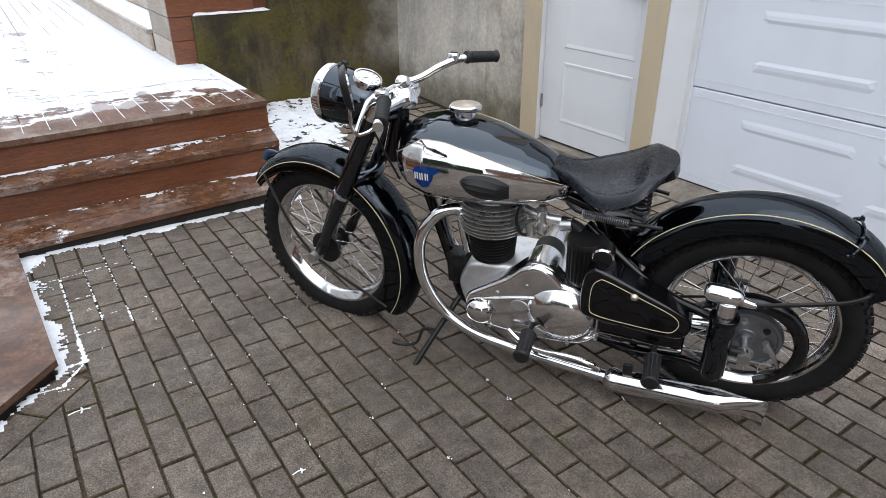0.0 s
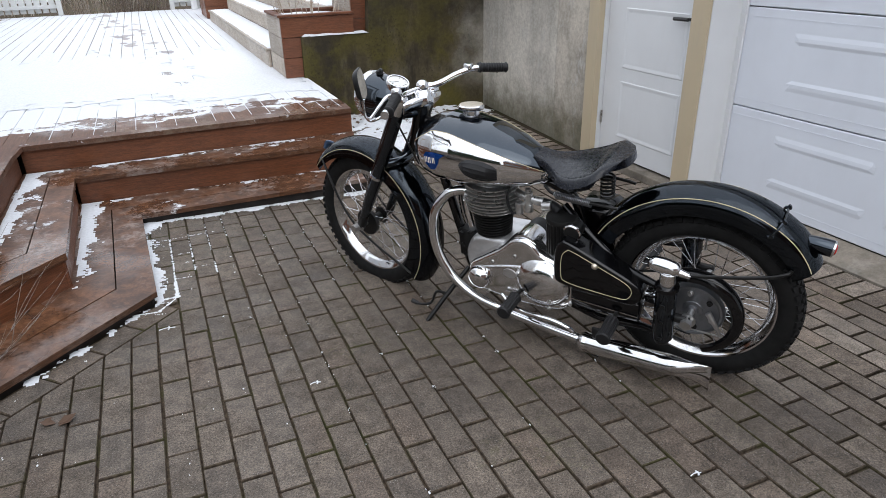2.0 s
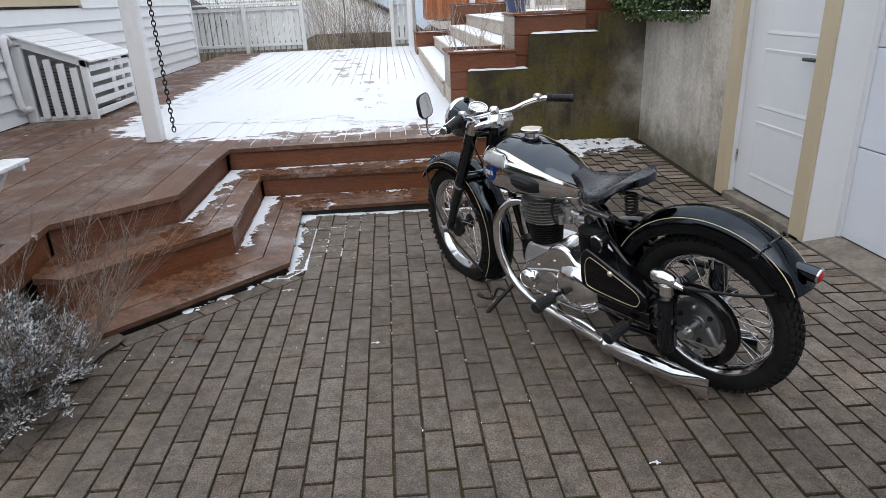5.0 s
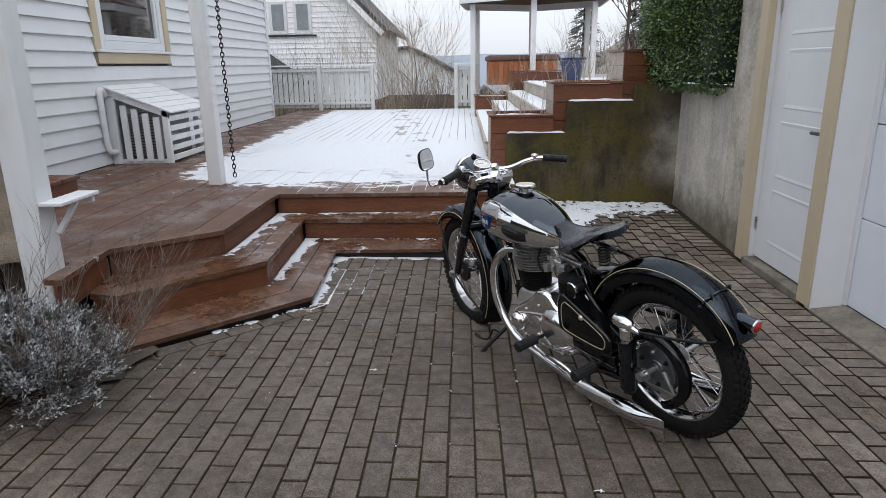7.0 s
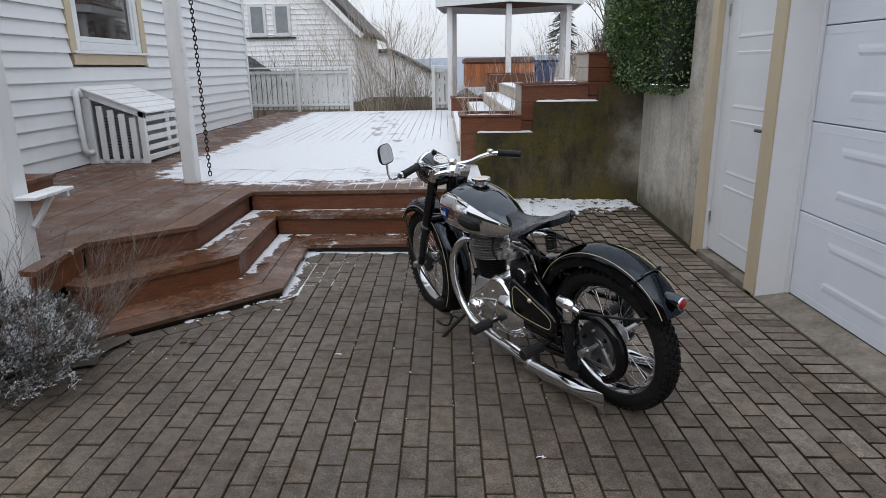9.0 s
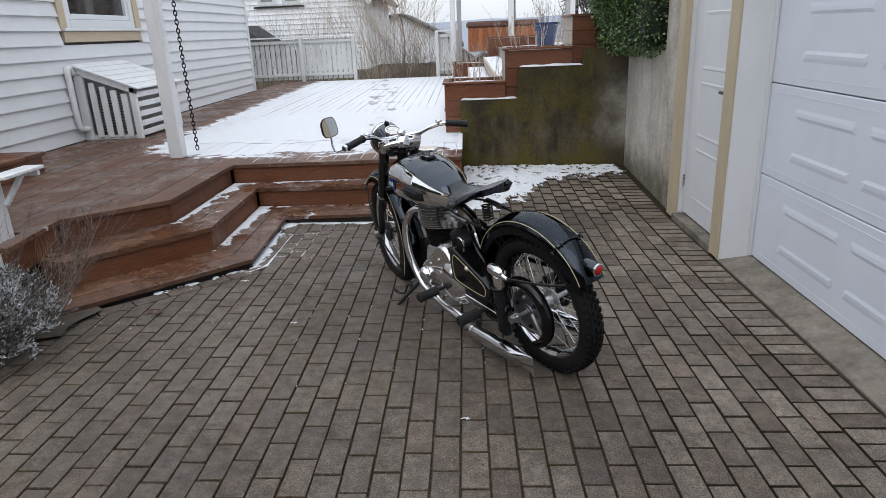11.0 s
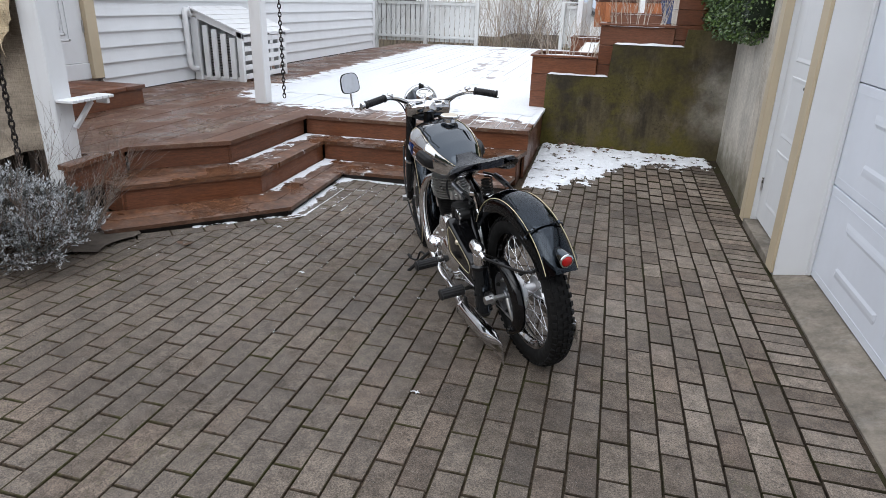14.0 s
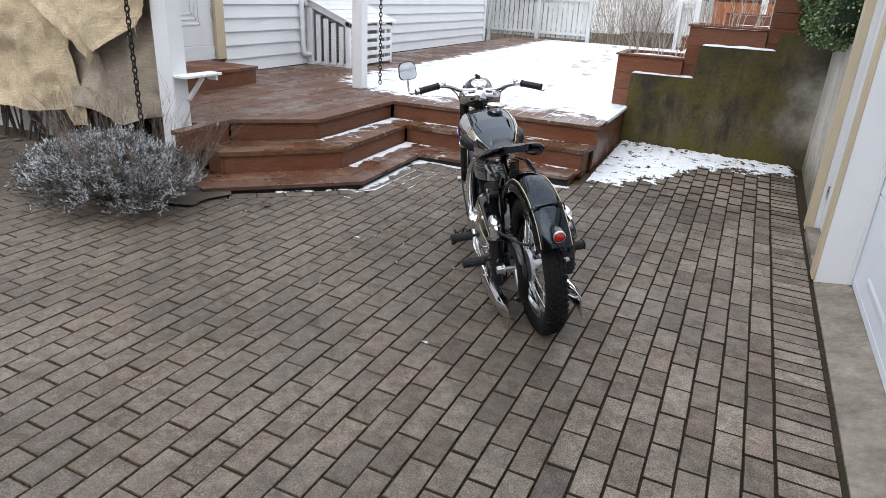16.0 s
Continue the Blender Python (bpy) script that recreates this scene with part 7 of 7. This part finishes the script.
        rod(b2 := bmesh.new(), (0.075, s * 0.175, 0.222), (0.075, s * 0.175, 0.247), 0.025, 14)
        P("plunger_foot", b2, M["black_iron"], pl)
        bk = bmesh.new()
        box(bk, -0.012, 0.06, s * 0.168 - 0.014, s * 0.168 + 0.014, 0.320, 0.348, 0.006)
        P("axle_slider", bk, M["black_iron"], pl)
        for z in (0.26, 0.33, 0.40):
            P("bolt", rod(bmesh.new(), (0.075, s * 0.205, z), (0.075, s * 0.216, z), 0.007, 6), M["black_iron"], pl)

    # engine
    def slab_from(outline, y0, y1, bev):
        bm = bmesh.new()
        lo = [bm.verts.new((x, y0, z)) for x, z in outline]
        hi = [bm.verts.new((x, y1, z)) for x, z in outline]
        bm.faces.new(lo)
        bm.faces.new(hi[::-1])
        k = len(outline)
        for i in range(k):
            bm.faces.new((lo[i], hi[i], hi[(i + 1) % k], lo[(i + 1) % k]))
        bmesh.ops.recalc_face_normals(bm, faces=bm.faces)
        top_edges = [e for e in bm.edges if all(abs(v.co.y - y1) < 1e-6 for v in e.verts)]
        if bev:
            bmesh.ops.bevel(bm, geom=top_edges, offset=bev, segments=4, affect="EDGES", profile=0.5)
        return bm

    def rounded(pts, n=6):
        out = []
        k = len(pts)
        for i in range(k):
            p0, p1, p2, p3 = [Vector(pts[(i + d) % k]) for d in (-1, 0, 1, 2)]
            for j in range(n):
                t = j / n
                out.append(tuple(0.5 * ((2 * p1) + (p2 - p0) * t + (2 * p0 - 5 * p1 + 4 * p2 - p3) * t * t + (3 * p1 - p0 - 3 * p2 + p3) * t ** 3)))
        return out

    eng = P("crankcase", slab_from(rounded([(0.92, 0.30), (0.905, 0.375), (0.865, 0.420), (0.76, 0.428), (0.66, 0.430), (0.50, 0.44), (0.42, 0.38), (0.41, 0.26), (0.46, 0.19), (0.70, 0.17), (0.87, 0.20)]), -0.10, 0.085, 0.02), M["alu"], label="cast aluminium single-cylinder engine", smooth=40)
    P("primary_cover", slab_from(rounded([(0.880, 0.275), (0.868, 0.325), (0.80, 0.378), (0.725, 0.432), (0.675, 0.480), (0.63, 0.495), (0.585, 0.480), (0.545, 0.440), (0.50, 0.425), (0.435, 0.39), (0.41, 0.32), (0.425, 0.245), (0.49, 0.195), (0.64, 0.185), (0.80, 0.20), (0.855, 0.225)]), 0.08, 0.145, 0.022), M["alu_polish"], eng, "polished aluminium primary cover", smooth=40)
    ridge = bmesh.new()
    tube(ridge, [(0.865, 0.136, 0.295), (0.80, 0.144, 0.325), (0.70, 0.145, 0.355), (0.58, 0.144, 0.375), (0.47, 0.141, 0.36), (0.425, 0.134, 0.33)], 0.007, 8, 5)
    P("cover_ridge", ridge, M["alu_polish"], eng)
    P("clutch_dome", lathe(bmesh.new(), [(0.112, 0.0), (0.112, 0.008), (0.106, 0.014), (0.094, 0.030), (0.070, 0.043), (0.040, 0.050), (0.0, 0.052)], 52, Matrix.Translation((0.545, 0.134, 0.315)) @ pose(0, 0, 0, -90, 0, 0) @ Matrix.Diagonal((1.04, 0.96, 1, 1))), M["alu_polish"], eng, "polished domed clutch cover")
    P("magneto_dome", lathe(bmesh.new(), [(0.052, 0.0), (0.051, 0.006), (0.047, 0.008), (0.046, 0.018), (0.038, 0.034), (0.018, 0.043), (0.0, 0.045)], 32, Matrix.Translation((0.820, 0.136, 0.276)) @ pose(0, 0, 0, -90, 0, 0) @ Matrix.Diagonal((1.06, 1.06, 1.15, 1))), M["chrome"], eng, "chromed domed cap")
    em = bmesh.new()
    lathe(em, [(0.026, 0.0), (0.025, 0.004), (0.0, 0.005)], 28, Matrix.Translation((0.685, 0.144, 0.325)) @ pose(0, 0, 0, -90, 0, 0) @ Matrix.Diagonal((1.15, 0.8, 1, 1)))
    P("cover_emblem", em, M["alu"], eng)
    br = bmesh.new()
    for k in range(3):
        box(br, 0.558 - 0.026 * k, 0.564 - 0.026 * k, 0.1765, 0.1795, 0.252, 0.272)
        box(br, 0.549 - 0.026 * k, 0.554 - 0.026 * k, 0.1765, 0.1795, 0.252, 0.272)
    P("cast_bar", br, M["alu"], eng)
    for x, z in ((0.85, 0.30), (0.76, 0.362), (0.66, 0.412), (0.53, 0.41), (0.44, 0.345), (0.43, 0.25), (0.52, 0.198), (0.66, 0.195), (0.79, 0.208)):
        P("cover_screw", rod(bmesh.new(), (x, 0.13, z), (x, 0.150, z), 0.0065, 8), M["zinc"], eng)
    gb = bmesh.new()
    lathe(gb, [(0.0, 0.24), (0.036, 0.24), (0.042, 0.232), (0.043, 0.10), (0.054, 0.098), (0.056, 0.09), (0.056, 0.0), (0.0, 0.0)], 36, pose(0.626, 0.125, 0.448, 90, 0, 0))
    P("magneto", gb, M["alu_polish"], eng, "polished aluminium magneto drum", smooth=40)
    P("magneto_band", lathe(bmesh.new(), [(0.0435, -0.006), (0.050, -0.004), (0.050, 0.05), (0.0435, 0.052)], 36, pose(0.626, 0.018, 0.448, 90, 0, 0)), M["black_iron"], eng)
    cyl = bmesh.new()
    prof = [(0.0, 0.455), (0.060, 0.455)]
    for k in range(9):
        z = 0.465 + k * 0.0125
        w = 0.074 + 0.0014 * k
        prof += [(0.054, z), (w, z + 0.0035), (w, z + 0.0065), (0.054, z + 0.010)]
    prof += [(0.054, 0.582), (0.0, 0.582)]
    lean = pose(0.812, 0.02, -0.036, 0, 0, 0)
    P("cylinder", lathe(cyl, prof, 40, lean), M["black_iron"], eng, "black finned cylinder", smooth=30)
    hd = bmesh.new()
    prof = [(0.0, 0.575), (0.06, 0.575)]
    for k in range(8):
        z = 0.578 + k * 0.0145
        w = 0.106 - 0.0030 * abs(k - 3)
        prof += [(0.066, z), (w, z + 0.004), (w, z + 0.0075), (0.066, z + 0.0115)]
    prof += [(0.06, 0.698), (0.0, 0.70)]
    lathe(hd, prof, 44, lean @ Matrix.Diagonal((1.12, 0.98, 1, 1)))
    P("cylinder_head", hd, M["fin_grey"], eng, "grey finned cylinder head", smooth=30)
    pr = bmesh.new()
    tube(pr, [(0.885, 0.075, 0.46), (0.895, 0.075, 0.52), (0.905, 0.07, 0.575)], 0.013, 12, 3)
    P("pushrod_tube", pr, M["chrome"], eng)
    cb = bmesh.new()
    tube(cb, [(0.70, 0.02, 0.625), (0.66, 0.035, 0.62), (0.62, 0.04, 0.615), (0.58, 0.04, 0.612)], [0.015, 0.016, 0.016, 0.018], 14, 3)
    inlet = tube(bmesh.new(), [(0.585, 0.04, 0.612), (0.55, 0.035, 0.605), (0.51, 0.05, 0.59)], [0.017, 0.017, 0.02], 12, 3)
    P("air_hose", inlet, M["rubber"], eng)
    for x, y, z, r in ((0.655, 0.066, 0.60, 0.006), (0.648, 0.066, 0.632, 0.005), (0.69, 0.070, 0.585, 0.005), (0.625, 0.064, 0.592, 0.006)):
        rod(cb, (x, y - 0.012, z), (x, y + 0.006, z), r, 6)
    rod(cb, (0.640, 0.045, 0.565), (0.640, 0.045, 0.645), 0.017, 14)
    rod(cb, (0.640, 0.045, 0.648), (0.640, 0.045, 0.66), 0.012, 8)
    rod(cb, (0.672, 0.062, 0.560), (0.672, 0.062, 0.605), 0.016, 12)
    rod(cb, (0.58, 0.045, 0.60), (0.545, 0.045, 0.605), 0.020, 12)
    P("carburettor", cb, M["fin_grey"], eng, "grey metal carburettor")
    fl = bmesh.new()
    tube(fl, [(0.70, 0.06, 0.68), (0.715, 0.075, 0.62), (0.70, 0.075, 0.565), (0.672, 0.065, 0.56)], 0.005, 8, 5)
    P("fuel_hose", fl, M["rubber"], eng)
    bat = bmesh.new()
    fluted(bat, [Vector((0.492, 0.075, z)) for z in (0.43, 0.445, 0.45, 0.565, 0.575, 0.585, 0.592, 0.594)], [0.052, 0.057, 0.059, 0.059, 0.058, 0.060, 0.057, 0.03], (0, 0, 0.12, 0.12, 0, 0, 0, 0), 26)
    P("air_filter", bat, M["black_iron"], eng, "black ribbed air filter housing")
    dyn = bmesh.new()
    lathe(dyn, [(0.0, -0.03), (0.030, -0.03), (0.031, 0.02), (0.026, 0.03), (0.0, 0.032)], 24, pose(0.432, 0.105, 0.560, -90, 0, 0))
    P("horn", dyn, M["black_iron"], eng)
    P("horn_ring", lathe(bmesh.new(), [(0.031, 0.018), (0.034, 0.02), (0.034, 0.026), (0.029, 0.03)], 24, pose(0.432, 0.105, 0.560, -90, 0, 0)), M["chrome"], eng)
    mnt = bmesh.new()
    box(mnt, 0.905, 0.985, -0.03, 0.03, 0.27, 0.40, 0.006)
    for x, z in ((0.965, 0.385), (0.925, 0.395), (0.96, 0.33), (0.95, 0.285)):
        rod(mnt, (x, 0.028, z), (x, 0.042, z), 0.010, 6)
    P("engine_mount", mnt, M["black_iron"], eng)

    # added black block that fills the dark space under the saddle
    P("oil_tank", boxed(0.33, 0.475, -0.165, -0.02, 0.36, 0.595, 0.02), M["satin_black"], eng, "black filler block added in the dark space under the saddle")

    # exhausts
    for s in (1, -1):
        e = bmesh.new()
        tube(e, [(0.87, s * 0.048, 0.600), (0.925, s * 0.062, 0.612), (0.985, s * 0.085, 0.590), (1.035, s * 0.108, 0.515), (1.045, s * 0.122, 0.42), (1.022, s * 0.130, 0.315), (0.955, s * 0.134, 0.215), (0.85, s * 0.142, 0.158), (0.70, s * 0.150, 0.132), (0.50, s * 0.165, 0.122), (0.37, s * 0.175, 0.118)], 0.0205, 18, 6)
        ex = P("exhaust_pipe", e, M["chrome"], label="chromed exhaust pipe", smooth=180)
        P("pipe_collar", tube(bmesh.new(), [(0.885, s * 0.050, 0.604), (0.915, s * 0.058, 0.611)], 0.0255, 18, 2), M["chrome"], ex)
        mu = bmesh.new()
        rings = []
        for x, ry, rz, dz in ((0.385, 0.021, 0.021, 0), (0.37, 0.037, 0.037, 0), (0.36, 0.039, 0.039, 0), (0.10, 0.039, 0.039, 0.006), (0.05, 0.039, 0.039, 0.009), (0.03, 0.036, 0.038, 0.010), (0.0, 0.030, 0.037, 0.011), (-0.04, 0.017, 0.040, 0.009), (-0.075, 0.008, 0.047, 0.004), (-0.100, 0.005, 0.058, -0.006), (-0.101, 0.002, 0.055, -0.006)):
            rings.append([mu.verts.new((x, s * 0.178 + ry * math.cos(2 * pi * j / 22), 0.116 + dz + rz * math.sin(2 * pi * j / 22))) for j in range(22)])
        for A, B in zip(rings, rings[1:]):
            for j in range(22):
                mu.faces.new((A[j], A[(j + 1) % 22], B[(j + 1) % 22], B[j]))
        mu.faces.new(rings[0][::-1])
        mu.faces.new(rings[-1])
        sil = P("silencer", mu, M["rim_chrome"], label="chromed fishtail silencer", smooth=60)
        P("silencer_band", tube(bmesh.new(), [(0.36, s * 0.178, 0.117), (0.345, s * 0.178, 0.117)], 0.0405, 20, 1), M["chrome"], sil)
        brk = bmesh.new()
        box(brk, 0.30, 0.33, s * 0.178 - 0.006, s * 0.178 + 0.006, 0.06, 0.20, 0.003)
        P("silencer_bracket", brk, M["black_iron"], sil)

        # footrests
        for x, z, y1 in ((0.635, 0.262, 0.318), (0.245, 0.278, 0.322)):
            a = bmesh.new()
            tube(a, [(x + 0.01, s * 0.06, z - 0.01), (x, s * (y1 - 0.13), z), (x - 0.004, s * y1, z + 0.003)], 0.009, 8, 3)
            fp = P("footrest", a, M["black_iron"], label="folding footrest")
            r = bmesh.new()
            p0, p1 = Vector((x, s * (y1 - 0.118), z)), Vector((x - 0.004, s * y1, z + 0.003))
            fluted(r, [p0, p0.lerp(p1, 0.05), p0.lerp(p1, 0.07), p0.lerp(p1, 0.93), p0.lerp(p1, 0.95), p1], [0.019, 0.0265, 0.0245, 0.0245, 0.0275, 0.022], (0.0, 0.0, 0.10, 0.10, 0.0, 0.0), 12)
            P("rubber_sleeve", r, M["rubber"], fp, "ribbed black rubber sleeve")

    # gear and brake levers, stand
    gl = bmesh.new()
    tube(gl, [(0.715, 0.165, 0.225), (0.67, 0.185, 0.205), (0.60, 0.190, 0.188), (0.50, 0.192, 0.190), (0.43, 0.190, 0.175), (0.405, 0.185, 0.155)], 0.0095, 8, 5)
    P("foot_lever", gl, M["chrome"], label="chromed foot lever")
    ss = bmesh.new()
    tube(ss, [(0.93, 0.055, 0.235), (0.985, 0.165, 0.145), (1.036, 0.266, 0.054)], 0.0105, 10, 3)
    lathe(ss, [(0.0, 0.0), (0.036, 0.0), (0.036, 0.006), (0.014, 0.014), (0.0, 0.015)], 20, pose(1.038, 0.270, 0.043, 8.8, 0, 0))
    stand = P("side_stand", ss, M["black_iron"], label="black side stand with round foot")
    tg = bmesh.new()
    tube(tg, [(0.985, 0.165, 0.15), (1.03, 0.18, 0.155), (1.05, 0.20, 0.105), (1.09, 0.22, 0.098), (1.13, 0.225, 0.108)], 0.006, 8, 4)
    rod(tg, (1.105, 0.222, 0.100), (1.135, 0.226, 0.109), 0.010, 8)
    P("stand_lever", tg, M["black_iron"], stand)

    # tool box
    outline = rounded([(0.478, 0.505), (0.455, 0.545), (0.425, 0.548), (0.30, 0.492), (0.185, 0.438), (0.155, 0.40), (0.165, 0.360), (0.20, 0.342), (0.34, 0.348), (0.455, 0.362), (0.482, 0.395)], 4)
    tb = P("tool_box", slab_from(outline, 0.10, 0.182, 0.012), M["satin_black"], label="black triangular tool box with gold line", smooth=40)
    cx, cz = 0.335, 0.432
    ins = [(cx + (x - cx) * 0.80, 0.1828, cz + (z - cz) * 0.74) for x, z in outline]
    P("pinstripe", tube(bmesh.new(), ins, 0.0012, 5, 1, closed=True), M["gold"], tb)
    kn = bmesh.new()
    lathe(kn, [(0.012, 0.0), (0.012, 0.004), (0.006, 0.010), (0.0, 0.011)], 16, Matrix.Translation((0.325, 0.182, 0.478)) @ pose(0, 0, 0, -90, 0, 0))
    P("tool_box_catch", kn, M["worn_brass"], tb)
    bt = P("battery_box", boxed(0.165, 0.425, 0.09, 0.158, 0.255, 0.338, 0.008), M["satin_black"], label="black box below the tool box")
    P("chrome_strip", rod(bmesh.new(), (0.17, 0.160, 0.285), (0.42, 0.160, 0.296), 0.003, 6), M["chrome"], bt)

    # chain guard, rear brake and its rod
    cg = bmesh.new()
    n = 26
    prof = [(0.160, 0.085), (0.168, 0.085), (0.170, 0.112), (0.160, 0.124), (0.138, 0.128), (0.130, 0.120), (0.136, 0.116), (0.156, 0.112)]
    rings = []
    for k in range(n + 1):
        a = radians(60 + 190 * k / n)
        rings.append([cg.verts.new((r * math.cos(a), y + 0.004, 0.33 + r * math.sin(a))) for r, y in prof])
    for A, B in zip(rings, rings[1:]):
        for j in range(len(prof)):
            cg.faces.new((A[j], A[(j + 1) % 8], B[(j + 1) % 8], B[j]))
    cg.faces.new(rings[0])
    cg.faces.new(rings[-1][::-1])
    P("chain_guard", cg, M["satin_black"], label="black rounded chain guard")
    ch = bmesh.new()
    for z, t in ((0.455, 0.30), (0.205, 0.30)):
        tube(ch, [(0.0, 0.080, z + (0.02 if z > 0.3 else -0.0)), (0.20, 0.080, 0.33 + (z - 0.33) * 0.8), (0.44, 0.075, 0.30 + (0.06 if z > 0.3 else -0.06))], 0.007, 6, 3, flat=0.6)
    P("drive_chain", ch, M["black_iron"])
    bp = bmesh.new()
    lathe(bp, [(0.0, 0.020), (0.020, 0.020), (0.022, 0.014), (0.034, 0.012), (0.036, 0.009), (0.088, 0.012), (0.092, 0.017), (0.100, 0.017), (0.104, 0.010), (0.108, 0.0), (0.0, 0.0)], 44, Matrix.Translation((0, 0.088, 0.33)) @ pose(0, 0, 0, -90, 0, 0))
    plate = P("brake_plate", bp, M["brake_alu"], label="aluminium rear brake plate")
    for k in range(6):
        a = radians(20 + 60 * k)
        c, d = 0.070 * math.cos(a), 0.33 + 0.070 * math.sin(a)
        P("plate_nut", rod(rod(bmesh.new(), (c, 0.096, d), (c, 0.1025, d), 0.0105, 12), (c, 0.10, d), (c, 0.111, d), 0.0072, 6), M["zinc"] if k % 2 else M["black_iron"], plate)
    bolts = bmesh.new()
    tube(bolts, [(-0.055, 0.116, 0.345), (-0.085, 0.12, 0.30), (-0.105, 0.12, 0.262)], [0.011, 0.008, 0.006], 8, 3)
    P("brake_arm", bolts, M["zinc"], plate)
    rdb = bmesh.new()
    tube(rdb, [(-0.115, 0.12, 0.262), (0.05, 0.12, 0.262), (0.30, 0.11, 0.245), (0.44, 0.11, 0.235)], 0.003, 6, 3)
    P("brake_rod", rdb, M["zinc"], plate)


make_bike()


# ---- paving, laid last ----
def paver_mesh(a, b, name="paver"):
    """One concrete paver with a worn, slightly rounded top edge, a by b in plan."""
    bm = bmesh.new()
    c, e = 0.0025, 0.003
    rings = []
    for dx, z in ((0.0, -0.045), (0.0, -e), (c, 0.0)):
        rings.append([bm.verts.new((sx * (a / 2 - dx), sy * (b / 2 - dx), z)) for sx, sy in ((-1, -1), (1, -1), (1, 1), (-1, 1))])
    for A, B in zip(rings, rings[1:]):
        for i in range(4):
            bm.faces.new((A[i], A[(i + 1) % 4], B[(i + 1) % 4], B[i]))
    bm.faces.new(rings[-1])
    me = mesh_of(name, bm, M["paver"])
    me.materials.append(M["paver_side"])
    for p in me.polygons:
        p.material_index = 0 if p.normal.z > 0.9 else 1
    return me


def make_paving():
    pav = empty("pavement", label="brown-grey concrete paving laid in staggered rows, dusted with snow in its joints", category="paving", kind="structure")
    W, L, J = 0.1063, 0.2095, 0.0080
    me = paver_mesh(W - 0.0062, L - J)
    soldier = paver_mesh(0.214 - J, 0.1018 - J)
    rng = random.Random(4)
    spots = []
    slim = paver_mesh(0.0985 - 0.0058, L - J)
    for i in range(80):
        # rows break joint by half a stone and creep a little from one to the next; further in they are laid tighter
        x = 2.912 - W * (i + 0.5) if i < 22 else 2.912 - W * 22 - 0.0985 * (i - 21.5)
        y = 0.180 + L * (0.5 * (i % 2 == 0) - 21 - 0.037 * max(0, i - 10)) + rng.uniform(-0.005, 0.005)
        while y < 5.30 - L / 2:
            if not inside(UNDER, x + 0.06, y) and not inside(UNDER, x - 0.06, y + 0.1):
                spots.append((me if i < 22 else slim, x, y))
            y += L
    y = 0.310 - 0.1018 * 42.5
    while y < 5.24:
        spots.append((soldier, 3.022, y))
        y += 0.1018
    # a border course along the slanting step; the rows are cut to meet it
    A, B = Vector(TREAD1[3]), Vector(TREAD1[2])
    run = (B - A).normalized()
    out = Vector((-run.y, run.x))
    if out.x < 0:
        out = -out
    away = lambda p: (p - A).dot(out)
    cut, kept = [], []
    for s in spots:
        v = s[0].vertices
        a, b = max(q.co.x for q in v), max(q.co.y for q in v)
        c = [Vector((s[1] + i * a, s[2] + j * b)) for i, j in ((-1, -1), (1, -1), (1, 1), (-1, 1))]
        along = (Vector((s[1], s[2])) - A).dot(run)
        if not -0.02 < along < 1.12 or min(away(p) for p in c) > 0.118:
            kept.append(s)
            continue
        poly = []
        for p, q in zip(c, c[1:] + c[:1]):
            dp, dq = away(p) - 0.118, away(q) - 0.118
            if dp > 0:
                poly.append(p)
            if (dp > 0) != (dq > 0):
                poly.append(p.lerp(q, dp / (dp - dq)))
        if len(poly) > 2 and sum((p - poly[0]).length for p in poly) > 0.06:
            cut.append(poly)
    spots = kept
    for k in range(6):
        c = A + run * (0.10 + 0.2 * k) + out * 0.058
        u, w = run * (0.098 - 0.002 * (k % 2)), out * 0.053
        cut.append([c - u - w, c - u + w, c + u + w, c + u - w])
    near = [s for s in spots if 0.95 < s[1] < 2.3 and -0.35 < s[2] < 0.95][:300]
    chosen = set(id(s) for s in near)
    tilt = math.atan(-0.022)
    verts, faces, slots = [], [], []
    for s in spots:
        me_, x, y = s
        m = pose(x + rng.uniform(-0.0015, 0.0015), y + rng.uniform(-0.002, 0.002), ground_z(x, y) + rng.uniform(-0.0015, 0.0010),
                 rng.uniform(-0.3, 0.3), -math.degrees(tilt) + rng.uniform(-0.5, 0.5), rng.uniform(-0.7, 0.7))
        if id(s) in chosen:
            ob = new("paver", me_)
            ob.parent = pav
            ob.matrix_basis = m
        else:
            k = len(verts)
            verts += [tuple(m @ v.co) for v in me_.vertices]
            faces += [tuple(k + j for j in p.vertices) for p in me_.polygons]
            slots += [p.material_index for p in me_.polygons]
    for poly in cut:
        k, n = len(verts), len(poly)
        if sum(p.x * q.y - q.x * p.y for p, q in zip(poly, poly[1:] + poly[:1])) < 0:
            poly = poly[::-1]
        mid = sum(poly, Vector((0, 0))) / n
        for z, f in ((-0.045, 1.0), (-0.003, 1.0), (0.0, 0.965)):
            for p in poly:
                q = mid + (p - mid) * f
                verts.append((q.x, q.y, ground_z(q.x, q.y) + z))
        for r in (0, n):
            for i in range(n):
                j = (i + 1) % n
                faces.append((k + r + i, k + r + j, k + r + n + j, k + r + n + i))
                slots.append(1)
        faces.append(tuple(k + 2 * n + i for i in range(n)))
        slots.append(0)
    rest = bpy.data.meshes.new("pavers_joined")
    rest.from_pydata(verts, [], faces)
    rest.materials.append(M["paver"])
    rest.materials.append(M["paver_side"])
    rest.polygons.foreach_set("material_index", slots)
    ob = new("pavers_joined", rest)
    ob.parent = pav
    tagged(ob, "further pavers of the same staggered paving", kind="stuff")


make_paving()
